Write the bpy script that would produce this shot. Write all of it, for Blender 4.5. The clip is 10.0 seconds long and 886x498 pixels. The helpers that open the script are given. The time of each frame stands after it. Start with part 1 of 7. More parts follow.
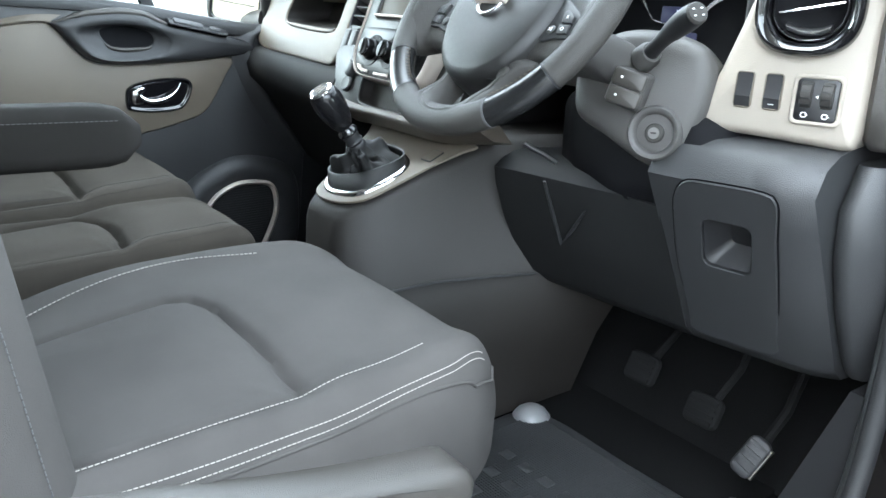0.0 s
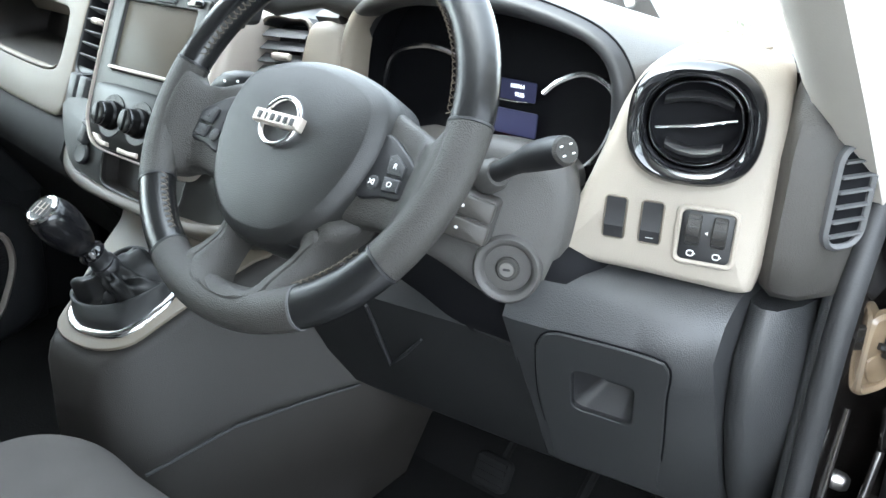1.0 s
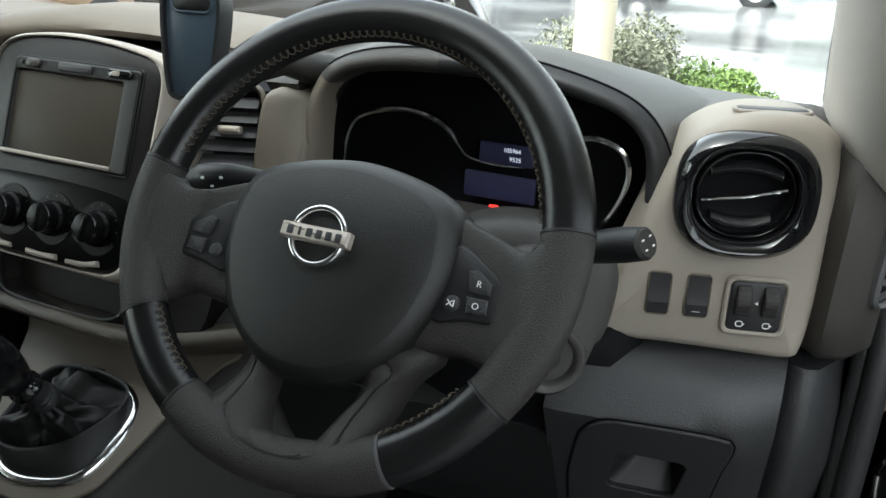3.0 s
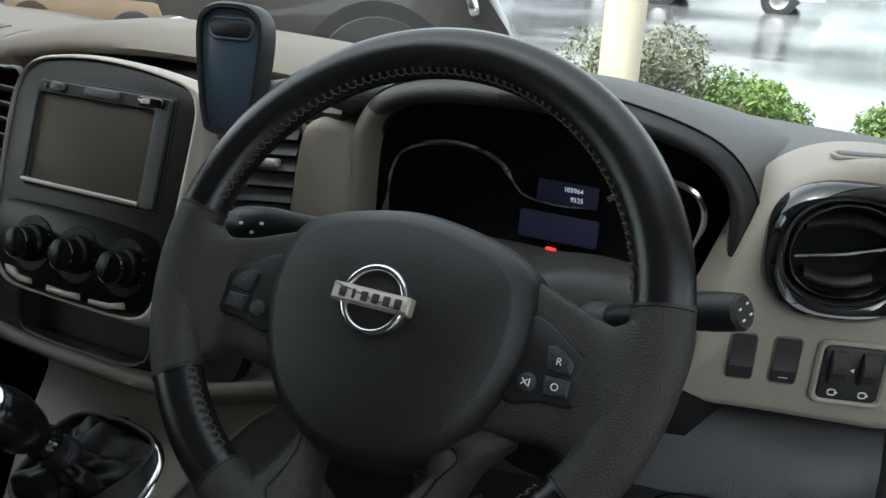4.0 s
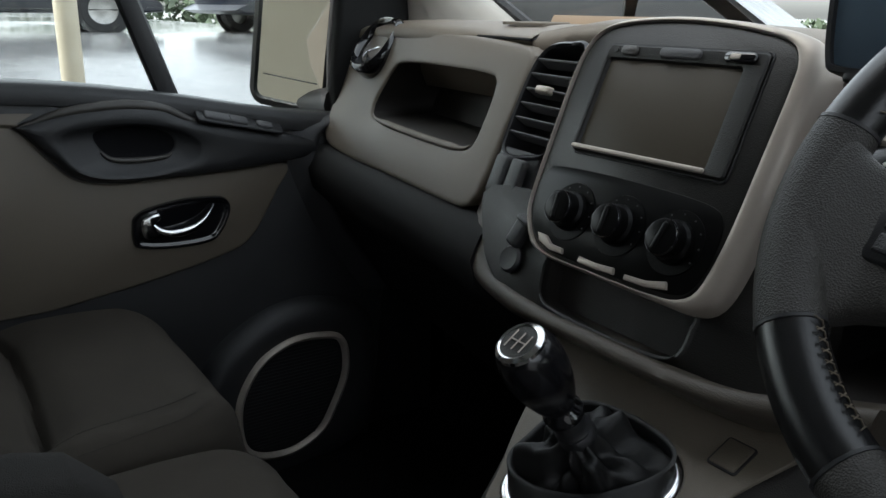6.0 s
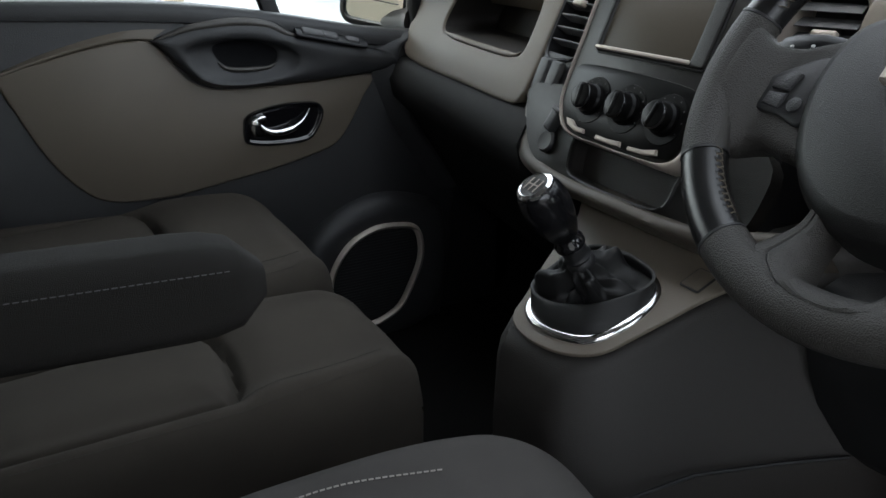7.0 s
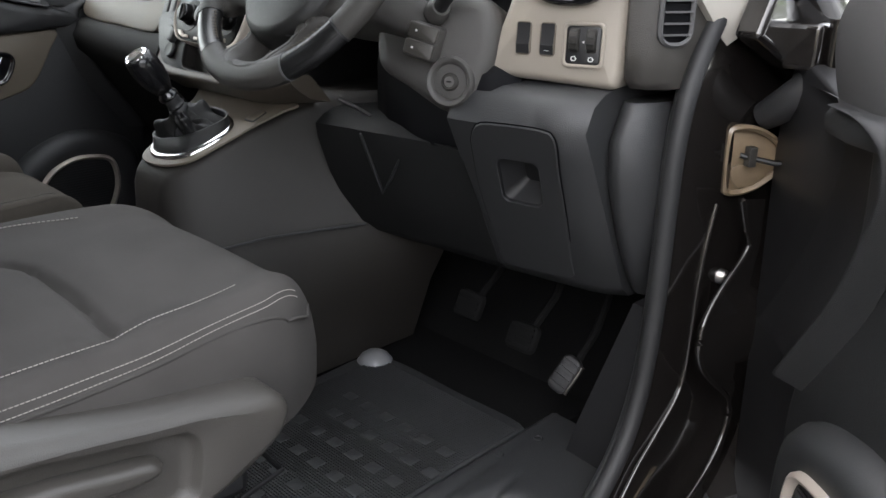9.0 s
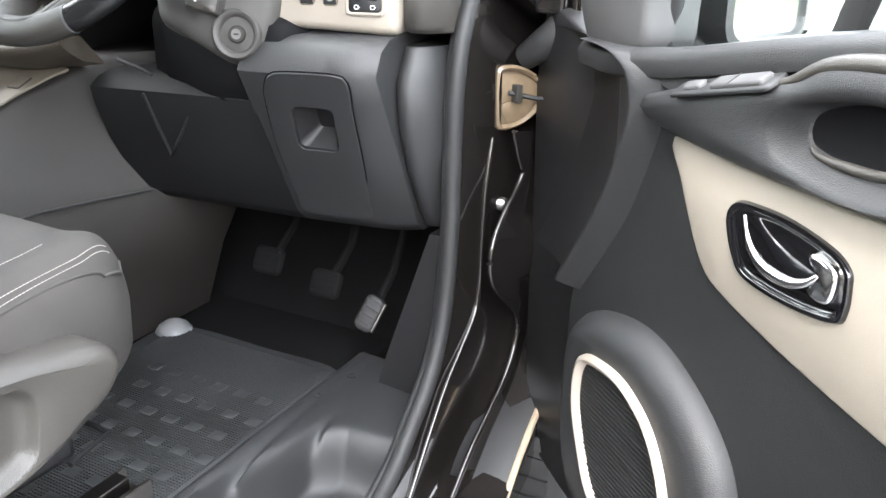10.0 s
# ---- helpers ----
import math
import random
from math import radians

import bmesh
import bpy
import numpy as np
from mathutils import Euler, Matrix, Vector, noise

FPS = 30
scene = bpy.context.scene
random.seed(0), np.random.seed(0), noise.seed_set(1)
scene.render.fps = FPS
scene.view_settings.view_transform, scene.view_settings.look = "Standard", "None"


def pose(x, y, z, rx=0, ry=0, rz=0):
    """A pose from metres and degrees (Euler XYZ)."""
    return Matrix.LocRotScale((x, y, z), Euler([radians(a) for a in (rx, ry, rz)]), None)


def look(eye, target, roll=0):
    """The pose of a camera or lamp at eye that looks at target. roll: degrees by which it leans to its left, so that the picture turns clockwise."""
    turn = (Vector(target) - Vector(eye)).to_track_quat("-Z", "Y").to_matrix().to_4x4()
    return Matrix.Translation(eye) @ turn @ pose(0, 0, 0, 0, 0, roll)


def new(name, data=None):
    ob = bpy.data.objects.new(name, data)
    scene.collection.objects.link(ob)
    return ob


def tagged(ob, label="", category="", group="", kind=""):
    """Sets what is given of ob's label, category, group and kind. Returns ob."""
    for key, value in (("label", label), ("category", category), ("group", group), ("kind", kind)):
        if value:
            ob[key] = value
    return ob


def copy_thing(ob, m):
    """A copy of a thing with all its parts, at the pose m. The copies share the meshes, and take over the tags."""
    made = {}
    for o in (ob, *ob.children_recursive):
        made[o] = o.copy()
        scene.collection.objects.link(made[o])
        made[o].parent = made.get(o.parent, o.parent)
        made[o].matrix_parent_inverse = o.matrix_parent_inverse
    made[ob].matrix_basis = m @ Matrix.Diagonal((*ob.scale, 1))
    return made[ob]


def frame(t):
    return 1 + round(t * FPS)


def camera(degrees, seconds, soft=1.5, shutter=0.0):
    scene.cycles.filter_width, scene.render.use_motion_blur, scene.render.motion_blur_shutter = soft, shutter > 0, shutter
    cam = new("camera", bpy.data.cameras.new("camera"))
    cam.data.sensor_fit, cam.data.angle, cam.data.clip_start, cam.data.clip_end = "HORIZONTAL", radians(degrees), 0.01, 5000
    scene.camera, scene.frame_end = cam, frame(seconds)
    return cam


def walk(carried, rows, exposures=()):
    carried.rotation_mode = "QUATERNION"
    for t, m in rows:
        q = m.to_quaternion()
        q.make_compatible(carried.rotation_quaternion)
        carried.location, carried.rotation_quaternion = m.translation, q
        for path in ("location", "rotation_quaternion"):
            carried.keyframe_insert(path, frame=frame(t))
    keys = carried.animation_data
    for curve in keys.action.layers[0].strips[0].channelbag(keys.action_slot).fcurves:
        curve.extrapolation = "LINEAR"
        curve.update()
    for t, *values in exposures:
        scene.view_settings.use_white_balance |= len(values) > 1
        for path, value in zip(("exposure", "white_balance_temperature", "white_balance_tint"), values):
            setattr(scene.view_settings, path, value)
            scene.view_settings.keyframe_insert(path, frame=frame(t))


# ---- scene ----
cam = camera(57.3, 10.0)
PATH = [
    (0, (1.229, -0.006, 1.319), (-0.308, 1.109, 0.692), 1.3),
    (0.5, (1.066, 0.097, 1.416), (-0.28, 1.357, 0.642), 1.1),
    (1, (0.954, 0.194, 1.488), (-0.167, 1.634, 0.669), 1.1),
    (1.5, (0.851, 0.216, 1.509), (-0.106, 1.763, 0.679), 0.8),
    (2, (0.774, 0.187, 1.535), (-0.051, 1.814, 0.716), 1.2),
    (3.5, (0.706, 0.182, 1.54), (-0.017, 1.855, 0.715), 1.2),
    (4, (0.658, 0.238, 1.547), (-0.105, 1.901, 0.727), 1.6),
    (4.5, (0.581, 0.272, 1.518), (-0.429, 1.858, 0.837), 1.9),
    (5, (0.533, 0.273, 1.486), (-0.747, 1.665, 0.834), 0.4),
    (5.5, (0.504, 0.257, 1.447), (-0.962, 1.458, 0.81), 0.4),
    (6, (0.512, 0.225, 1.385), (-1.072, 1.306, 0.817), 0.9),
    (6.2, (0.528, 0.207, 1.377), (-1.076, 1.231, 0.762), 0.6),
    (7.3, (0.843, 0.099, 1.406), (-0.805, 0.965, 0.675), -0.1),
    (7.5, (0.92, 0.07, 1.423), (-0.706, 0.985, 0.7), 0.5),
    (8, (1.099, 0.037, 1.425), (-0.462, 1.064, 0.713), 0.3),
    (8.5, (1.253, 0.028, 1.384), (-0.24, 1.161, 0.686), 0.4),
    (9, (1.348, 0.007, 1.31), (0.018, 1.333, 0.622), 0.4),
    (9.5, (1.374, -0.03, 1.282), (0.183, 1.415, 0.58), 0.3),
    (10, (1.349, -0.095, 1.278), (0.498, 1.564, 0.553), 0.9),
]
EXPOSURE = [(0.0, 4.8, 5950, 3), (1.0, 4.65, 6050, 4), (2.0, 4.0, 6150, 5), (3.3, 2.4, 6500, 3), (4.0, 2.2, 6300, 4), (4.5, 2.1, 6350, 4), (5.0, 2.1, 6400, 5), (6.0, 2.2, 6350, 7), (7.5, 3.1, 6400, 10), (8.0, 3.4, 6250, 11), (8.5, 3.5, 6450, 11), (9.0, 3.5, 6650, 11), (9.5, 4.2, 6700, 10), (10.0, 5.0, 6600, 9)]
walk(cam, [(t, look(eye, target, roll)) for t, eye, target, roll in PATH], EXPOSURE)

# ---------------------------------------------------------------- world and light
SUN_EL, SUN_AZ = 50.0, 205.0
world = bpy.data.worlds.new("sky")
scene.world = world
world.use_nodes = True
wn = world.node_tree.nodes
sky = wn.new("ShaderNodeTexSky")
sky.sky_type, sky.sun_disc = "NISHITA", False
sky.sun_elevation, sky.sun_rotation = radians(SUN_EL), radians(SUN_AZ)
sky.air_density, sky.dust_density, sky.ozone_density = 1.0, 3.0, 1.0
wash = wn.new("ShaderNodeHueSaturation")
wash.inputs["Saturation"].default_value = 0.25
world.node_tree.links.new(sky.outputs[0], wash.inputs["Color"])
world.node_tree.links.new(wash.outputs[0], wn["Background"].inputs[0])
wn["Background"].inputs[1].default_value = 0.15
sun = new("sun", bpy.data.lights.new("sun", "SUN"))
sun.data.energy, sun.data.angle, sun.data.color = 0.8, radians(24), (0.98, 0.99, 1.0)
sun.matrix_world = look((20 * math.sin(radians(SUN_AZ)), 20 * math.cos(radians(SUN_AZ)), 20 * math.tan(radians(SUN_EL))), (0, 0, 0))


# ---------------------------------------------------------------- materials
def material(name, colour, rough=0.5, metal=0.0, grain=0.0, scale=400.0, mottle=0.12, patch=6.0, coat=0.0, spec=0.5, cells=False):
    """A surface with colour mottling at a coarse scale and a fine bump."""
    m = bpy.data.materials.new(name)
    m.use_nodes = True
    nt = m.node_tree
    b = nt.nodes["Principled BSDF"]
    b.inputs["Roughness"].default_value, b.inputs["Metallic"].default_value = rough, metal
    b.inputs["Coat Weight"].default_value, b.inputs["Specular IOR Level"].default_value = coat, spec
    co = nt.nodes.new("ShaderNodeTexCoord")
    big = nt.nodes.new("ShaderNodeTexNoise")
    big.inputs["Scale"].default_value, big.inputs["Detail"].default_value = patch, 5
    nt.links.new(co.outputs["Object"], big.inputs["Vector"])
    ramp = nt.nodes.new("ShaderNodeValToRGB")
    lo, hi = ramp.color_ramp.elements
    lo.position, hi.position = 0.3, 0.7
    lo.color = (*[c * (1 - mottle) for c in colour], 1)
    hi.color = (*[min(1, c * (1 + mottle)) for c in colour], 1)
    nt.links.new(big.outputs["Fac"], ramp.inputs["Fac"])
    nt.links.new(ramp.outputs["Color"], b.inputs["Base Color"])
    rr = nt.nodes.new("ShaderNodeMapRange")
    rr.inputs["To Min"].default_value, rr.inputs["To Max"].default_value = max(0.02, rough - 0.08), min(1, rough + 0.1)
    nt.links.new(big.outputs["Fac"], rr.inputs["Value"])
    nt.links.new(rr.outputs["Result"], b.inputs["Roughness"])
    if grain:
        fine = nt.nodes.new("ShaderNodeTexVoronoi" if cells else "ShaderNodeTexNoise")
        fine.inputs["Scale"].default_value = scale
        nt.links.new(co.outputs["Object"], fine.inputs["Vector"])
        bump = nt.nodes.new("ShaderNodeBump")
        bump.inputs["Strength"].default_value, bump.inputs["Distance"].default_value = grain, 0.001
        nt.links.new(fine.outputs["Distance" if cells else "Fac"], bump.inputs["Height"])
        nt.links.new(bump.outputs["Normal"], b.inputs["Normal"])
    return m


def glowing(name, colour, power):
    m = bpy.data.materials.new(name)
    m.use_nodes = True
    b = m.node_tree.nodes["Principled BSDF"]
    b.inputs["Base Color"].default_value = (*colour, 1)
    b.inputs["Emission Color"].default_value, b.inputs["Emission Strength"].default_value = (*colour, 1), power
    return m


def clear(name, tint, rough=0.0):
    """Thin glass: lets light through, with a mirror gloss that grows at grazing angles."""
    m = bpy.data.materials.new(name)
    m.use_nodes = True
    nt = m.node_tree
    nt.nodes.remove(nt.nodes["Principled BSDF"])
    see, shine = nt.nodes.new("ShaderNodeBsdfTransparent"), nt.nodes.new("ShaderNodeBsdfGlossy")
    see.inputs[0].default_value, shine.inputs["Roughness"].default_value = (*tint, 1), rough
    fr, mix = nt.nodes.new("ShaderNodeLayerWeight"), nt.nodes.new("ShaderNodeMixShader")
    up, add = nt.nodes.new("ShaderNodeMath"), nt.nodes.new("ShaderNodeMath")
    up.operation, up.inputs[1].default_value = "POWER", 5.0
    add.operation, add.inputs[1].default_value, add.inputs[2].default_value = "MULTIPLY_ADD", 0.6, 0.03
    nt.links.new(fr.outputs["Facing"], up.inputs[0])
    nt.links.new(up.outputs[0], add.inputs[0])
    nt.links.new(add.outputs[0], mix.inputs[0])
    nt.links.new(see.outputs[0], mix.inputs[1])
    nt.links.new(shine.outputs[0], mix.inputs[2])
    nt.links.new(mix.outputs[0], nt.nodes["Material Output"].inputs["Surface"])
    return m


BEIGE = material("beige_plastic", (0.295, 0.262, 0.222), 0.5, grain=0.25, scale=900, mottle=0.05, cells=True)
# BEIGE darkened for the dimmer passenger side; switch frames use it too
DIM_BEIGE = material("dim_beige_plastic", (0.132, 0.111, 0.086), 0.5, grain=0.3, scale=900, mottle=0.06, cells=True)
# a still darker beige: shade put into the trim under the stack
SHADED_TRIM = material("shaded_trim_plastic", (0.072, 0.060, 0.047), 0.5, grain=0.3, scale=900, mottle=0.06, cells=True)
TOP = material("dash_top_plastic", (0.150, 0.124, 0.094), 0.55, grain=0.35, scale=800, mottle=0.07, cells=True)
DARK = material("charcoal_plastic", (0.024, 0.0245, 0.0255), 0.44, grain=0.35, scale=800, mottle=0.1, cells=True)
# lighter taupe for the cheek, holding the sun that falls on it
LIT_CHEEK = material("lit_cheek_plastic", (0.20, 0.172, 0.136), 0.5, grain=0.3, scale=900, mottle=0.06, cells=True)
CONSOLE = material("console_plastic", (0.0165, 0.0142, 0.0122), 0.6, grain=0.3, scale=800, mottle=0.08, cells=True)
BLACK = material("black_plastic", (0.012, 0.012, 0.013), 0.45, grain=0.2, scale=900)
VOID = material("deep_black", (0.004, 0.004, 0.005), 0.7, mottle=0.05, spec=0.12)
CARGLASS = material("tinted_car_glass", (0.01, 0.012, 0.013), 0.22, spec=0.25, mottle=0.1)
PANEL = material("piano_black", (0.004, 0.004, 0.004), 0.3, spec=0.12, mottle=0.0)
KNOB = material("worn_gloss_black", (0.007, 0.007, 0.008), 0.2, mottle=0.1)
GAITER = material("soft_black_leather", (0.009, 0.009, 0.009), 0.45, grain=0.3, scale=1200, cells=True, mottle=0.2, patch=30, spec=0.4)
GLOSS = material("gloss_black", (0.006, 0.006, 0.007), 0.06, coat=0.6, mottle=0.0)
SILVER = material("satin_silver", (0.42, 0.372, 0.322), 0.42, metal=0.35, mottle=0.04, grain=0.05, scale=1500)
CHROME = material("chrome", (0.80, 0.80, 0.81), 0.13, metal=1.0, mottle=0.02)
LEATHER = material("black_leather", (0.009, 0.009, 0.0092), 0.22, grain=0.12, scale=1500, cells=True, mottle=0.15)
GRIP = material("grey_wheel_plastic", (0.036, 0.034, 0.031), 0.42, grain=0.5, scale=900, cells=True, mottle=0.15, spec=0.25)
HUB = material("airbag_cover", (0.0112, 0.0110, 0.0104), 0.40, grain=0.28, scale=1300, cells=True, mottle=0.06)
TRIM = material("seat_trim_plastic", (0.052, 0.048, 0.043), 0.31, grain=0.3, scale=900, mottle=0.07, cells=True)
SHROUD = material("column_plastic", (0.056, 0.053, 0.05), 0.5, grain=0.3, scale=900, mottle=0.06, cells=True)
# charcoal repeated darker, for the column's shadow on the panel below it
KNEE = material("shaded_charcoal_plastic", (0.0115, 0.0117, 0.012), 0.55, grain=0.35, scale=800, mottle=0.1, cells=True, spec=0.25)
HOOD = material("hood_plastic", (0.040, 0.037, 0.033), 0.5, grain=0.35, scale=800, mottle=0.07, cells=True)
FACE = material("stack_plastic", (0.0075, 0.0068, 0.0058), 0.40, grain=0.25, scale=900, mottle=0.06, cells=True, spec=0.4)
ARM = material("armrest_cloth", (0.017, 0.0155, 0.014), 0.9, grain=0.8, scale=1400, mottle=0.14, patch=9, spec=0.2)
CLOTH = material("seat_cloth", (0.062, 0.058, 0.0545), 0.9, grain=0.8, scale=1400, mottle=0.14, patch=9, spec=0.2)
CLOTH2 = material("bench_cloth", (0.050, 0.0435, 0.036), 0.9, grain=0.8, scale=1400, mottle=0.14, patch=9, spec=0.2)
THREAD = material("seam_thread", (0.32, 0.30, 0.27), 0.8, mottle=0.1)
DULL = material("dull_thread", (0.032, 0.028, 0.024), 0.8, mottle=0.1)
TAN = material("tan_thread", (0.075, 0.060, 0.042), 0.8, mottle=0.1)
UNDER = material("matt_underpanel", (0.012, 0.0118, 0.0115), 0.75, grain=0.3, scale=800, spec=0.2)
# near-black on floor, bulkhead and pedals, darkened for the footwell's shade
FOOT = material("footwell_shade", (0.006, 0.006, 0.006), 0.9, grain=0.5, scale=300, spec=0.1)
RUBBER = material("rubber", (0.016, 0.016, 0.017), 0.6, grain=0.3, scale=500, mottle=0.15)
MAT = material("rubber_mat", (0.034, 0.035, 0.036), 0.45, grain=0.6, scale=300, mottle=0.35, patch=5)
PAINT = material("black_metallic_paint", (0.015, 0.013, 0.012), 0.15, metal=0.3, coat=1.0, mottle=0.1)
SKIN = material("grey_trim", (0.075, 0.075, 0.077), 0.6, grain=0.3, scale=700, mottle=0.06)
PILLAR = material("pillar_trim", (0.52, 0.49, 0.44), 0.65, grain=0.2, scale=600, mottle=0.04)
SCREEN = material("dead_screen", (0.060, 0.051, 0.038), 0.45, mottle=0.05, spec=0.2)
STEEL = material("dark_steel", (0.16, 0.15, 0.14), 0.3, metal=1.0, mottle=0.2, patch=20)
METAL = material("worn_steel", (0.35, 0.34, 0.33), 0.35, metal=1.0, mottle=0.2)
LINING = material("headlining", (0.45, 0.44, 0.42), 0.9, grain=0.4, scale=500, mottle=0.05)
WHITE = material("white_marking", (0.75, 0.75, 0.73), 0.6, mottle=0.03)
PHONE = material("blue_grey_plastic", (0.06, 0.085, 0.11), 0.3, mottle=0.06)
DOME = material("pale_fixing", (0.20, 0.20, 0.205), 0.3, mottle=0.1)
RED = material("red_plastic", (0.5, 0.03, 0.02), 0.4)
MIRROR = material("mirror_silver", (0.85, 0.85, 0.85), 0.02, metal=1.0, mottle=0.0)
CARD = material("cardboard", (0.30, 0.22, 0.15), 0.85, mottle=0.1)
GLASS = clear("window_glass", (0.93, 0.96, 0.95))
LCD = glowing("lcd_panel", (0.012, 0.013, 0.04), 0.035)
DIGIT = glowing("lcd_digit", (0.8, 0.85, 1.0), 0.09)
LAMP_RED = glowing("red_lamp", (1.0, 0.04, 0.03), 0.2)


# ---------------------------------------------------------------- mesh helpers
def part(name, bm, mat, parent=None, label="", smooth=38, bevel=0.0):
    me = bpy.data.meshes.new(name)
    bmesh.ops.remove_doubles(bm, verts=bm.verts, dist=1e-6)
    bmesh.ops.recalc_face_normals(bm, faces=bm.faces)
    bm.to_mesh(me)
    bm.free()
    me.materials.append(mat)
    if smooth:
        me.polygons.foreach_set("use_smooth", [True] * len(me.polygons))
        me.set_sharp_from_angle(angle=radians(smooth))
    ob = new(name, me)
    if parent is not None:
        ob.parent = parent
    if label:
        tagged(ob, label)
    if bevel:
        mod = ob.modifiers.new("edge", "BEVEL")
        mod.width, mod.segments, mod.limit_method, mod.angle_limit = bevel, 3, "ANGLE", radians(35)
    return ob


def thing(name, label, category, at=(0, 0, 0), group="", kind=""):
    ob = new(name)
    ob.location = at
    ob.empty_display_size = 0.05
    return tagged(ob, label, category, group, kind)


def basis(o, u, v):
    """A frame with its origin at o, its first axis along u, its second near v and its third square to both."""
    u = Vector(u).normalized()
    n = u.cross(Vector(v)).normalized()
    v = n.cross(u)
    m = Matrix((u, v, n)).transposed().to_4x4()
    m.translation = o
    return m


def rrect(w, h, r, n=6, cx=0.0, cy=0.0):
    """A rounded rectangle, anticlockwise; n points a corner."""
    out = []
    for i, (sx, sy) in enumerate(((1, 1), (-1, 1), (-1, -1), (1, -1))):
        for k in range(n):
            a = radians(90 * i + 90 * k / (n - 1))
            out.append((cx + sx * (w / 2 - r) + r * math.cos(a), cy + sy * (h / 2 - r) + r * math.sin(a)))
    return out


def curve_through(pts, n, closed=True):
    """n points at even lengths on a smooth curve through pts (2D or 3D)."""
    P = [np.array(p, float) for p in pts]
    m = len(P)
    fine = []
    for i in range(m if closed else m - 1):
        if closed:
            a, b, c, d = P[i - 1], P[i], P[(i + 1) % m], P[(i + 2) % m]
        else:
            a, b, c, d = P[max(i - 1, 0)], P[i], P[i + 1], P[min(i + 2, m - 1)]
        for k in range(16):
            t = k / 16
            fine.append(0.5 * (2 * b + (c - a) * t + (2 * a - 5 * b + 4 * c - d) * t * t + (3 * b - a - 3 * c + d) * t ** 3))
    fine.append(P[0] if closed else P[-1])
    L = np.concatenate([[0], np.cumsum([np.linalg.norm(fine[i + 1] - fine[i]) for i in range(len(fine) - 1)])])
    want = np.linspace(0, L[-1], n + 1)[:-1] if closed else np.linspace(0, L[-1], n)
    F = np.array(fine)
    return [tuple(float(np.interp(w, L, F[:, k])) for k in range(F.shape[1])) for w in want]


def resampled(pts, n):
    """n points at even lengths along a closed polygon."""
    P = np.array(list(pts) + [pts[0]], float)
    L = np.concatenate([[0], np.cumsum(np.linalg.norm(np.diff(P, axis=0), axis=1))])
    return [tuple(float(np.interp(w, L, P[:, k])) for k in range(P.shape[1])) for w in np.linspace(0, L[-1], n + 1)[:-1]]


def shrunk(pts, d):
    """A closed 2D outline moved inwards by d along its own normals."""
    n, out = len(pts), []
    area = sum(pts[i - 1][0] * pts[i][1] - pts[i][0] * pts[i - 1][1] for i in range(n))
    s = 1 if area > 0 else -1
    for i in range(n):
        tx, ty = pts[(i + 1) % n][0] - pts[i - 1][0], pts[(i + 1) % n][1] - pts[i - 1][1]
        k = math.hypot(tx, ty) or 1
        out.append((pts[i][0] - s * ty / k * d, pts[i][1] + s * tx / k * d))
    return out


def loft(bm, rows, closed=True, cap0=False, cap1=False):
    """Skin through rows of 3D points of equal count."""
    V = [[bm.verts.new(p) for p in row] for row in rows]
    n = len(V[0])
    for a, b in zip(V, V[1:]):
        for i in range(n if closed else n - 1):
            j = (i + 1) % n
            bm.faces.new((a[i], a[j], b[j], b[i]))
    if cap0:
        bm.faces.new(V[0])
    if cap1:
        bm.faces.new(V[-1])
    return bm


def at(m, pts, h=0.0):
    return [m @ Vector((p[0], p[1], h)) for p in pts]


def plate(m, outline, depth, edge=0.002, base=0.0, bm=None):
    """A slab on frame m from height base up by depth, with a rounded rim."""
    bm = bm or bmesh.new()
    top = base + depth
    rows = [at(m, outline, base), at(m, outline, top - edge), at(m, shrunk(outline, edge * 0.35), top - edge * 0.35), at(m, shrunk(outline, edge), top)]
    return loft(bm, rows, cap0=True, cap1=True)


def ring(m, outer, inner, depth, edge=0.002, base=0.0, bm=None):
    """A flat ring between two outlines of equal count, with rounded rims."""
    bm = bm or bmesh.new()
    top = base + depth
    rows = [at(m, outer, base), at(m, outer, top - edge), at(m, shrunk(outer, edge), top), at(m, shrunk(inner, -edge), top), at(m, inner, top - edge), at(m, inner, base), at(m, outer, base)]
    return loft(bm, rows)


def tube(path, radius, n=12, flat=1.0, up=(0, 0, 1), closed=False, bm=None):
    """A round or flattened bar along a path; radius is a number or one for each point."""
    bm = bm or bmesh.new()
    P = [Vector(p) for p in path]
    R = radius if isinstance(radius, (list, tuple)) else [radius] * len(P)
    rows = []
    for i, p in enumerate(P):
        a, b = (P[i - 1], P[(i + 1) % len(P)]) if closed else (P[max(i - 1, 0)], P[min(i + 1, len(P) - 1)])
        t = (b - a).normalized()
        s = t.cross(Vector(up))
        s = s.normalized() if s.length > 1e-4 else t.orthogonal().normalized()
        w = s.cross(t)
        rows.append([p + s * (R[i] * math.cos(2 * math.pi * k / n)) + w * (R[i] * flat * math.sin(2 * math.pi * k / n)) for k in range(n)])
    if closed:
        return loft(bm, rows + [rows[0]])
    return loft(bm, rows, cap0=True, cap1=True)


def lathe(m, profile, n=32, bm=None, caps=True):
    """A turned body about the third axis of m: (radius, height) pairs."""
    bm = bm or bmesh.new()
    rows = [[m @ Vector((r * math.cos(2 * math.pi * k / n), r * math.sin(2 * math.pi * k / n), h)) for k in range(n)] for r, h in profile]
    return loft(bm, rows, cap0=caps and profile[0][0] > 1e-5, cap1=caps and profile[-1][0] > 1e-5)


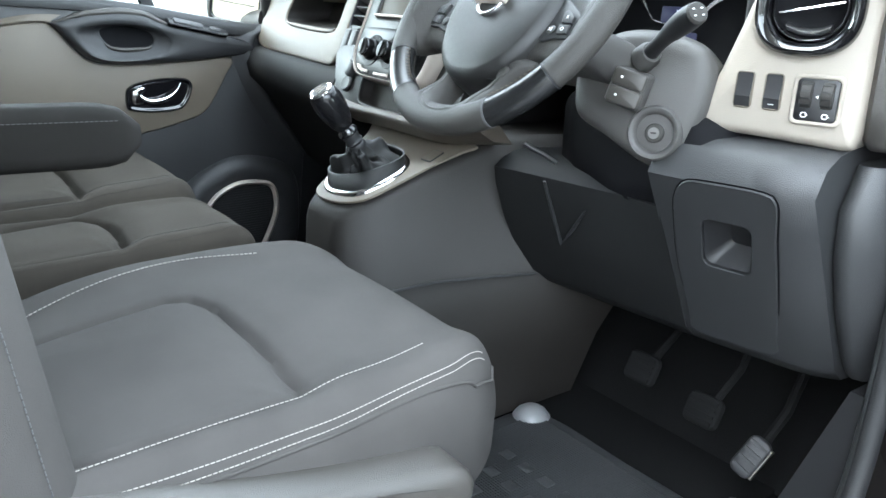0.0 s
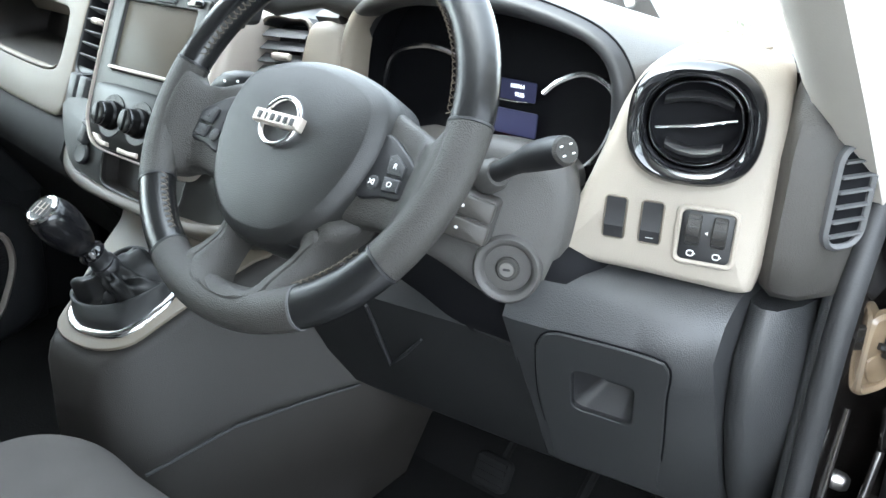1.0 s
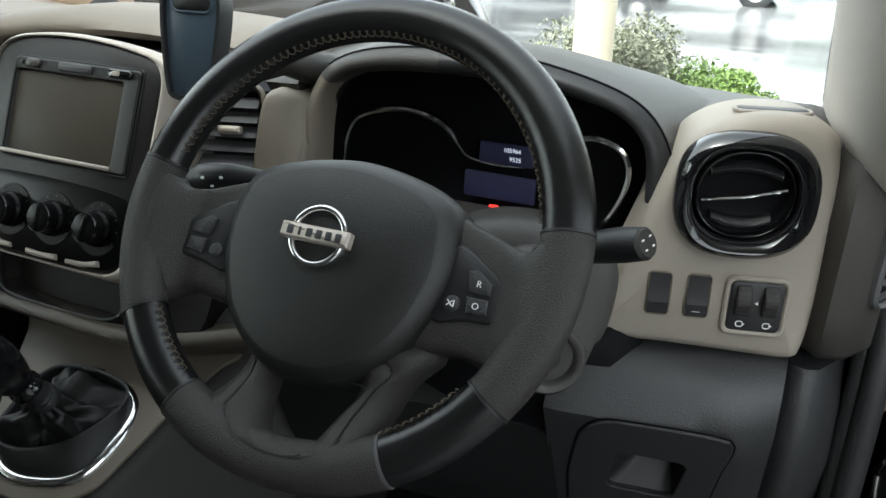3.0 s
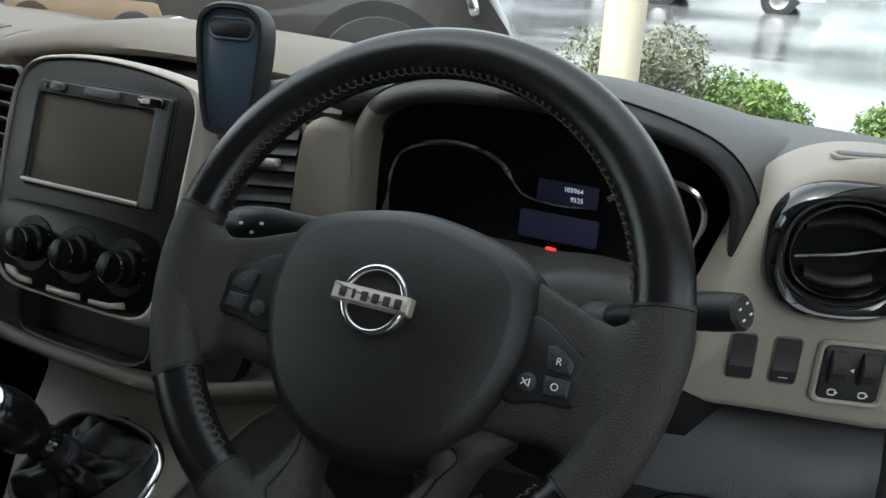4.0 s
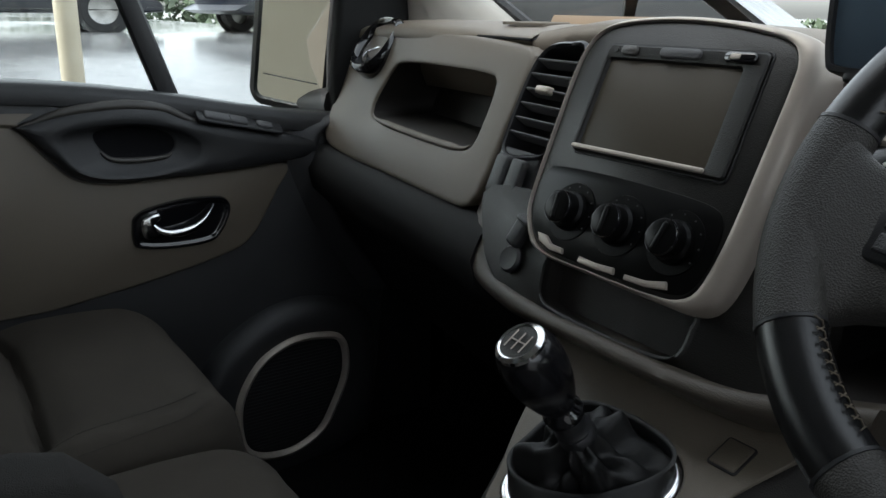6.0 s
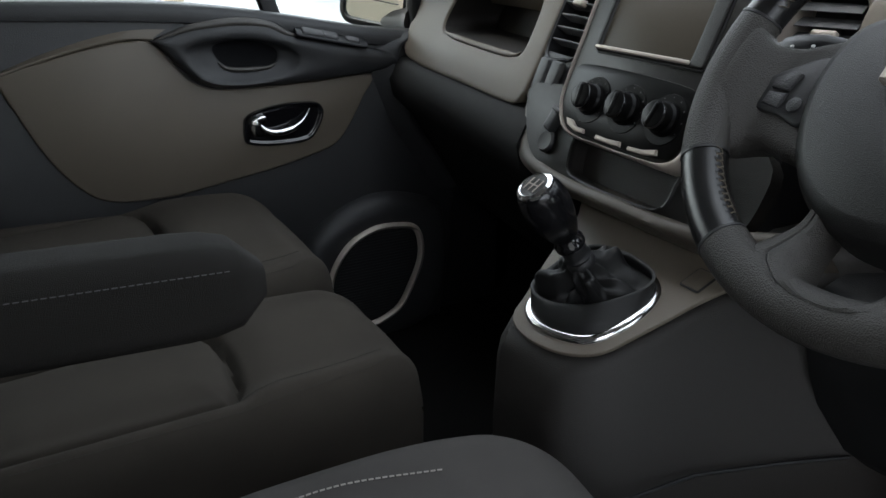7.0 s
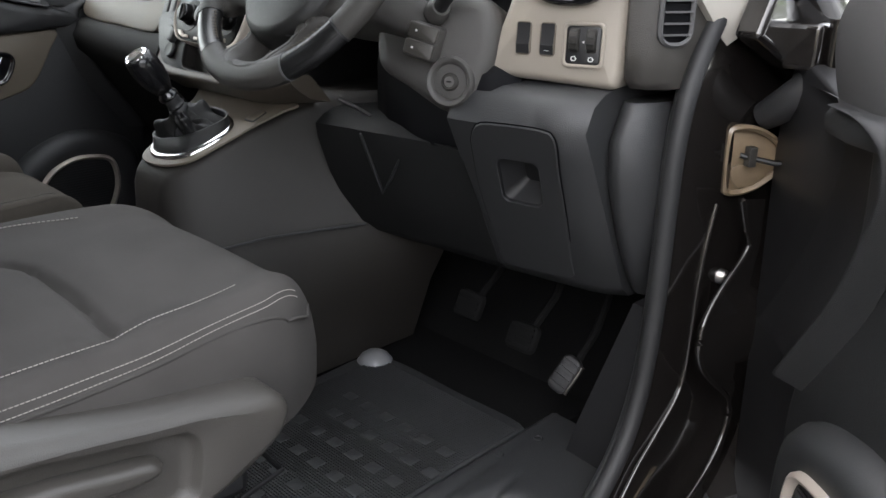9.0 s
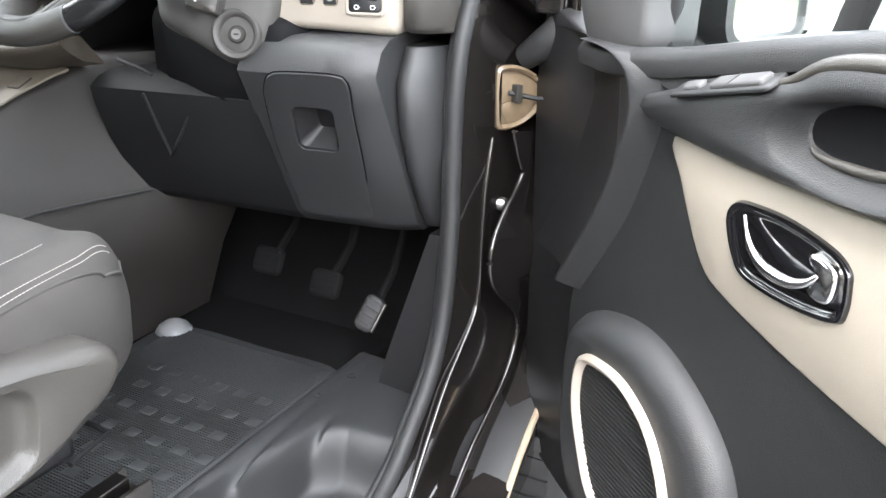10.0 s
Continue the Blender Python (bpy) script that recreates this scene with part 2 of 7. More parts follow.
def box(bm, lo, hi, m=None):
    """An axis-aligned block, or one in frame m."""
    m = m or Matrix()
    x, y, z = zip(lo, hi)
    v = [bm.verts.new(m @ Vector((x[i & 1], y[i >> 1 & 1], z[i >> 2]))) for i in range(8)]
    for f in ((0, 2, 3, 1), (4, 5, 7, 6), (0, 1, 5, 4), (2, 6, 7, 3), (0, 4, 6, 2), (1, 3, 7, 5)):
        bm.faces.new([v[i] for i in f])
    return bm


def writing(name, text, m, size, mat, parent, label="", depth=0.0003):
    """Raised letters, centred on frame m, as a mesh."""
    cu = bpy.data.curves.new(name, "FONT")
    cu.body, cu.size, cu.align_x, cu.align_y, cu.extrude = text, size, "CENTER", "CENTER", depth
    tmp = new("lettering", cu)
    bpy.context.view_layer.update()
    me = bpy.data.meshes.new_from_object(tmp.evaluated_get(bpy.context.evaluated_depsgraph_get()))
    bpy.data.objects.remove(tmp)
    bpy.data.curves.remove(cu)
    me.transform(m)
    me.materials.clear()
    me.materials.append(mat)
    ob = new(name, me)
    ob.parent = parent
    return tagged(ob, label) if label else ob


def stitches(path, parent, length=0.0042, gap=0.0018, r=0.00055, name="seam_stitching", label="", mat=None):
    """A row of short threads along a path of 3D points."""
    P = [np.array(p, float) for p in path]
    L = np.concatenate([[0], np.cumsum([np.linalg.norm(P[i + 1] - P[i]) for i in range(len(P) - 1)])])
    A, bm, s = np.array(P), bmesh.new(), 0.0
    while s + length < L[-1]:
        ends = [[float(np.interp(q, L, A[:, k])) for k in range(3)] for q in (s, s + length)]
        tube(ends, r, 5, bm=bm)
        s += length + gap
    return part(name, bm, mat or THREAD, parent, label)


def pad(w, l, t, bolster=0.02, drop=0.05, cross=(), long=(), crown=0.008, nose=0.6, nx=104, ny=116, side=0.85, insert=None, groove=1.0, tail=0.0):
    """A cushion from y = 0 (rear) to l (front), x within w / 2, its top near z = 0 and its underside at -t. Returns the bmesh and its height function."""
    def half(y):
        f = max(0.0, (y - l * nose) / (l * (1 - nose)))
        return w / 2 * (1 - 0.30 * f ** 3.2)

    def top(x, y):
        u = min(1.0, abs(x) / half(y))
        z = crown * (1 - u * u) + bolster * math.exp(-((u - 0.86) / 0.16) ** 2) * (1 - 0.6 * max(0, y / l))
        f = max(0.0, (y - (l - drop)) / drop)
        z -= drop * 0.9 * (1 - math.sqrt(max(0, 1 - f * f)))
        for c in cross:
            z -= 0.011 * math.exp(-((y - c - 0.05 * (u * u)) / 0.013) ** 2) / (1 + math.exp((u - 0.58) / 0.05))
        for c in long:
            z -= 0.006 * math.exp(-((abs(x) - c - 0.03 * (y / l) ** 2) / 0.014) ** 2)
        if insert:
            xl, xr, yc = insert
            line = ((xl + 0.03, -0.1), (xl, yc - 0.035), (xl + 0.015, yc - 0.006), (xl + 0.05, yc + 0.008), (0.5 * (xl + xr), yc + 0.012), (xr - 0.03, yc + 0.004), (xr, yc - 0.01), (xr + 0.01, -0.1))
            d = 9.0
            for (ax, ay), (bx, by) in zip(line, line[1:]):
                k = max(0.0, min(1.0, ((x - ax) * (bx - ax) + (y - ay) * (by - ay)) / ((bx - ax) ** 2 + (by - ay) ** 2)))
                d = min(d, math.hypot(x - ax - k * (bx - ax), y - ay - k * (by - ay)))
            z -= groove * (0.012 * math.exp(-(d / 0.0065) ** 2) + 0.010 * math.exp(-(d / 0.03) ** 2))
        z -= tail * min(1.0, max(0.0, (0.28 - y) / 0.22)) ** 2 * min(1.0, max(0.0, (-x - 0.02) / 0.2))
        e = max(0.0, (u - side) / (1 - side))
        return z - 0.035 * (1 - math.sqrt(max(0, 1 - e * e)))

    bm, rows = bmesh.new(), []
    for j in range(ny + 1):
        y = l * j / ny
        if j == 0:
            y = 0.0
        h = half(y)
        row = [(-h * 0.96, y, -t), (-h * 1.005, y, -t * 0.6)]
        row += [(x, y, top(x, y)) for x in (h * math.sin(math.pi / 2 * (2 * i / nx - 1)) if abs(2 * i / nx - 1) > 2 else h * (2 * i / nx - 1) for i in range(nx + 1))]
        row += [(h * 1.005, y, -t * 0.6), (h * 0.96, y, -t)]
        rows.append(row)
    loft(bm, rows, closed=True, cap0=True, cap1=True)
    return bm, top


# ---------------------------------------------------------------- cab shell
def shell():
    f = thing("floor", "dark moulded cab floor with rubber covering", "floor", kind="structure")
    bm = bmesh.new()
    box(bm, (-0.86, -0.36, 0.50), (0.635, 1.32, 0.545))
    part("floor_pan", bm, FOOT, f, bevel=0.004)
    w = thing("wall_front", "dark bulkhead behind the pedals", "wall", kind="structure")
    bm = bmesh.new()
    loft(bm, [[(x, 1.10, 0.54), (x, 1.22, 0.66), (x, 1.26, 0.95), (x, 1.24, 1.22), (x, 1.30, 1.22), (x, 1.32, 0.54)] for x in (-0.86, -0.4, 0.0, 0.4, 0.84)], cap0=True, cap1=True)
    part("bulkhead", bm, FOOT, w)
    w = thing("wall_rear", "plain grey partition behind the seats", "wall", kind="structure")
    bm = bmesh.new()
    box(bm, (-0.90, -0.46, 0.50), (0.90, -0.40, 1.95))
    part("partition", bm, SKIN, w)
    c = thing("ceiling", "pale fabric headlining", "ceiling", kind="structure")
    bm = bmesh.new()
    loft(bm, [[(x, y, z - 0.10 * (abs(x) / 0.86) ** 4) for y, z in ((-0.46, 1.90), (-0.1, 1.93), (0.25, 1.93), (0.50, 1.90), (0.50, 1.94), (0.25, 1.97), (-0.46, 1.95))] for x in (-0.88, -0.8, -0.6, -0.3, 0, 0.3, 0.6, 0.8, 0.88)], cap0=True, cap1=True)
    part("headlining", bm, LINING, c)
    # side wall behind each door
    for s, nm in ((-1, "wall_left"), (1, "wall_right")):
        w = thing(nm, "dark painted door pillar behind the seat", "wall", kind="structure")
        bm = bmesh.new()
        box(bm, (s * 0.90 - 0.05, -0.46, 0.35), (s * 0.90 + 0.05, -0.26, 1.90))
        part("rear_pillar", bm, PAINT, w, bevel=0.01)
        bm = bmesh.new()
        box(bm, (s * 0.86 - 0.06, -0.30, 1.84), (s * 0.86 + 0.06, 0.52, 1.93))
        part("roof_rail", bm, PAINT, w, bevel=0.015)


def windscreen():
    w = thing("window_1", "large raked clear windscreen", "windscreen", kind="structure")
    xs = [-0.84, -0.6, -0.3, 0.0, 0.3, 0.6, 0.84]
    rows = [[(x, 1.30 - 0.12 * (x / 0.84) ** 2 - 0.72 * k, 1.315 + 0.60 * k) for k in (0, 0.25, 0.5, 0.75, 1.0)] for x in xs]
    bm = bmesh.new()
    loft(bm, rows, closed=False)
    g = part("pane", bm, GLASS, w)
    g.visible_shadow = False
    for s, name in ((-1, "trim_pillar_left"), (1, "trim_pillar_right")):
        p = thing(name, "pale beige windscreen pillar trim", "pillar trim", kind="structure")
        path = [(s * 0.80, 1.13, 1.30), (s * 0.79, 0.98, 1.43), (s * 0.775, 0.80, 1.585), (s * 0.75, 0.60, 1.755), (s * 0.72, 0.42, 1.88)]
        seal = [(x - s * 0.037, y + 0.022, z + 0.028) for x, y, z in path]
        bm = bmesh.new()
        rows = []
        if s < 0:
            # the passenger's pillar spreads into a broad foot on the dash
            seal = [(-0.600, 1.232, 1.305), (-0.645, 1.195, 1.356), (-0.720, 1.115, 1.436), (-0.742, 0.99, 1.55), (-0.735, 0.80, 1.705), (-0.705, 0.60, 1.86)]
            rear = [(-0.765, 1.036, 1.300), (-0.758, 1.032, 1.360), (-0.748, 1.022, 1.432), (-0.750, 0.90, 1.53), (-0.745, 0.72, 1.665), (-0.715, 0.52, 1.83)]
            for a, b in zip(seal, rear):
                mx, my, mz = [(p + q) / 2 for p, q in zip(a, b)]
                rows.append([a, (mx + 0.012, my - 0.018, mz), b, (b[0] - 0.030, b[1] - 0.004, b[2]), (b[0] - 0.10, b[1] + 0.03, b[2]), (a[0] - 0.09, a[1] + 0.03, a[2])])
        for x, y, z in path if s > 0 else ():
            rows.append([(x - s * 0.035, y + 0.02, z + 0.02), (x - s * 0.045, y - 0.03, z - 0.02), (x - s * 0.01, y - 0.09, z - 0.085), (x + s * 0.05, y - 0.11, z - 0.10), (x + s * 0.07, y - 0.05, z - 0.04), (x + s * 0.04, y + 0.03, z + 0.03)])
        loft(bm, [curve_through(r, 18) for r in rows], cap0=True, cap1=True)
        part("pillar_cover", bm, PILLAR, p, smooth=50)
        bm = bmesh.new()
        tube(seal, 0.012, 8, bm=bm)
        part("glass_seal", bm, BLACK, p)
        bm = bmesh.new()
        tube([(s * 0.90, 1.26, 1.10), (s * 0.895, 1.20, 1.20)] + [(x + s * 0.085, y + (0.06 if s < 0 else -0.02), z - 0.02) for x, y, z in path], [0.07, 0.06, 0.05, 0.045, 0.045, 0.045, 0.045], 12, bm=bm)
        part("outer_pillar", bm, PAINT, p)


# ---------------------------------------------------------------- dashboard
def fy(x, z):
    """The passenger fascia's surface."""
    return 0.848 + 0.4 * (z - 1.30) - 0.13 * (x + 0.292)


def dash_top_rows():
    rows = []
    for x, front, z0, hump in ((-0.82, 0.935, 1.345, 0), (-0.74, 0.925, 1.352, 0), (-0.6, 0.905, 1.356, 0), (-0.42, 0.890, 1.356, 0), (-0.256, 0.884, 1.346, 0), (-0.2525, 0.872, 1.3495, 0.005), (-0.24, 0.877, 1.352, 0.005), (-0.215, 0.898, 1.357, 0.006), (-0.17, 0.935, 1.360, 0.006), (-0.13, 0.962, 1.359, 0.004), (-0.09, 0.978, 1.358, 0.002), (-0.04, 0.986, 1.356, 0.001), (0.02, 0.988, 1.354, 0.0), (0.12, 0.985, 1.350, 0.0), (0.20, 0.96, 1.345, 0.0)):
        b = 0.09 if x < -0.23 else 0.016
        rows.append([(x, front + 0.05, z0 - b), (x, front - 0.004 if x < -0.23 else front + 0.003, z0 - (0.012 if x < -0.23 else 0.008)), (x, front, z0), (x, front + 0.012, z0 + 0.006 + hump), (x, front + 0.07, z0 + 0.013 + hump), (x, front + 0.15, z0 + 0.012 + hump * 0.6), (x, 1.13, z0 + 0.002), (x, 1.22, z0 - 0.012), (x, 1.27, z0 - 0.03), (x, 1.27, z0 - 0.09)])
    return rows


def dashboard():
    d = thing("dashboard", "grey and beige van dashboard with silver-framed centre stack", "dashboard", (0, 1.0, 0.9))
    d.location = (0, 0, 0)
    # passenger top
    bm = bmesh.new()
    loft(bm, dash_top_rows(), closed=True, cap0=True, cap1=True)
    part("top_pad", bm, TOP, d, "dark taupe grained dash top", smooth=60)
    # deep black plate added for the shade in the gap behind the stack
    part("slot_shade", box(bmesh.new(), (-0.15, 0.90, 1.315), (0.25, 1.08, 1.328)), VOID, d)
    # airbag lid: a thin slab with a rounded nose that overhangs the fascia, over a dark gap
    def lid_at(x, k):
        f = 0.8705 + 0.165 * (-0.246 - x) + (0.05 * max(0.0, (-0.56 - x) / 0.11) ** 2)
        y = f + (1.06 - f) * k
        return y, 1.3505 + 0.0165 * min(1.0, k * 2.6) ** 0.6 - 0.004 * max(0.0, k - 0.4)
    rows = []
    for x in np.linspace(-0.252, -0.672, 34):
        w = min(1.0, max(0.0, (x + 0.672) / 0.05)) ** 0.5
        row = [(x, lid_at(x, 0)[0] + 0.012, 1.346), (x, lid_at(x, 0)[0] + 0.001, 1.3462), (x, lid_at(x, 0)[0] - 0.003, 1.3485)]
        row += [(x, lid_at(x, k)[0] - 0.003 * (1 - k), lid_at(x, k)[1] + 0.002 * w) for k in (0, 0.02, 0.05, 0.1, 0.18, 0.3, 0.45, 0.6, 0.8, 1.0)]
        rows.append(row)
    part("airbag_lid", loft(bmesh.new(), rows, closed=False), TOP, d, "taupe grained airbag lid", smooth=60)
    part("airbag_lid_seam", tube([(x, lid_at(x, 0)[0] - 0.0040, 1.3512) for x in np.linspace(-0.25, -0.660, 30)], 0.0021, 6), VOID, d)
    part("airbag_lid_seam", tube([(-0.2515, lid_at(-0.2515, k)[0], lid_at(-0.2515, k)[1] + 0.0006) for k in np.linspace(0, 1, 16)], 0.001, 6), BLACK, d)
    bm = bmesh.new()
    ring(basis((-0.335, 0.945, 1.3665), (1, 0, 0), (0, 1, 0)), rrect(0.085, 0.05, 0.006), rrect(0.07, 0.036, 0.004), 0.004, 0.001, bm=bm)
    plate(basis((-0.335, 0.945, 1.3650), (1, 0, 0), (0, 1, 0)), rrect(0.066, 0.032, 0.004), 0.004, 0.001, bm=bm)
    part("sensor_cover", bm, TOP, d)
    # passenger fascia with its tray
    N = 72
    outer = resampled(curve_through([(-0.243, 1.343), (-0.40, 1.351), (-0.60, 1.352), (-0.74, 1.345), (-0.80, 1.31), (-0.81, 1.22), (-0.80, 1.165), (-0.70, 1.150), (-0.50, 1.150), (-0.32, 1.150), (-0.262, 1.155), (-0.246, 1.18), (-0.234, 1.26), (-0.228, 1.33)], 120), N)
    inner = resampled(curve_through([(-0.31, 1.306), (-0.45, 1.308), (-0.572, 1.305), (-0.600, 1.295), (-0.618, 1.270), (-0.632, 1.240), (-0.626, 1.222), (-0.598, 1.216), (-0.45, 1.213), (-0.33, 1.214), (-0.298, 1.222), (-0.289, 1.26), (-0.290, 1.296)], 120), N)
    k0 = min(range(N), key=lambda i: abs(inner[i][0] - outer[0][0]) + abs(inner[i][1] - outer[0][1]))
    inner = inner[k0:] + inner[:k0]

    def on(pts, h):
        return [(x, fy(x, z) - h, z) for x, z in pts]
    mid = [((a[0] + b[0]) / 2, (a[1] + b[1]) / 2) for a, b in zip(outer, inner)]
    cx, cz = -0.46, 1.260
    deep = [(cx + (x - cx) * 0.93, cz + (z - cz) * 0.9) for x, z in inner]
    bm = bmesh.new()
    loft(bm, [on(outer, -0.06), on(outer, -0.005), on(shrunk(outer, 0.0015), -0.0015), on(shrunk(outer, 0.004), 0.0), on(shrunk(outer, 0.008), 0.0006), on(mid, 0.0014), on(shrunk(inner, -0.007), 0.0012), on(shrunk(inner, -0.003), 0.0004), on(shrunk(inner, -0.001), -0.0012), on(inner, -0.004)])
    part("passenger_fascia", bm, DIM_BEIGE, d, "beige grained fascia, darkened for shade, with an open tray", smooth=50)
    bm = bmesh.new()
    loft(bm, [on(inner, -0.004), on(inner, -0.05), on(deep, -0.11)], cap1=True)
    part("storage_tray", bm, CONSOLE, d)
    lip = curve_through([(-0.626, 1.224), (-0.594, 1.2165), (-0.45, 1.2135), (-0.33, 1.2145), (-0.303, 1.222)], 40, False)
    part("tray_lip", tube([(x, fy(x, z) + 0.0015, z) for x, z in lip], [0.001 + 0.0045 * min(1.0, k / 8, (39 - k) / 5) for k in range(40)], 10), DIM_BEIGE, d, "rounded lower lip of the tray", smooth=70)
    # round vent at the passenger's end
    round_vent(d, basis((-0.686, 0.910, 1.323), (0.999, -0.03, 0), (0.02, 0.63, 0.77)), 0.054, 0.054)
    # lower passenger panel
    bm = bmesh.new()
    rows = []
    for x in np.linspace(-0.82, -0.20, 14):
        y0 = fy(x, 1.15)
        rows.append([(x, y0 + 0.05, 1.152), (x, y0 + 0.004, 1.150), (x, y0 - 0.014, 1.138), (x, y0 - 0.028, 1.110), (x, y0 - 0.020, 1.075), (x, y0 + 0.02, 1.035), (x, y0 + 0.07, 0.96), (x, y0 + 0.13, 0.86), (x, y0 + 0.20, 0.80), (x, y0 + 0.25, 0.80), (x, y0 + 0.25, 1.15)])
    loft(bm, rows, cap0=True, cap1=True)
    part("lower_panel", bm, UNDER, d, "charcoal lower panel and glovebox", smooth=60)
    centre_stack(d)
    driver_side(d)
    return d


def round_vent(d, m, rx, rz):
    """A gloss black air vent: rounded-square ring, inner drum and vanes."""
    n = 56

    def out(f, e=2.6):
        return [(rx * f * math.copysign(abs(math.cos(a)) ** (2 / e), math.cos(a)), rz * f * math.copysign(abs(math.sin(a)) ** (2 / e), math.sin(a))) for a in (2 * math.pi * i / n for i in range(n))]
    v = part("air_vent", loft(bmesh.new(), [at(m, out(0.95), -0.032), at(m, out(1.0), -0.016), at(m, out(1.0), 0.006), at(m, out(0.97), 0.013), at(m, out(0.88), 0.017), at(m, out(0.78), 0.014), at(m, out(0.74, 2.3), 0.006), at(m, out(0.70, 2.2), -0.02)]), GLOSS, d, "gloss black round air vent", smooth=60)
    part("vent_rim", loft(bmesh.new(), [at(m, out(0.70, 2.2), -0.004), at(m, out(0.685, 2.15), 0.004), at(m, out(0.665, 2.1), 0.005), at(m, out(0.65, 2.05), -0.004)]), CHROME, v, smooth=60)
    part("vent_drum", loft(bmesh.new(), [at(m, out(0.655, 2.05), -0.003), at(m, out(0.60, 2.0), -0.010), at(m, out(0.30, 2.0), -0.015)], cap1=True), VOID, v, smooth=60)
    for k, (h, reach) in enumerate(((0.30, 0.50), (-0.40, 0.42))):
        y, x = rz * h, rx * reach
        bm = bmesh.new()
        loft(bm, [[m @ Vector((sx * x, y + 0.006 * (1 - sx * sx) * (1 if h > 0 else -1) + dy, dz)) for dy, dz in ((-0.005, -0.016), (-0.004, -0.004), (0.0, -0.001), (0.004, -0.004), (0.005, -0.016))] for sx in (-1, -0.5, 0, 0.5, 1)], cap0=True, cap1=True)
        part("vane", bm, BLACK, v, smooth=60)
    part("vent_blade", tube([m @ Vector((-rx * 0.58, -rz * 0.14, -0.003)), m @ Vector((0, -rz * 0.03, 0.001)), m @ Vector((rx * 0.58, rz * 0.10, -0.003))], 0.0026, 8, flat=0.6), CHROME, v, "thin chrome blade")
    return v


STACK = basis((0.0, 0.76, 1.202), (1, 0, 0), (0, 0.41, 0.912))


def stack_outline():
    # (across, up the sloping face) of the silver frame
    return curve_through([(-0.108, 0.0), (-0.112, 0.06), (-0.114, 0.12), (-0.112, 0.150), (-0.100, 0.176), (-0.072, 0.190), (-0.010, 0.1965), (0.055, 0.1945), (0.108, 0.188), (0.132, 0.182), (0.143, 0.172), (0.1465, 0.145), (0.148, 0.073), (0.1465, 0.017), (0.1437, -0.0255), (0.135, -0.048), (0.117, -0.0565), (0.092, -0.0570), (0.060, -0.0565), (0.0, -0.0552), (-0.055, -0.0540), (-0.083, -0.047), (-0.101, -0.025)], 132)


def face_outline():
    return curve_through([(-0.1045, 0.0), (-0.1075, 0.06), (-0.109, 0.12), (-0.107, 0.152), (-0.096, 0.174), (-0.068, 0.1855), (-0.010, 0.1905), (0.050, 0.1880), (0.100, 0.1805), (0.120, 0.173), (0.129, 0.160), (0.1315, 0.140), (0.130, 0.073), (0.128, 0.015), (0.1235, -0.021), (0.1165, -0.041), (0.100, -0.0500), (0.080, -0.0518), (0.055, -0.0525), (0.0, -0.0520), (-0.053, -0.0505), (-0.079, -0.0425), (-0.0970, -0.022)], 132)


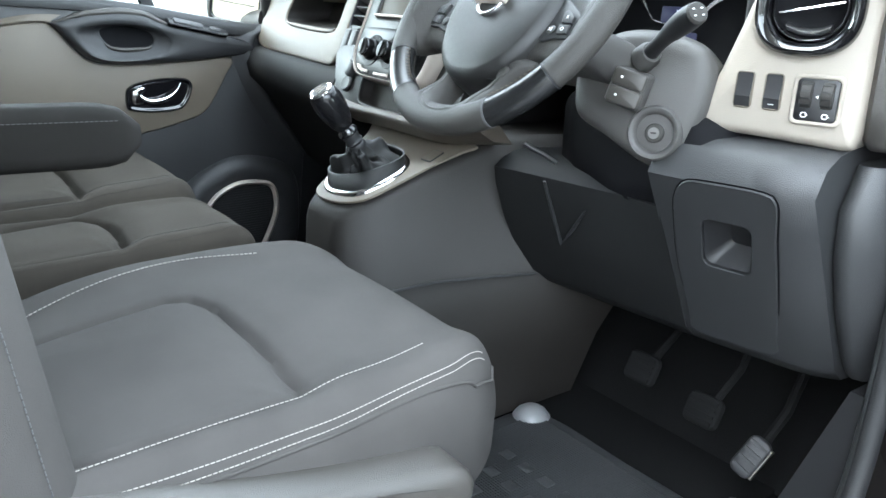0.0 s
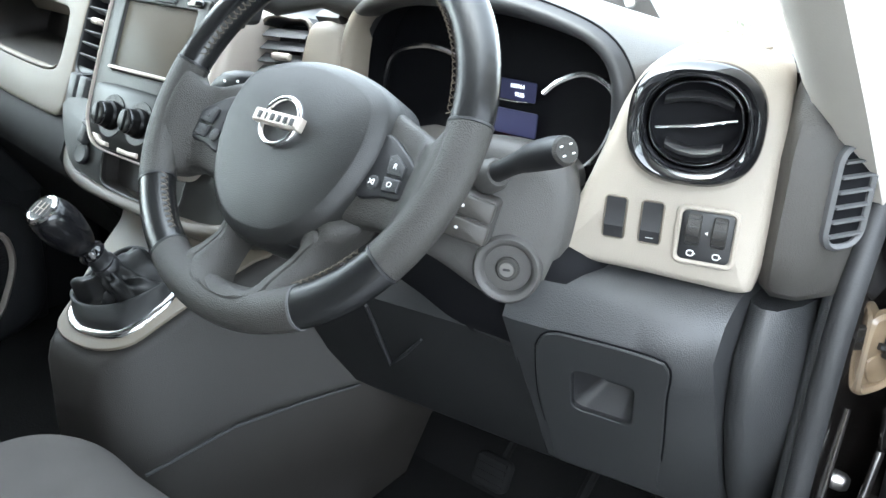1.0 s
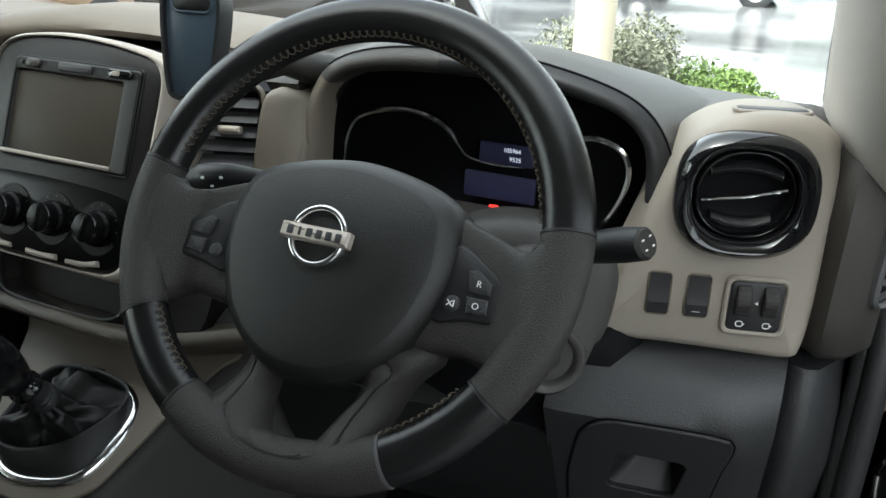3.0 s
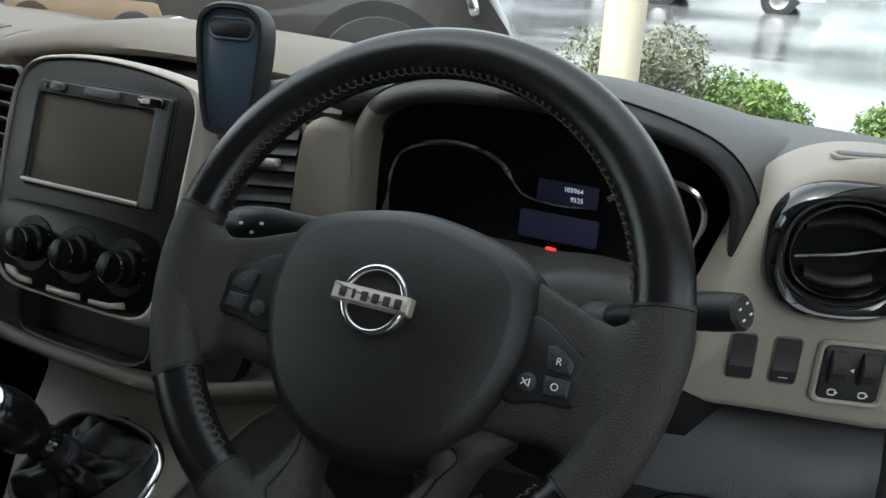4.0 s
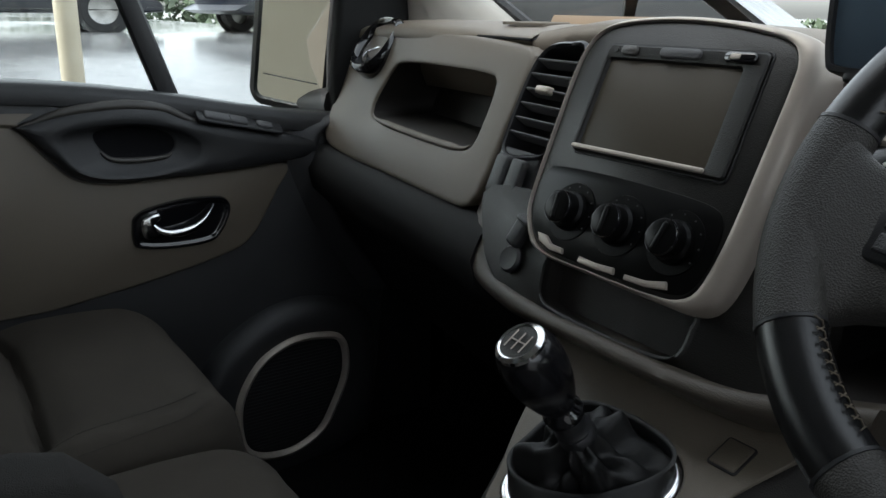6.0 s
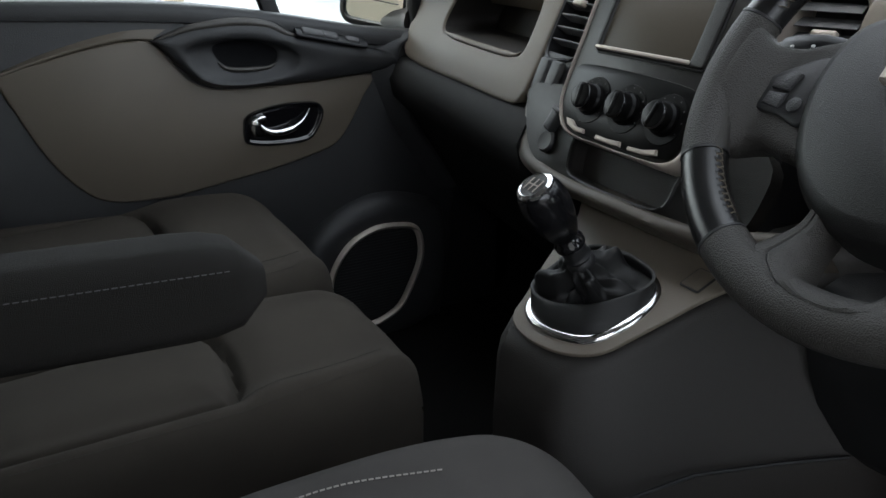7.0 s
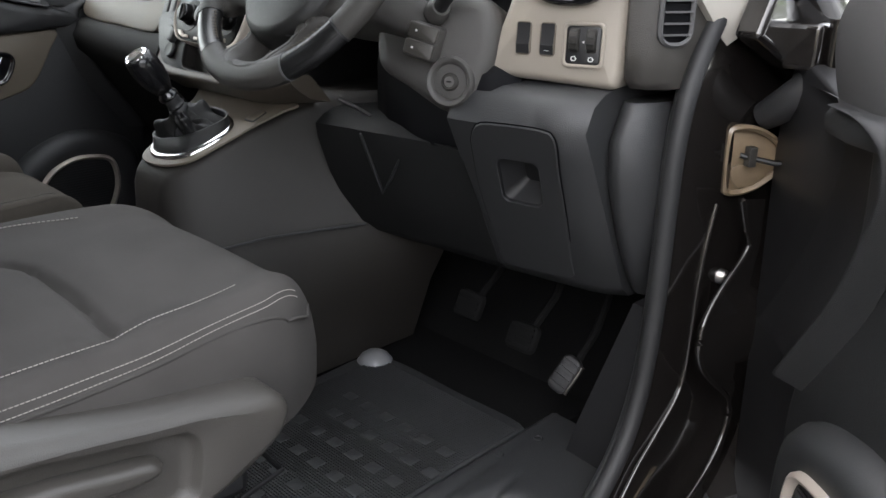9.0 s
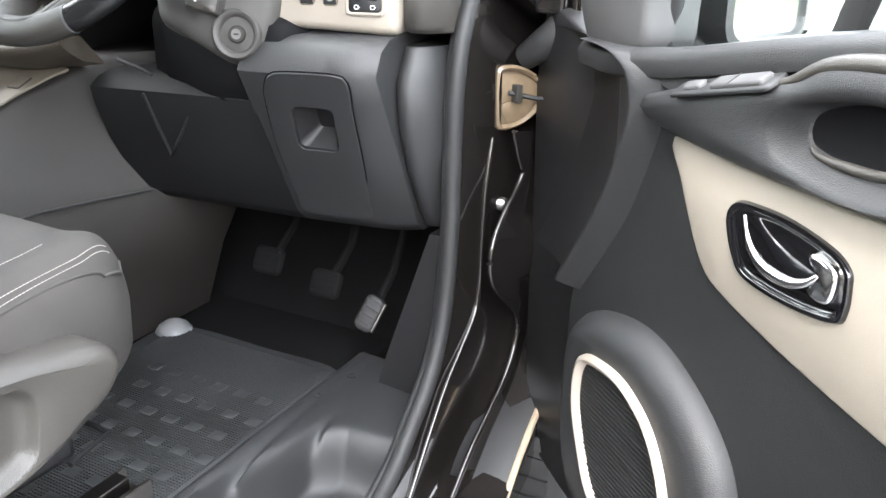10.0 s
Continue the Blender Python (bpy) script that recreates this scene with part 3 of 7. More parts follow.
def centre_stack(d):
    s = STACK
    out, face = stack_outline(), face_outline()
    # the frame is a thin line on the passenger side and a broad band on the driver side
    bm = bmesh.new()
    mixed = [[(a[0] + (b[0] - a[0]) * k, a[1] + (b[1] - a[1]) * k) for a, b in zip(out, face)] for k in (0.12, 0.35, 0.75, 0.92)]
    loft(bm, [at(s, shrunk(out, 0.012), -0.10), at(s, shrunk(out, 0.001), -0.03), at(s, out, -0.006), at(s, mixed[0], 0.001), at(s, mixed[1], 0.0052), at(s, mixed[2], 0.0072), at(s, mixed[3], 0.0070), at(s, face, 0.0055), at(s, face, -0.004)])
    st = part("stack_frame", bm, SILVER, d, "satin silver frame of the centre stack", smooth=55)
    bm = bmesh.new()
    loft(bm, [at(s, face, -0.03), at(s, shrunk(face, 0.0006), 0.003), at(s, shrunk(face, 0.004), 0.0048)], cap1=True)
    part("stack_face", bm, FACE, st, "charcoal stack face")
    # head unit: bezel with a raised edge, screen, lip and buttons
    c = (0.0175, 0.109)
    bm = ring(s, rrect(0.182, 0.114, 0.006, cx=c[0], cy=c[1]), rrect(0.178, 0.110, 0.005, cx=c[0], cy=c[1]), 0.002, 0.0006, base=0.0045)
    hu = part("unit_gap", bm, BLACK, st)
    bz, sc = rrect(0.178, 0.110, 0.005, cx=c[0], cy=c[1]), rrect(0.150, 0.087, 0.002, cx=0.0085, cy=0.1055)
    bm = loft(bmesh.new(), [at(s, bz, 0.003), at(s, bz, 0.0080), at(s, shrunk(bz, 0.002), 0.0095), at(s, shrunk(sc, -0.006), 0.0095), at(s, shrunk(sc, -0.002), 0.0085), at(s, sc, 0.0048)])
    hu = part("display_bezel", bm, FACE, st, "charcoal bezel round the display", smooth=30)
    part("display", plate(s, rrect(0.152, 0.089, 0.002, cx=0.0085, cy=0.1055), 0.001, 0.0004, base=0.0045), SCREEN, hu, "switched-off brownish display")
    part("display_lip", plate(s, rrect(0.158, 0.0048, 0.002, cx=0.0070, cy=0.0585), 0.004, 0.0015, base=0.0080), SILVER, hu)
    for x, w, mat in ((-0.043, 0.020, TRIM), (0.0175, 0.046, SKIN), (0.0805, 0.032, GLOSS)):
        part("display_button", plate(s, rrect(w, 0.0100, 0.0048, cx=x, cy=0.1575), 0.0045, 0.0018, base=0.0085), mat, hu)
    part("usb_socket", plate(s, rrect(0.010, 0.005, 0.001, cx=0.0765, cy=0.1575), 0.001, 0.0004, base=0.0126), SILVER, hu)
    part("reset_hole", lathe(s @ Matrix.Translation((-0.061, 0.1575, 0.0088)), [(0.0025, 0), (0.0025, 0.002)], 12), BLACK, hu)
    # climate panel: a sunken black field that follows the frame's lower corners
    hv = curve_through([(-0.101, 0.010), (-0.097, 0.028), (-0.080, 0.036), (0.0, 0.038), (0.095, 0.034), (0.119, 0.022), (0.122, -0.01), (0.114, -0.037), (0.098, -0.0465), (0.055, -0.0490), (0.0, -0.0488), (-0.052, -0.0468), (-0.077, -0.0390), (-0.094, -0.018)], 96)
    cl = part("climate_panel", plate(s, hv, 0.0012, 0.0006, base=0.0045), PANEL, st, "black climate panel with three knobs", smooth=30)
    # bright strip under the knobs, cut by the black dials
    for pts in ([(-0.075, -0.033), (-0.062, -0.0335), (-0.052, -0.0400), (-0.036, -0.0405), (-0.034, -0.0460), (-0.052, -0.0462), (-0.070, -0.0405)], [(-0.012, -0.0420), (0.010, -0.0430), (0.032, -0.0415), (0.034, -0.0478), (0.012, -0.0485), (-0.012, -0.0480)], [(0.046, -0.0435), (0.070, -0.0425), (0.090, -0.0375), (0.0925, -0.0440), (0.070, -0.0480), (0.046, -0.0482)]):
        part("climate_trim", plate(s, resampled(pts, 40), 0.003, 0.001, base=0.0055), SILVER, cl, "silver strip under the knobs", smooth=30)
    for i, x in enumerate((-0.0440, 0.0185, 0.0825)):
        m = s @ Matrix.Translation((x, -0.0045, 0.0055))
        part("dial_plate", lathe(m, [(0.0290, 0), (0.0285, 0.0012), (0, 0.0014)], 40), PANEL, cl)
        kb = part("climate_knob", lathe(m, [(0.0195, 0.001), (0.0190, 0.006), (0.0168, 0.009), (0.0160, 0.0195), (0.0150, 0.0215), (0.0125, 0.0225), (0, 0.0222)], 40), PANEL, cl, smooth=30)
        part("knob_ring", lathe(m, [(0.0161, 0.0188), (0.0160, 0.0202), (0.0153, 0.0216), (0.0149, 0.0212)], 40, caps=False), GLOSS, kb)
        part("knob_grip", plate(m @ pose(0, 0, 0, 0, 0, (8, 0, -12)[i]), rrect(0.0050, 0.026, 0.002, 4), 0.003, 0.0012, base=0.0215), PANEL, kb)
        bm = bmesh.new()
        for k in range(9):
            a = radians(-30 + 30 * k)
            plate(m @ Matrix.Translation((0.0250 * math.cos(a), 0.0250 * math.sin(a), 0.0012)), rrect(0.0016, 0.0016, 0.0005, 3), 0.0006, 0.0002, bm=bm)
        part("knob_marks", bm, SKIN, cl)
    # passenger-side vent strip
    vm = basis((-0.172, fy(-0.172, 1.29) - 0.002, 1.29), (1, -0.13, 0), (0, 0.4, 1))
    vout = curve_through([(0.036, 0.058), (0.005, 0.062), (-0.030, 0.056), (-0.046, 0.030), (-0.050, -0.02), (-0.048, -0.06), (-0.030, -0.068), (0.01, -0.062), (0.036, -0.05), (0.040, 0.0)], 64)
    slat_vent(d, vm, vout, (-0.047, 0.037), (-0.052, 0.052), 6, True)
    # driver-side vent strip
    vm = basis((0.182, 0.862, 1.283), (0.958, 0.287, 0), (0, 0.37, 1))
    vout = curve_through([(-0.034, 0.050), (0.005, 0.053), (0.024, 0.050), (0.030, 0.02), (0.026, -0.03), (0.018, -0.052), (-0.02, -0.055), (-0.042, -0.045), (-0.044, 0.0)], 64)
    slat_vent(d, vm, vout, (-0.042, 0.026), (-0.047, 0.047), 6, True)
    # carcass behind the stack and under it
    bm = bmesh.new()
    loft(bm, [[(x, 0.82, 1.135), (x, 0.875, 1.22), (x, 0.905, 1.325), (x, 1.0, 1.335), (x, 1.2, 1.32), (x, 1.2, 1.0), (x, 0.9, 1.0), (x, 0.80, 1.08)] for x in (-0.25, -0.1, 0.1, 0.17)], cap0=True, cap1=True)
    part("stack_carcass", bm, BLACK, d)
    # switches under the passenger vent
    for k in range(2):
        m = basis((-0.205 + 0.033 * k, fy(-0.205 + 0.033 * k, 1.202) - 0.004, 1.204), (1, -0.13, 0), (0, 0.4, 1))
        part("blank_switch", plate(m, rrect(0.026, 0.046, 0.004), 0.008, 0.003), DARK, d)
    m = basis((-0.19, fy(-0.19, 1.2) + 0.004, 1.2), (1, -0.13, 0), (0, 0.4, 1))
    part("switch_surround", plate(m, rrect(0.085, 0.07, 0.01), 0.004, 0.002), BLACK, d)
    # U-shaped console trim: a rounded band that climbs on the passenger side
    ridge = curve_through([(-0.236, 0.815, 1.195), (-0.214, 0.790, 1.168), (-0.198, 0.772, 1.145), (-0.170, 0.752, 1.117), (-0.133, 0.738, 1.107), (-0.054, 0.724, 1.105), (0.046, 0.716, 1.108), (0.118, 0.716, 1.107), (0.163, 0.722, 1.108), (0.198, 0.732, 1.113), (0.27, 0.750, 1.128)], 60, False)
    under = curve_through([(-0.290, 0.840, 1.185), (-0.272, 0.815, 1.155), (-0.255, 0.790, 1.122), (-0.204, 0.758, 1.092), (-0.130, 0.738, 1.084), (-0.052, 0.724, 1.090), (0.040, 0.716, 1.0935), (0.107, 0.716, 1.093), (0.166, 0.722, 1.092), (0.20, 0.730, 1.096), (0.27, 0.750, 1.108)], 60, False)
    rows = []
    for a, b in zip(ridge, under):
        a, b = Vector(a), Vector(b)
        rows.append([a + Vector((0, 0.030, -0.004)), a + Vector((0, 0.006, -0.001)), a + Vector((0, 0.001, 0.0015)), a + Vector((0, -0.003, -0.0005)), a.lerp(b, 0.35) + Vector((0, -0.008, 0)), a.lerp(b, 0.7) + Vector((0, -0.007, 0)), b + Vector((0, -0.001, 0)), b + Vector((0, 0.008, -0.008)), b + Vector((0, 0.030, -0.022)), b + Vector((0, 0.07, -0.03))])
    part("console_trim", loft(bmesh.new(), rows, cap0=True, cap1=True), SHADED_TRIM, d, "beige U-shaped trim under the stack, darkened for shade", smooth=60)
    # panel inside the trim, with a storage pocket sunk into it
    pm = basis((0.0, 0.742, 1.148), (1, 0, 0), (0, 0.41, 0.912))
    field = resampled(curve_through([(-0.205, 0.055), (-0.190, 0.010), (-0.165, -0.022), (-0.130, -0.040), (-0.060, -0.050), (0.05, -0.052), (0.13, -0.050), (0.20, -0.044), (0.22, 0.0), (0.20, 0.05), (0.05, 0.06), (-0.10, 0.065)], 160), 96)
    mouth = resampled(curve_through([(-0.066, 0.004), (-0.064, -0.018), (-0.055, -0.0365), (-0.030, -0.0418), (0.038, -0.0435), (0.095, -0.0415), (0.112, -0.033), (0.114, -0.010), (0.108, 0.006), (0.02, 0.010), (-0.05, 0.010)], 160), 96)

    def by_turn(pts):
        return [min(pts, key=lambda p: abs(math.remainder(math.atan2(p[1] + 0.016, p[0] - 0.022) - 2 * math.pi * k / 96, 2 * math.pi))) for k in range(96)]
    field, mouth = by_turn(resampled(field, 700)), by_turn(resampled(mouth, 700))
    part("pocket_panel", loft(bmesh.new(), [at(pm, field, -0.030), at(pm, field, -0.012), at(pm, shrunk(mouth, -0.006), -0.007), at(pm, shrunk(mouth, -0.003), -0.004), at(pm, mouth, -0.005), at(pm, shrunk(mouth, 0.001), -0.010)]), FACE, d, "black panel round the storage pocket", smooth=50)
    part("storage_pocket", loft(bmesh.new(), [at(pm, shrunk(mouth, 0.0008), -0.009), at(pm, shrunk(mouth, 0.003), -0.028)], cap1=True), CONSOLE, d, smooth=30)
    lip = [p for p in mouth if p[1] < -0.030]
    part("pocket_lip", tube([pm @ Vector((x, y - 0.002, -0.0035)) for x, y in sorted(lip)], [0.0008 + 0.0016 * math.sin(math.pi * k / (len(lip) - 1)) ** 0.5 for k in range(len(lip))], 8), DARK, d)
    # power socket with its flap, and a push switch
    m = pm @ Matrix.Translation((-0.124, 0.004, -0.010))
    part("power_socket", lathe(m @ pose(0.004, -0.016, 0), [(0.015, 0), (0.015, 0.005), (0.0125, 0.008), (0.009, 0.0075), (0, 0.0070)], 28), BLACK, d)
    part("socket_switch", plate(m @ pose(0.004, 0.012, 0, 0, 0, -16), rrect(0.020, 0.030, 0.005), 0.012, 0.004), DARK, d)
    part("switch_cap", plate(m @ pose(0.009, 0.026, 0, 0, 0, -16), rrect(0.020, 0.006, 0.002), 0.014, 0.002), SKIN, d)


def slat_vent(d, m, outline, xs, ys, n, tab):
    v = part("vent_surround", ring(m, shrunk(outline, -0.006), outline, 0.006, 0.003, base=-0.004), DIM_BEIGE if xs[0] > -0.045 else DARK, d, smooth=50)
    part("vent_well", loft(bmesh.new(), [at(m, outline, 0), at(m, shrunk(outline, 0.002), -0.035)], cap1=True), BLACK, v)
    for k in range(n):
        y = ys[0] + (ys[1] - ys[0]) * (k + 0.5) / n
        pts = [p for p in outline if abs(p[1] - y) < 0.012]
        x0, x1 = max(xs[0], min(p[0] for p in pts)) + 0.002, min(xs[1], max(p[0] for p in pts)) - 0.002
        bm = bmesh.new()
        if xs[0] > -0.045:
            loft(bm, [[m @ Vector((x, y + a, b)) for a, b in ((-0.0062, 0.0005), (-0.0066, -0.0015), (0.0052, -0.013), (0.0060, -0.012))] for x in np.linspace(x0, x1, 4)], cap0=True, cap1=True)
            part("vane", bm, SKIN, v)
            continue
        loft(bm, [[m @ Vector((x, y + a, b)) for a, b in ((-0.0045, -0.016), (0.0, 0.001), (0.0016, 0.002), (0.003, 0.0), (0.0, -0.016))] for x in np.linspace(x0, x1, 4)], cap0=True, cap1=True)
        part("vane", bm, SKIN, v)
    if tab:
        y = ys[0] + (ys[1] - ys[0]) * (n // 2 + 0.5) / n
        part("vent_tab", plate(m @ pose(xs[0] * 0.1, y + 0.001, 0.0, 0, 0, 0), rrect(0.026, 0.009, 0.003), 0.009, 0.003), SILVER, v)
    return v


def pod(x, z, h=0.0):
    """A point on the driver's beige pod."""
    return (x, 0.876 + 0.2625 * (x - 0.699) + 0.0622 * (z - 1.221) - h, z)


PODM = basis(pod(0.69, 1.25), (0.967, 0.2538, 0), (0, 0.0622, 1))


def podxy(x, z):
    p = PODM.inverted() @ Vector(pod(x, z))
    return (p.x, p.y)


def knee(x, z):
    """A point on the knee panel's sloping face."""
    return 0.829 + 0.1417 * (x - 0.623) - 0.4929 * (z - 1.041)


def driver_side(d):
    # knee panel
    bm, rows = bmesh.new(), []
    for x in (0.26, 0.30, 0.36, 0.42, 0.50, 0.545, 0.565, 0.574, 0.597, 0.614, 0.692, 0.71, 0.735, 0.752, 0.762):
        e = max(0, (x - 0.71) / 0.052)
        k = 0.02 * e * e
        s = 0.14 * (x - 0.623)
        lowz = 0.835 if x > 0.55 else 0.835 + 0.03 * (0.55 - x)
        if x < 0.57:
            d0 = 0.03 * min(1.0, (0.57 - x) / 0.06)
            rows.append([(x, 0.95 + s, 1.070), (x, 0.91 + s, 1.069), (x, 0.885 + s, 1.066), (x, 0.862 + s, 1.058), (x, knee(x, 1.045) + d0 * 0.6, 1.045), (x, knee(x, 1.02) + d0 * 0.3, 1.02), (x, knee(x, 0.96), 0.96), (x, knee(x, 0.86), lowz + 0.02), (x, knee(x, 0.84) + 0.012, lowz), (x, 1.02 + s, lowz - 0.005), (x, 1.15, lowz + 0.02), (x, 1.15, 1.065)])
            continue
        rows.append([(x, 0.92 + s, 1.148), (x, 0.876 + s * 1.6, 1.147), (x, 0.842 + s + k, 1.142), (x, 0.818 + s + k, 1.127), (x, 0.803 + s + k, 1.095), (x, knee(x, 1.052) + k, 1.052), (x, knee(x, 0.972) + k, 0.972), (x, knee(x, 0.86) + k, lowz + 0.02), (x, knee(x, 0.84) + 0.012 + k, lowz), (x, 1.02 + s, lowz - 0.005), (x, 1.15, lowz + 0.02), (x, 1.15, 1.14)])
    n = sum(1 for r in rows if r[0][0] < 0.57)
    # same plastic as the knee panel, with the column's shade in its colour
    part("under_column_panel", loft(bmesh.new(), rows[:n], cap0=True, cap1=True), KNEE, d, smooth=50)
    rows = [[(0.562, p[1], p[2]) for p in rows[n]]] + rows[n:]
    loft(bm, rows, cap0=True, cap1=True)
    # opening for the finger recess of the hatch
    bmesh.ops.delete(bm, geom=[f for f in bm.faces if 0.64 < f.calc_center_median().x < 0.67 and 0.98 < f.calc_center_median().z < 1.04 and f.calc_center_median().y < 1.0], context="FACES")
    part("knee_panel", bm, DARK, d, "charcoal knee panel with a hatch", smooth=50)
    # end cap towards the door
    bm, rows = bmesh.new(), []
    for z, y0, x1 in ((1.13, 0.90, 0.805), (1.08, 0.875, 0.81), (1.02, 0.88, 0.815), (0.95, 0.905, 0.815), (0.88, 0.94, 0.81), (0.845, 0.965, 0.805)):
        rows.append([(0.758, y0 + 0.034, z), (0.766, y0 + 0.016, z), (0.778, y0 + 0.010, z), (0.790, y0 + 0.014, z), (x1, y0 + 0.04, z), (x1 + 0.018, y0 + 0.10, z), (x1 + 0.020, y0 + 0.2, z), (0.758, y0 + 0.2, z)])
    loft(bm, rows, cap0=True, cap1=True)
    part("end_cap", bm, DARK, d, smooth=50)
    km = basis((0.652, knee(0.652, 0.98), 0.98), (1, 0.1417, 0), (0, -0.4929, 1))
    hat = curve_through([(-0.060, 0.106), (-0.044, 0.127), (-0.010, 0.132), (0.058, 0.132), (0.072, 0.118), (0.068, 0.066), (0.064, -0.015), (0.058, -0.099), (0.054, -0.132), (0.0, -0.137), (-0.064, -0.137), (-0.069, -0.10), (-0.073, 0.0), (-0.066, 0.08)], 72)
    hole = resampled([(x + 0.09 * (y - 0.036), y) for x, y in rrect(0.066, 0.078, 0.012, cx=0.002, cy=0.036)], 72)
    k0 = min(range(72), key=lambda i: (hole[i][0] - hat[0][0]) ** 2 + (hole[i][1] - hat[0][1]) ** 2)
    hole = hole[k0:] + hole[:k0]
    if sum(hat[i - 1][0] * hat[i][1] - hat[i][0] * hat[i - 1][1] for i in range(72)) < 0:
        hole = [hole[0]] + hole[:0:-1]
    part("hatch_gap", ring(km, shrunk(hat, -0.0022), shrunk(hat, 0.002), 0.0008, 0.0002), VOID, d)
    h = part("fuse_hatch", ring(km, hat, hole, 0.0032, 0.0012, base=0.0), DARK, d, "charcoal fuse hatch with a finger recess", smooth=40)
    bm = bmesh.new()
    low = [(0.012 + (x - 0.002) * 0.60, 0.044 + (y - 0.036) * 0.72) for x, y in hole]
    loft(bm, [at(km, hole, 0.0022), at(km, hole, -0.003), at(km, low, -0.030)], cap1=True)
    # walls in black, not the hatch's charcoal, for the shade inside the recess
    part("finger_recess", bm, BLACK, h, smooth=20)
    v = [Vector((x, knee(x, z) - 0.002, z)) for x, z in ((0.379, 1.045), (0.374, 0.990), (0.371, 0.938), (0.405, 0.972), (0.441, 1.012))]
    part("column_flap", tube(v, [0.0022, 0.003, 0.0036, 0.003, 0.0015], 8), DARK, d, "folded edge of the column gap")
    # beige pod with vent and switches
    po = curve_through([(0.600, 1.152), (0.66, 1.150), (0.72, 1.147), (0.762, 1.146), (0.772, 1.158), (0.775, 1.20), (0.774, 1.28), (0.771, 1.335), (0.762, 1.357), (0.735, 1.368), (0.690, 1.366), (0.655, 1.348), (0.636, 1.315), (0.622, 1.27), (0.606, 1.22), (0.588, 1.18), (0.586, 1.160)], 96)
    pp = [podxy(x, z) for x, z in po]
    bm = bmesh.new()
    c = podxy(0.699, 1.301)
    well = []
    for x, y in pp:
        a = math.atan2(y - c[1], x - c[0])
        well.append((c[0] + 0.053 * math.cos(a), c[1] + 0.050 * math.sin(a)))
    loft(bm, [at(PODM, pp, -0.08), at(PODM, pp, -0.013), at(PODM, shrunk(pp, 0.002), -0.006), at(PODM, shrunk(pp, 0.006), -0.001), at(PODM, shrunk(pp, 0.012), 0.002), at(PODM, well, 0.003), at(PODM, well, -0.03)])
    p = part("driver_fascia", bm, BEIGE, d, "light beige grained driver fascia", smooth=50)
    round_vent(d, PODM @ Matrix.Translation((c[0], c[1], 0.002)), 0.059, 0.055)
    for x0, x1, z0, z1 in ((0.634, 0.651, 1.185, 1.224), (0.667, 0.684, 1.185, 1.224)):
        a, b = podxy(x0, z0), podxy(x1, z1)
        w = rrect(b[0] - a[0], b[1] - a[1], 0.003, 5, (a[0] + b[0]) / 2, (a[1] + b[1]) / 2)
        sw = part("rocker_switch", ring(PODM, shrunk(w, -0.002), w, 0.003, 0.001, base=0.0015), DIM_BEIGE, d, "black rocker switch in a taupe frame")
        cx, cy = (a[0] + b[0]) / 2, (a[1] + b[1]) / 2
        hw, hh = (b[0] - a[0]) / 2, (b[1] - a[1]) / 2
        r = bmesh.new()
        loft(r, [[PODM @ Vector((cx + sx * hw * f, cy + yy, hgt)) for sx, f in ((-1, 1), (1, 1))] for yy, hgt in ((-hh, 0.0045), (-hh * 0.4, 0.0065), (-hh * 0.05, 0.0050), (hh * 0.5, 0.0042), (hh, 0.0040))], closed=False)
        part("rocker", r, BLACK, sw, smooth=20)
        if x0 > 0.65:
            r = bmesh.new()
            plate(PODM @ Matrix.Translation((cx, cy - hh * 0.68, 0.0048)), rrect(0.008, 0.0035, 0.001, 4), 0.0006, 0.0002, bm=r)
            part("switch_mark", r, WHITE, sw)
    a, b = podxy(0.702, 1.176), podxy(0.746, 1.223)
    cx, cy, w, hgt = (a[0] + b[0]) / 2, (a[1] + b[1]) / 2, b[0] - a[0], b[1] - a[1]
    dm = PODM @ Matrix.Translation((cx, cy, 0.002))
    part("dimmer_frame", ring(dm, rrect(w + 0.010, hgt + 0.010, 0.008), rrect(w, hgt, 0.005), 0.0045, 0.0018), BEIGE, d)
    dp = part("dimmer_panel", plate(dm, rrect(w, hgt, 0.005), 0.004, 0.001), BLACK, d, "black panel with two thumb wheels")
    for sx in (-1, 1):
        wm = dm @ basis((sx * w * 0.25, 0.006, -0.006), (0, 1, 0), (0, 0, 1))
        part("thumb_wheel", lathe(wm @ pose(0, 0, -0.0065), [(0.0165, 0.0), (0.018, 0.0012), (0.018, 0.0118), (0.0165, 0.013)], 28), GRIP, dp)
        bm = bmesh.new()
        for k in range(4):
            an = radians(50 + 26 * k)
            box(bm, (-0.0006, 0.0174, 0.0008), (0.0006, 0.0188, 0.0122), wm @ pose(0, 0, -0.0065, 0, 0, math.degrees(an) - 90))
        part("wheel_ridges", bm, BLACK, dp)
        bm = bmesh.new()
        ring(dm @ Matrix.Translation((sx * w * 0.25, -hgt * 0.36, 0.004)), rrect(0.007, 0.006, 0.0025, 4), rrect(0.005, 0.004, 0.0015, 4), 0.0006, 0.0002, bm=bm)
        box(bm, (0.002, -0.0004, 0), (0.0045, 0.0004, 0.0006), dm @ Matrix.Translation((sx * w * 0.25, -hgt * 0.36, 0.004)))
        part("dimmer_symbol", bm, WHITE, dp)
    bm = bmesh.new()
    plate(dm @ Matrix.Translation((0, 0.004, 0.004)), [(-0.0015, 0), (0.0015, -0.002), (0.0015, 0.002)], 0.0006, 0.0002, bm=bm)
    part("dimmer_arrow", bm, WHITE, dp)
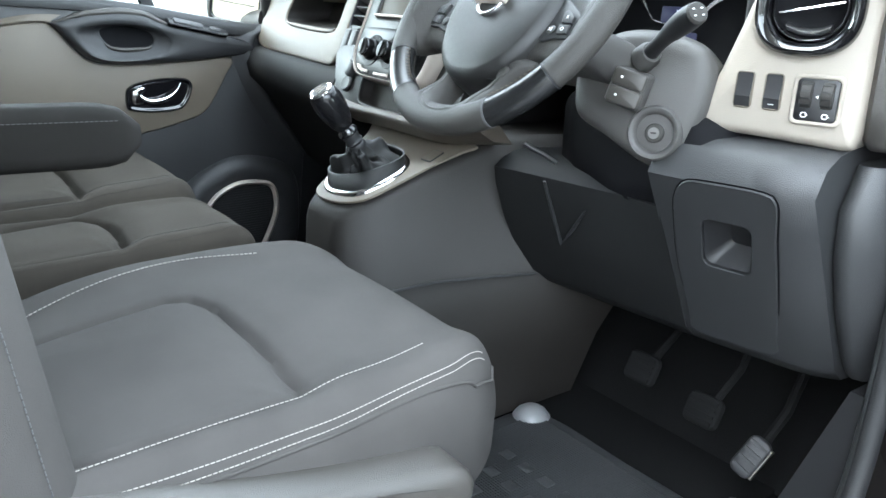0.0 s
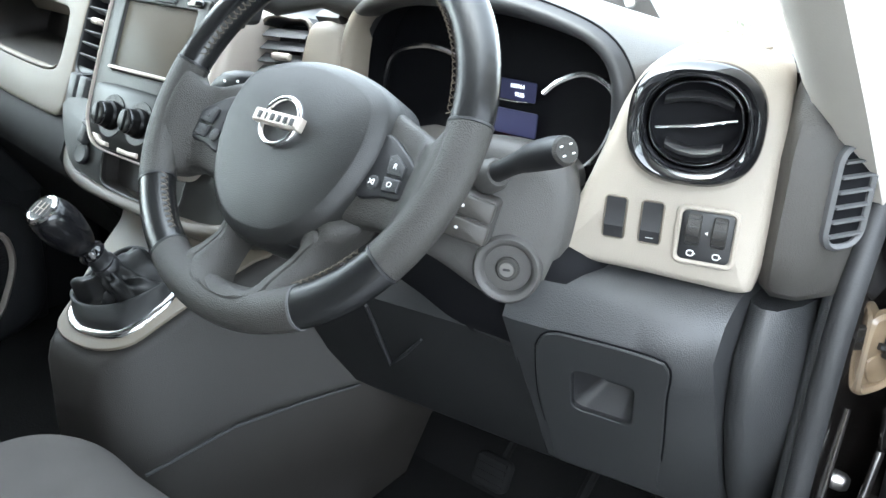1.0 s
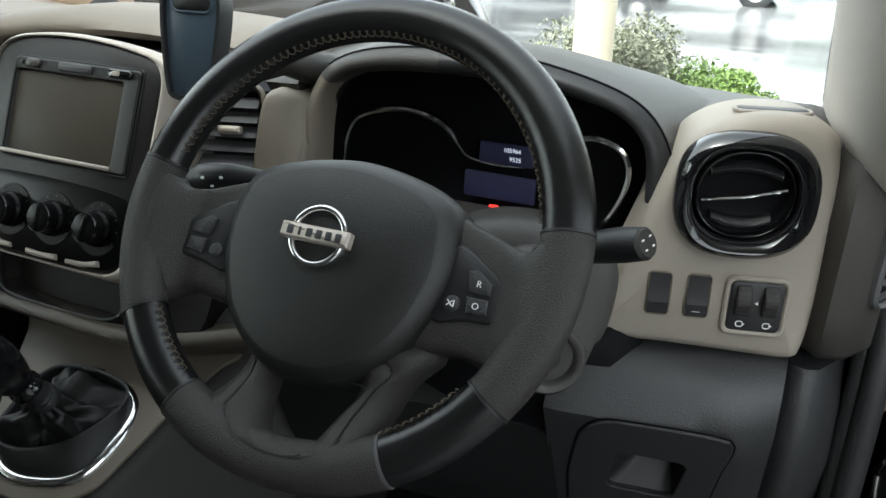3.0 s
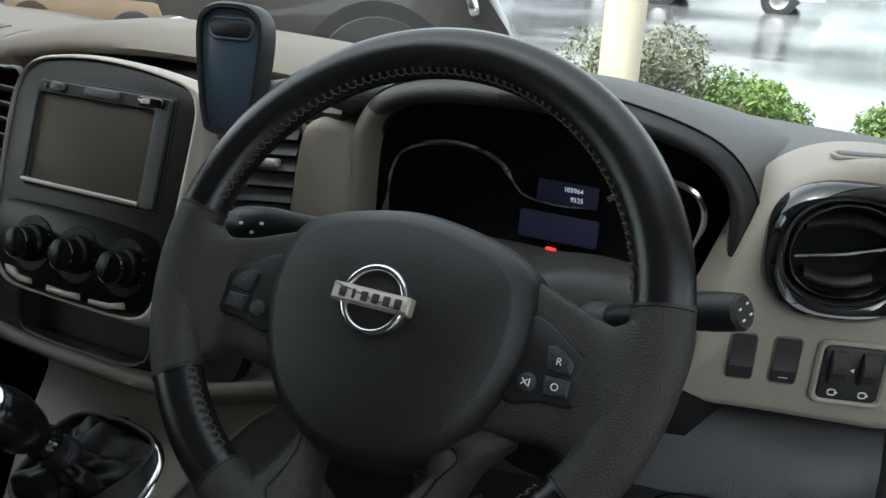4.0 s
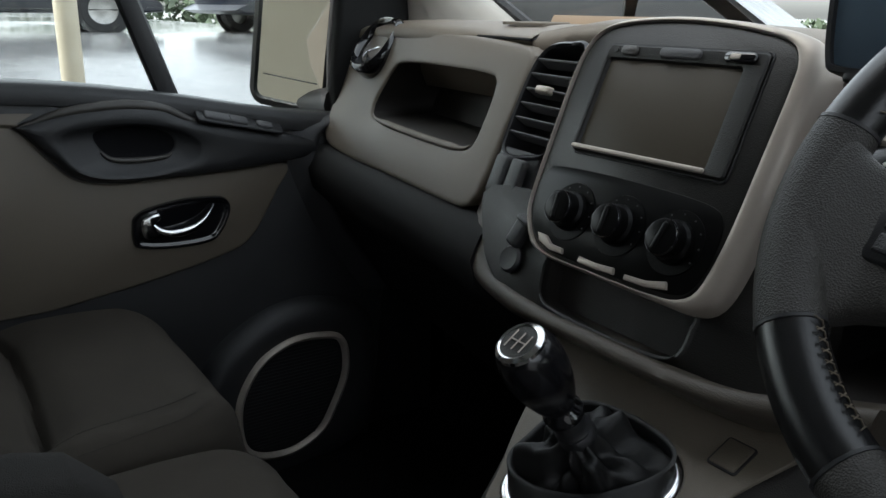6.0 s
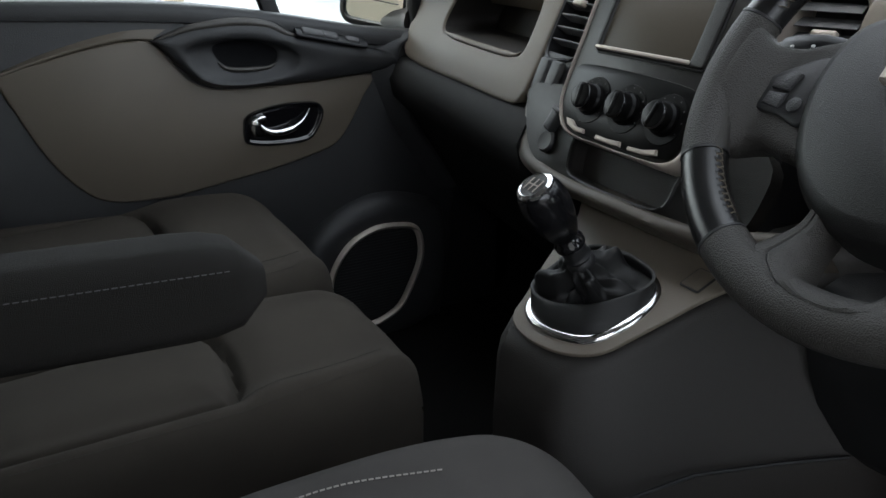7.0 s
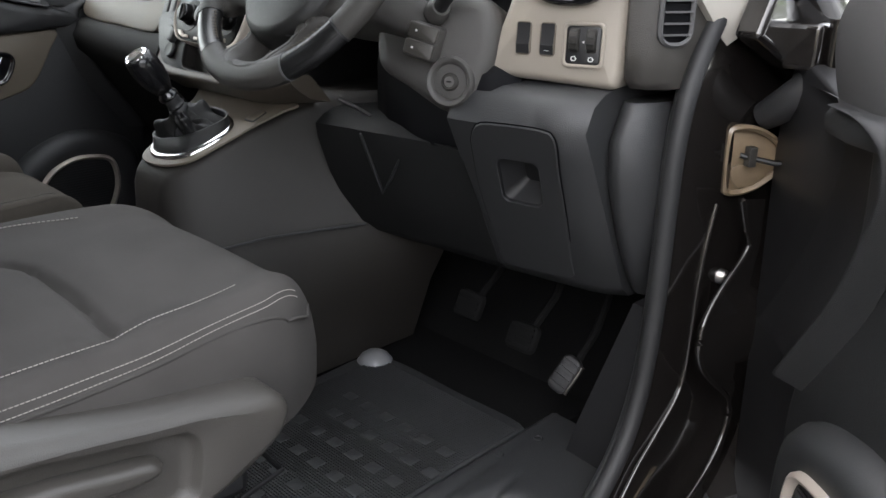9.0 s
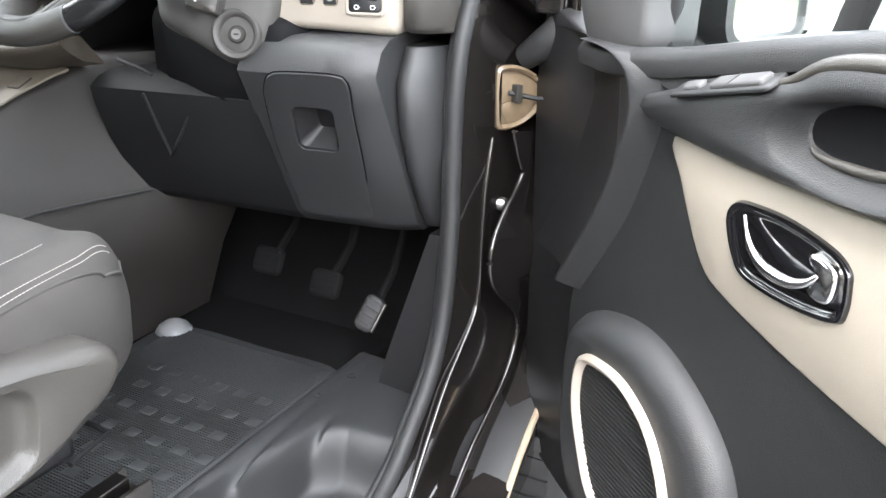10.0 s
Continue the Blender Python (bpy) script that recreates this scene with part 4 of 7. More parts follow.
    # charcoal corner beside the pod, with its side vent
    bm, rows = bmesh.new(), []
    for z, k in ((1.150, 0.014), (1.160, 0.004), (1.20, 0.0), (1.28, 0.0), (1.33, 0.008), (1.352, 0.03), (1.358, 0.06)):
        rows.append([(0.768, 0.905 + k, z), (0.784, 0.886 + k, z), (0.806, 0.892 + k, z), (0.828, 0.925 + k, z), (0.836, 1.0, z), (0.836, 1.12, z), (0.768, 1.12, z)])
    loft(bm, rows, cap0=True, cap1=True)
    part("dash_corner", bm, HOOD, d, smooth=60)
    sm = basis((0.8262, 0.9222, 1.252), (0.50, 0.866, 0), (0, 0, 1))
    so = rrect(0.036, 0.088, 0.014, 8)
    v = part("side_vent", ring(sm, shrunk(so, -0.006), so, 0.008, 0.003, base=-0.002), SKIN, d, "slotted side window vent")
    part("vent_well", plate(sm, so, 0.001, 0.0004), VOID, v)
    for k in range(6):
        part("slat", box(bmesh.new(), (-0.018, -0.036 + 0.0135 * k, 0), (0.018, -0.0338 + 0.0135 * k, 0.006), sm), SKIN, v)
    # dash top above the driver and the instrument hood
    bm, rows = bmesh.new(), []
    for x, zt, yf in ((0.20, 1.345, 0.90), (0.244, 1.348, 0.895), (0.25, 1.350, 1.0), (0.34, 1.350, 1.0), (0.44, 1.348, 1.0), (0.54, 1.345, 1.0), (0.625, 1.342, 1.0), (0.633, 1.333, 0.94), (0.69, 1.350, 0.952), (0.74, 1.350, 0.962), (0.80, 1.335, 0.965), (0.835, 1.31, 0.97)):
        b = 1.345 - 0.05 * max(0, x - 0.2)
        rows.append([(x, yf + 0.03, zt - 0.05), (x, yf, zt - 0.006), (x, yf + 0.006, zt), (x, yf + 0.06, zt + 0.002), (x, max(yf + 0.08, 1.05), (zt + b) / 2 + 0.006), (x, 1.12, b + 0.004), (x, 1.20, b - 0.006), (x, 1.27, b - 0.03), (x, 1.27, b - 0.10)])
    loft(bm, rows, cap0=True, cap1=True)
    part("driver_top_pad", bm, HOOD, d, "dark taupe grained dash top over the instruments", smooth=60)
    # demister slot
    m = basis((0.708, 0.918, 1.3665), (1, 0.25, 0), (0, 1, 0.0))
    part("demister_slot", ring(m, rrect(0.066, 0.020, 0.009), rrect(0.058, 0.012, 0.005), 0.003, 0.001, base=-0.002), BEIGE, d)
    part("slot_opening", plate(m, rrect(0.058, 0.012, 0.005), 0.001, 0.0004), BLACK, d)
    # instrument cluster
    hi = curve_through([(0.272, 1.20), (0.272, 1.26), (0.277, 1.316), (0.303, 1.354), (0.354, 1.373), (0.449, 1.376), (0.513, 1.371), (0.579, 1.354), (0.614, 1.323), (0.622, 1.29), (0.606, 1.245), (0.57, 1.20), (0.50, 1.175), (0.40, 1.17), (0.32, 1.175)], 80)
    ho = [(0.44 + (x - 0.44) * 1.03, 1.28 + (z - 1.28) * 1.03) for x, z in hi]
    back = [(0.44 + (x - 0.44) * 1.04, 1.275 + (z - 1.275) * 1.02) for x, z in hi]

    def yw(pts, y, lean=0.25):
        return [(x, y + lean * (z - 1.30) * 0.35, z) for x, z in pts]
    bm = bmesh.new()
    loft(bm, [yw(ho, 0.95), yw(ho, 0.912), yw(shrunk(ho, 0.003), 0.906), yw(shrunk(hi, -0.002), 0.906), yw(hi, 0.914)])
    cb = part("instrument_binnacle", bm, BLACK, d, "charcoal hood round the instruments", smooth=50)
    bm = bmesh.new()
    loft(bm, [yw(hi, 0.914), yw(back, 0.965)], cap1=True)
    part("instrument_panel", bm, VOID, cb)
    y = 0.951
    arc = [[(0.264, 1.225), (0.266, 1.262), (0.283, 1.298), (0.326, 1.313), (0.365, 1.312), (0.392, 1.301), (0.405, 1.284), (0.418, 1.272), (0.45, 1.268), (0.480, 1.270)], [(0.500, 1.283), (0.520, 1.300), (0.549, 1.311), (0.577, 1.303), (0.588, 1.282), (0.583, 1.252), (0.569, 1.224), (0.55, 1.205)]]
    for a in arc:
        pts = curve_through([(x, y, z) for x, z in a], 40, False)
        part("dial_ring", tube(pts, [0.0038 * (1 if k < 28 or a is arc[1] else 0.4) for k in range(40)], 8, up=(0, 1, 0)), CHROME, cb)
    im = basis((0.4605, y, 1.281), (1, 0, 0), (0, 0.09, 1))
    part("odometer_window", plate(im, rrect(0.060, 0.022, 0.002), 0.002, 0.0005), LCD, cb)
    writing("odometer_digits", "105964", im @ Matrix.Translation((0.006, 0.0045, 0.0026)), 0.0064, DIGIT, cb)
    writing("trip_digits", "9525", im @ Matrix.Translation((0.010, -0.0045, 0.0026)), 0.0064, DIGIT, cb)
    im2 = basis((0.454, y, 1.244), (1, 0, 0), (0, 0.09, 1))
    part("message_window", plate(im2, rrect(0.080, 0.028, 0.003), 0.002, 0.0005), LCD, cb)
    part("warning_lamp", plate(basis((0.449, 0.950, 1.221), (1, 0, 0), (0, 0.09, 1)), rrect(0.011, 0.004, 0.0015), 0.002, 0.0005), LAMP_RED, cb)
    # taupe cheek between the vents and the instruments, its sun patch put into the colour
    bm = bmesh.new()
    ck = curve_through([(0.214, 1.330), (0.240, 1.334), (0.262, 1.330), (0.266, 1.30), (0.266, 1.24), (0.264, 1.18), (0.225, 1.18), (0.210, 1.22), (0.208, 1.27)], 48)
    loft(bm, [[(x, 0.95, z) for x, z in ck], [(x, 0.876 + 0.22 * (x - 0.24) + 0.30 * (z - 1.30), z) for x, z in ck], [(x, 0.871 + 0.22 * (x - 0.24) + 0.30 * (z - 1.30), z) for x, z in shrunk(ck, 0.006)]], cap1=True)
    part("fascia_cheek", bm, LIT_CHEEK, d, smooth=50)
    # hood over the instruments, an arch that sinks into the dash top
    arch = curve_through([(0.250, 1.20), (0.250, 1.27), (0.258, 1.328), (0.287, 1.368), (0.35, 1.387), (0.449, 1.391), (0.52, 1.385), (0.595, 1.364), (0.630, 1.328), (0.638, 1.28)], 56, False)

    def hood(y, fx, fz, up=0.0):
        return [(0.44 + (x - 0.44) * fx, y + 0.09 * (z - 1.30), (z + up * min(1.0, max(0.0, (z - 1.25) / 0.085))) if z < 1.335 else 1.335 + (z - 1.335) * fz + up) for x, z in arch]
    rows = [hood(0.915, 0.875, 0.58), hood(0.890, 0.885, 0.62), hood(0.879, 0.90, 0.72), hood(0.877, 0.93, 0.84), hood(0.881, 0.97, 0.96), hood(0.892, 1.0, 1.04), hood(0.93, 1.025, 1.08), hood(0.98, 1.05, 0.98), hood(1.04, 1.09, 0.66), hood(1.10, 1.14, 0.30, -0.014), hood(1.16, 1.18, 0.0, -0.035)]
    part("hood_lip", loft(bmesh.new(), [r[28:] for r in rows[:6]], closed=False), BLACK, d, "smooth dark inner lip of the hood", smooth=70)
    part("hood_seam", tube([(x, y - 0.0004, z + 0.0004) for x, y, z in rows[5][16:]], 0.0011, 6), VOID, d)
    part("hood_cheek", loft(bmesh.new(), [r[:16] for r in rows], closed=False), LIT_CHEEK, d, "taupe cheek of the hood in a sunlit tone", smooth=70)
    bm = loft(bmesh.new(), [r[15:29] for r in rows[:6]], closed=False)
    loft(bm, [r[15:] for r in rows[5:]], closed=False)
    part("instrument_hood", bm, HOOD, d, "dark taupe hood over the instruments", smooth=70)


# ---------------------------------------------------------------- steering wheel and column
WHEEL = basis((0.429, 0.663, 1.300), (1, 0, 0), (0, 0.6, 0.8))


def rim_point(a, r=0.1735, h=0.0):
    return WHEEL @ Vector((r * math.cos(radians(a)), r * math.sin(radians(a)), h))


def rim_arc(a0, a1, n, fat=1.0):
    """A stretch of the rim, an oval bar; angles in degrees from the right, anticlockwise."""
    bm, rows = bmesh.new(), []
    for i in range(n + 1):
        a = radians(a0 + (a1 - a0) * i / n)
        row = []
        for k in range(16):
            b = 2 * math.pi * k / 16
            r = 0.1735 + 0.0185 * fat * math.cos(b)
            row.append(WHEEL @ Vector((r * math.cos(a), r * math.sin(a), 0.0155 * fat * math.sin(b))))
        rows.append(row)
    return loft(bm, rows, cap0=True, cap1=True)


def steering_wheel():
    s = thing("steering_wheel", "black leather and grey plastic three-spoke steering wheel", "steering wheel")
    # leather: the top arc and two lower arcs; grey grips between
    for a0, a1, n in ((9, 171, 60), (213, 240, 14), (300, 327, 14)):
        part("leather_rim", rim_arc(a0, a1, n, 1.0), LEATHER, s, "smooth black leather rim")
    for a0, a1, n in ((171.6, 212.4, 18), (240.6, 299.4, 22), (327.6, 368.4, 18)):
        part("grip_section", rim_arc(a0, a1, n, 1.03), GRIP, s, "grey textured rim section")
    for a in (8.9, 171.1, 212.9, 240.1, 299.9, 327.1):
        part("rim_joint", rim_arc(a - 0.35, a + 0.35, 2, 1.05), SKIN if a == 299.9 else BLACK, s)
    # crossed stitching on the inner side of the leather
    for a0, a1 in ((12, 168), (215, 238), (302, 325)):
        bm = bmesh.new()
        k = int((a1 - a0) / 2.3)
        for i in range(k):
            a = a0 + (a1 - a0) * i / k
            for da in (1.5, -1.5):
                tube([rim_point(a, 0.1555, 0.0045), rim_point(a + da * 0.5, 0.1545, 0.008), rim_point(a + da, 0.1570, 0.0115)], 0.0005, 4, bm=bm)
        part("rim_stitching", bm, TAN, s, "brown crossed stitching")
    # side spokes: sheets that rise from the hub into the rim
    top_x, top_y = (0.060, 0.090, 0.126, 0.145, 0.152, 0.160, 0.168), (0.034, 0.030, 0.0174, 0.0105, 0.014, 0.0235, 0.026)
    low_x, low_y = (0.060, 0.090, 0.115, 0.130, 0.1405, 0.150, 0.168), (-0.076, -0.074, -0.0705, -0.0745, -0.083, -0.087, -0.080)
    for sx in (-1, 1):
        rows = []
        for x in np.linspace(0.060, 0.168, 28):
            yt, yl = float(np.interp(x, top_x, top_y)), float(np.interp(x, low_x, low_y))
            k = min(1.0, max(0.0, (x - 0.126) / 0.036))
            h = -0.009 + 0.0205 * k * k * (3 - 2 * k)
            span = yt - yl
            front = [(yt - span * u, h + 0.0025 * math.sin(math.pi * u) - 0.010 * (1 - math.sqrt(max(0.0, 1 - max(0.0, (abs(u - 0.5) - 0.40) / 0.10) ** 2)))) for u in (0, 0.02, 0.05, 0.1, 0.2, 0.35, 0.5, 0.65, 0.8, 0.9, 0.95, 0.98, 1.0)]
            rows.append([WHEEL @ Vector((sx * x, y, z)) for y, z in front + [(yl + 0.003, h - 0.024), (yt - 0.003, h - 0.024)]])
        sp = part("side_spoke", loft(bmesh.new(), rows, cap0=True, cap1=True), GRIP, s, "grey textured spoke with buttons", smooth=60)
        pod_o = [(sx * x, y) for x, y in curve_through([(0.092, 0.003), (0.1017, 0.006), (0.118, -0.003), (0.133, -0.013), (0.1375, -0.022), (0.1355, -0.040), (0.130, -0.0445), (0.113, -0.0455), (0.090, -0.050), (0.084, -0.03)], 56)]
        bp = part("button_pod", plate(WHEEL, pod_o, 0.0045, 0.002, base=-0.0088), BLACK, sp)
        upper = [(sx * x, y) for x, y in resampled([(0.1085, -0.011), (0.1150, -0.0085), (0.1285, -0.0175), (0.1280, -0.0255), (0.1120, -0.0262)], 30)]
        lower = [(sx * x, y) for x, y in resampled([(0.1112, -0.0285), (0.1283, -0.0285), (0.1288, -0.0392), (0.1135, -0.0408)], 30)]
        for o in (upper, lower):
            part("wheel_button", plate(WHEEL, o, 0.003, 0.0012, base=-0.0046), DARK, bp, smooth=30)
        part("wheel_button", lathe(WHEEL @ Matrix.Translation((sx * 0.1015, -0.0355, -0.0048)), [(0.0062, 0), (0.0060, 0.002), (0.0045, 0.0028), (0, 0.0028)], 20), DARK, bp)
        face = -0.00150
        if sx > 0:
            writing("button_letter", "R", WHEEL @ Matrix.Translation((0.1185, -0.0188, face)), 0.0066, WHITE, bp)
            writing("button_letter", "O", WHEEL @ Matrix.Translation((0.1195, -0.0345, face)), 0.0066, WHITE, bp)
            bm = bmesh.new()
            for (x0, y0), (x1, y1) in (((-0.003, 0.002), (0.001, -0.002)), ((-0.003, -0.002), (0.001, 0.002)), ((0.002, 0.0025), (0.002, -0.0025))):
                tube([WHEEL @ Vector((0.1015 + x0, -0.0355 + y0, -0.0018)), WHEEL @ Vector((0.1015 + x1, -0.0355 + y1, -0.0018))], 0.0005, 4, bm=bm)
            part("button_mark", bm, WHITE, bp)
        else:
            writing("button_letter", "+", WHEEL @ Matrix.Translation((-0.1185, -0.0188, face)), 0.007, SKIN, bp)
            writing("button_letter", "-", WHEEL @ Matrix.Translation((-0.1195, -0.0345, face)), 0.007, SKIN, bp)
    # lower forked spoke: two legs round an opening, each with a ridge, and a groove round the opening
    def by_angle(pts, n=120):
        dense = curve_through(pts, 900)
        ang = [math.atan2(y + 0.140, x - 0.012) for x, y in dense]
        return [dense[min(range(900), key=lambda i: abs(math.remainder(ang[i] - 2 * math.pi * k / n, 2 * math.pi)))] for k in range(n)]

    def on_fork(pts, h, rise=0.019):
        return [WHEEL @ Vector((x, y, h + rise * min(1.0, max(0.0, (-y - 0.118) / 0.045)))) for x, y in pts]
    outer = by_angle([(0.100, -0.074), (0.083, -0.096), (0.075, -0.118), (0.070, -0.142), (0.069, -0.158), (0.045, -0.171), (0.010, -0.176), (-0.030, -0.174), (-0.060, -0.163), (-0.0735, -0.150), (-0.066, -0.138), (-0.056, -0.122), (-0.050, -0.105), (-0.045, -0.08), (0.0, -0.072), (0.05, -0.068), (0.09, -0.066)])
    inner = by_angle([(-0.026, -0.112), (-0.023, -0.132), (-0.0165, -0.150), (-0.006, -0.1605), (0.009, -0.1635), (0.022, -0.1610), (0.030, -0.153), (0.0385, -0.132), (0.046, -0.112), (0.040, -0.100), (0.010, -0.097), (-0.020, -0.100)])

    def between(f):
        return [(a[0] + (b[0] - a[0]) * f, a[1] + (b[1] - a[1]) * f) for a, b in zip(outer, inner)]
    bm = loft(bmesh.new(), [on_fork(outer, -0.034), on_fork(outer, -0.020), on_fork(between(0.10), -0.013), on_fork(between(0.30), -0.0055), on_fork(between(0.36), -0.0045), on_fork(between(0.50), -0.0040), on_fork(between(0.535), -0.0062), on_fork(between(0.57), -0.0035), on_fork(between(0.72), -0.0030), on_fork(between(0.86), -0.0075), on_fork(inner, -0.016), on_fork(shrunk(inner, -0.002), -0.036)])
    fork = part("lower_spoke", bm, GRIP, s, "grey forked lower spoke", smooth=50)
    part("spoke_groove", tube(on_fork([p for p in between(0.535) if p[1] < -0.105], -0.0062), 0.0008, 5), BLACK, fork)
    # airbag cover, domed
    hub = curve_through([(0.0, 0.058), (-0.045, 0.052), (-0.080, 0.040), (-0.094, 0.022), (-0.098, -0.015), (-0.088, -0.055), (-0.068, -0.088), (-0.035, -0.112), (0.0, -0.118), (0.035, -0.112), (0.068, -0.088), (0.088, -0.055), (0.098, -0.015), (0.094, 0.022), (0.080, 0.040), (0.045, 0.052)], 88)
    rows = [at(WHEEL, hub, -0.045), at(WHEEL, hub, -0.012), at(WHEEL, shrunk(hub, 0.003), -0.004)]
    for f, h in ((0.955, -0.001), (0.86, 0.0065), (0.84, 0.0072), (0.62, 0.0105), (0.45, 0.012), (0.28, 0.0125), (0.12, 0.0125)):
        rows.append([WHEEL @ Vector((x * f, (y + 0.03) * f - 0.03, h)) for x, y in hub])
    cover = part("airbag_cover", loft(bmesh.new(), rows, cap1=True), HUB, s, "grained charcoal airbag cover", smooth=60)
    # horn marks and airbag mark: plain bars
    for sx in (-1, 1):
        m = WHEEL @ Matrix.Translation((sx * 0.072, 0.008, 0.0055))
        part("horn_mark", tube([m @ Vector(p) for p in ((-0.006, 0.0, 0), (0.004, 0.002, 0), (0.006, -0.003, 0))], 0.0006, 4), SKIN, cover)
    for k in range(6):
        m = WHEEL @ Matrix.Translation((-0.006 + 0.006 * (k % 3), -0.085 + 0.006 * (k // 3), 0.0055))
        part("cover_mark", tube([m @ Vector((-0.0022, 0, 0)), m @ Vector((0.0022, 0, 0))], 0.0005, 4), SKIN, cover)
    # plain chrome badge: a flat-faced ring and a bar with six dark marks
    bmx = WHEEL @ Matrix.Translation((-0.006, -0.011, 0.0125))
    circle = [(math.cos(a), math.sin(a)) for a in (2 * math.pi * k / 48 for k in range(48))]
    bm = loft(bmesh.new(), [at(bmx, [(r * x, r * y) for x, y in circle], h) for r, h in ((0.0242, 0.0), (0.0240, 0.0030), (0.0228, 0.0046), (0.0208, 0.0048), (0.0192, 0.0034), (0.0190, 0.0))])
    bd = part("badge_ring", bm, CHROME, cover, "chrome badge ring", smooth=60)
    part("badge_bar", plate(bmx, rrect(0.0575, 0.0122, 0.0012, 4), 0.0078, 0.0018, base=0.001), SILVER, bd, smooth=40)
    for k in range(6):
        part("badge_mark", plate(bmx @ Matrix.Translation((-0.0202 + 0.0081 * k, 0, 0.0086)), rrect(0.0052 if k != 1 else 0.0022, 0.0066, 0.0008, 3), 0.0005, 0.0001), DARK, bd)
    return s


def column():
    c = thing("steering_column", "grey plastic steering column shroud with ignition lock", "steering column")
    bm, rows = bmesh.new(), []
    for y, x0, x1, z0, z1 in ((0.722, 0.385, 0.490, 1.245, 1.290), (0.735, 0.365, 0.500, 1.225, 1.283), (0.755, 0.348, 0.510, 1.215, 1.272), (0.785, 0.340, 0.520, 1.200, 1.258), (0.812, 0.335, 0.530, 1.185, 1.246), (0.838, 0.335, 0.540, 1.180, 1.238), (0.87, 0.33, 0.55, 1.175, 1.230), (0.95, 0.33, 0.56, 1.17, 1.22)):
        w, h = x1 - x0, z1 - z0
        rows.append([(x, y + 0.10 * (z - (z0 + z1) / 2), z) for x, z in rrect(w, h, min(w, h) * 0.42, 9, (x0 + x1) / 2, (z0 + z1) / 2)])
    loft(bm, rows, cap0=True, cap1=True)
    sh = part("shroud", bm, SHROUD, c, "grained grey shroud", smooth=60)
    # right-hand cheek of the shroud, with the ignition lock in its lower corner
    m = basis((0.557, 0.812, 1.142), (0.93, 0.36, 0.0), (0.02, 0.15, 0.98))
    ck = curve_through([(0.040, 0.112), (0.055, 0.096), (0.062, 0.070), (0.058, 0.034), (0.047, 0.0), (0.034, -0.026), (0.014, -0.041), (-0.010, -0.042), (-0.034, -0.032), (-0.070, -0.012), (-0.112, 0.010), (-0.122, 0.040), (-0.118, 0.078), (-0.090, 0.112), (-0.05, 0.126), (0.0, 0.124)], 96)
    bm = loft(bmesh.new(), [at(m, shrunk(ck, 0.012), -0.10), at(m, shrunk(ck, 0.002), -0.03), at(m, ck, -0.012), at(m, shrunk(ck, 0.004), -0.002), at(m, shrunk(ck, 0.012), 0.004), at(m, shrunk(ck, 0.024), 0.007)], cap0=True, cap1=True)
    part("shroud_cheek", bm, SHROUD, c, "grained grey shroud cheek round the lock", smooth=60)
    lk = part("lock_collar", lathe(m, [(0.035, 0.002), (0.0345, 0.013), (0.032, 0.0155), (0.028, 0.0150), (0.0255, 0.012), (0.0235, 0.006), (0.018, 0.0045), (0, 0.0045)], 44), SHROUD, c, "grey ignition collar", smooth=50)
    part("lock_barrel", lathe(m, [(0.0125, 0.0045), (0.012, 0.010), (0.010, 0.012), (0, 0.012)], 28), GRIP, lk)
    part("key_plate", lathe(m, [(0.0075, 0.012), (0.0070, 0.0130), (0, 0.0130)], 24), METAL, lk)
    part("key_slot", plate(m, rrect(0.0075, 0.0022, 0.001, 4), 0.0006, 0.0002, base=0.0130), BLACK, lk)
    # audio remote: a block with two stacked keys
    am = m @ pose(-0.038, 0.052, 0.0, 0, 0, -14)
    ap = part("audio_remote", plate(am, rrect(0.048, 0.048, 0.006), 0.030, 0.005), SHROUD, c, "grey audio remote with two keys")
    for dy in (-0.0115, 0.0115):
        kb = part("remote_key", plate(am, rrect(0.044, 0.021, 0.004, 5, 0.001, dy), 0.006, 0.002, base=0.028), TRIM, ap)
        part("key_mark", plate(am, rrect(0.0035, 0.003, 0.001, 3, -0.008, dy), 0.0005, 0.0002, base=0.034), WHITE, kb)
    # stalks
    tip, root = Vector((0.640, 0.757, 1.292)), Vector((0.538, 0.802, 1.236))
    part("stalk_collar", lathe(basis(root + (tip - root) * 0.02, (0.3, 0.9, 0.1), (-0.45, 0.1, 0.9)), [(0.017, -0.012), (0.016, 0.004), (0.0125, 0.010), (0.010, 0.010)], 24), SHROUD, c)
    pts = [root.lerp(tip, t) + Vector((0, 0, 0.004 * math.sin(math.pi * t))) for t in (0, 0.15, 0.3, 0.45, 0.55, 0.7, 0.85, 1.0)]
    st = part("stalk", tube(pts, [0.010, 0.0095, 0.0095, 0.0105, 0.0125, 0.0138, 0.0142, 0.013], 18), BLACK, c, "black wiper stalk with a marked end")
    m = basis(tip, (0.3, 0.9, 0.1), (-0.45, 0.1, 0.9))
    if m.to_3x3().col[2].dot(tip - root) < 0:
        m = m @ pose(0, 0, 0, 180)
    part("stalk_end", lathe(m, [(0.013, 0), (0.011, 0.003), (0, 0.004)], 24), GRIP, st)
    bm = bmesh.new()
    for k in range(4):
        plate(m @ Matrix.Translation((0.005 * (k % 2 * 2 - 1), 0.004 * (k // 2 * 2 - 1), 0.003)), rrect(0.0032, 0.0014, 0.0005, 3), 0.001, 0.0003, bm=bm)
    part("stalk_marks", bm, WHITE, st)
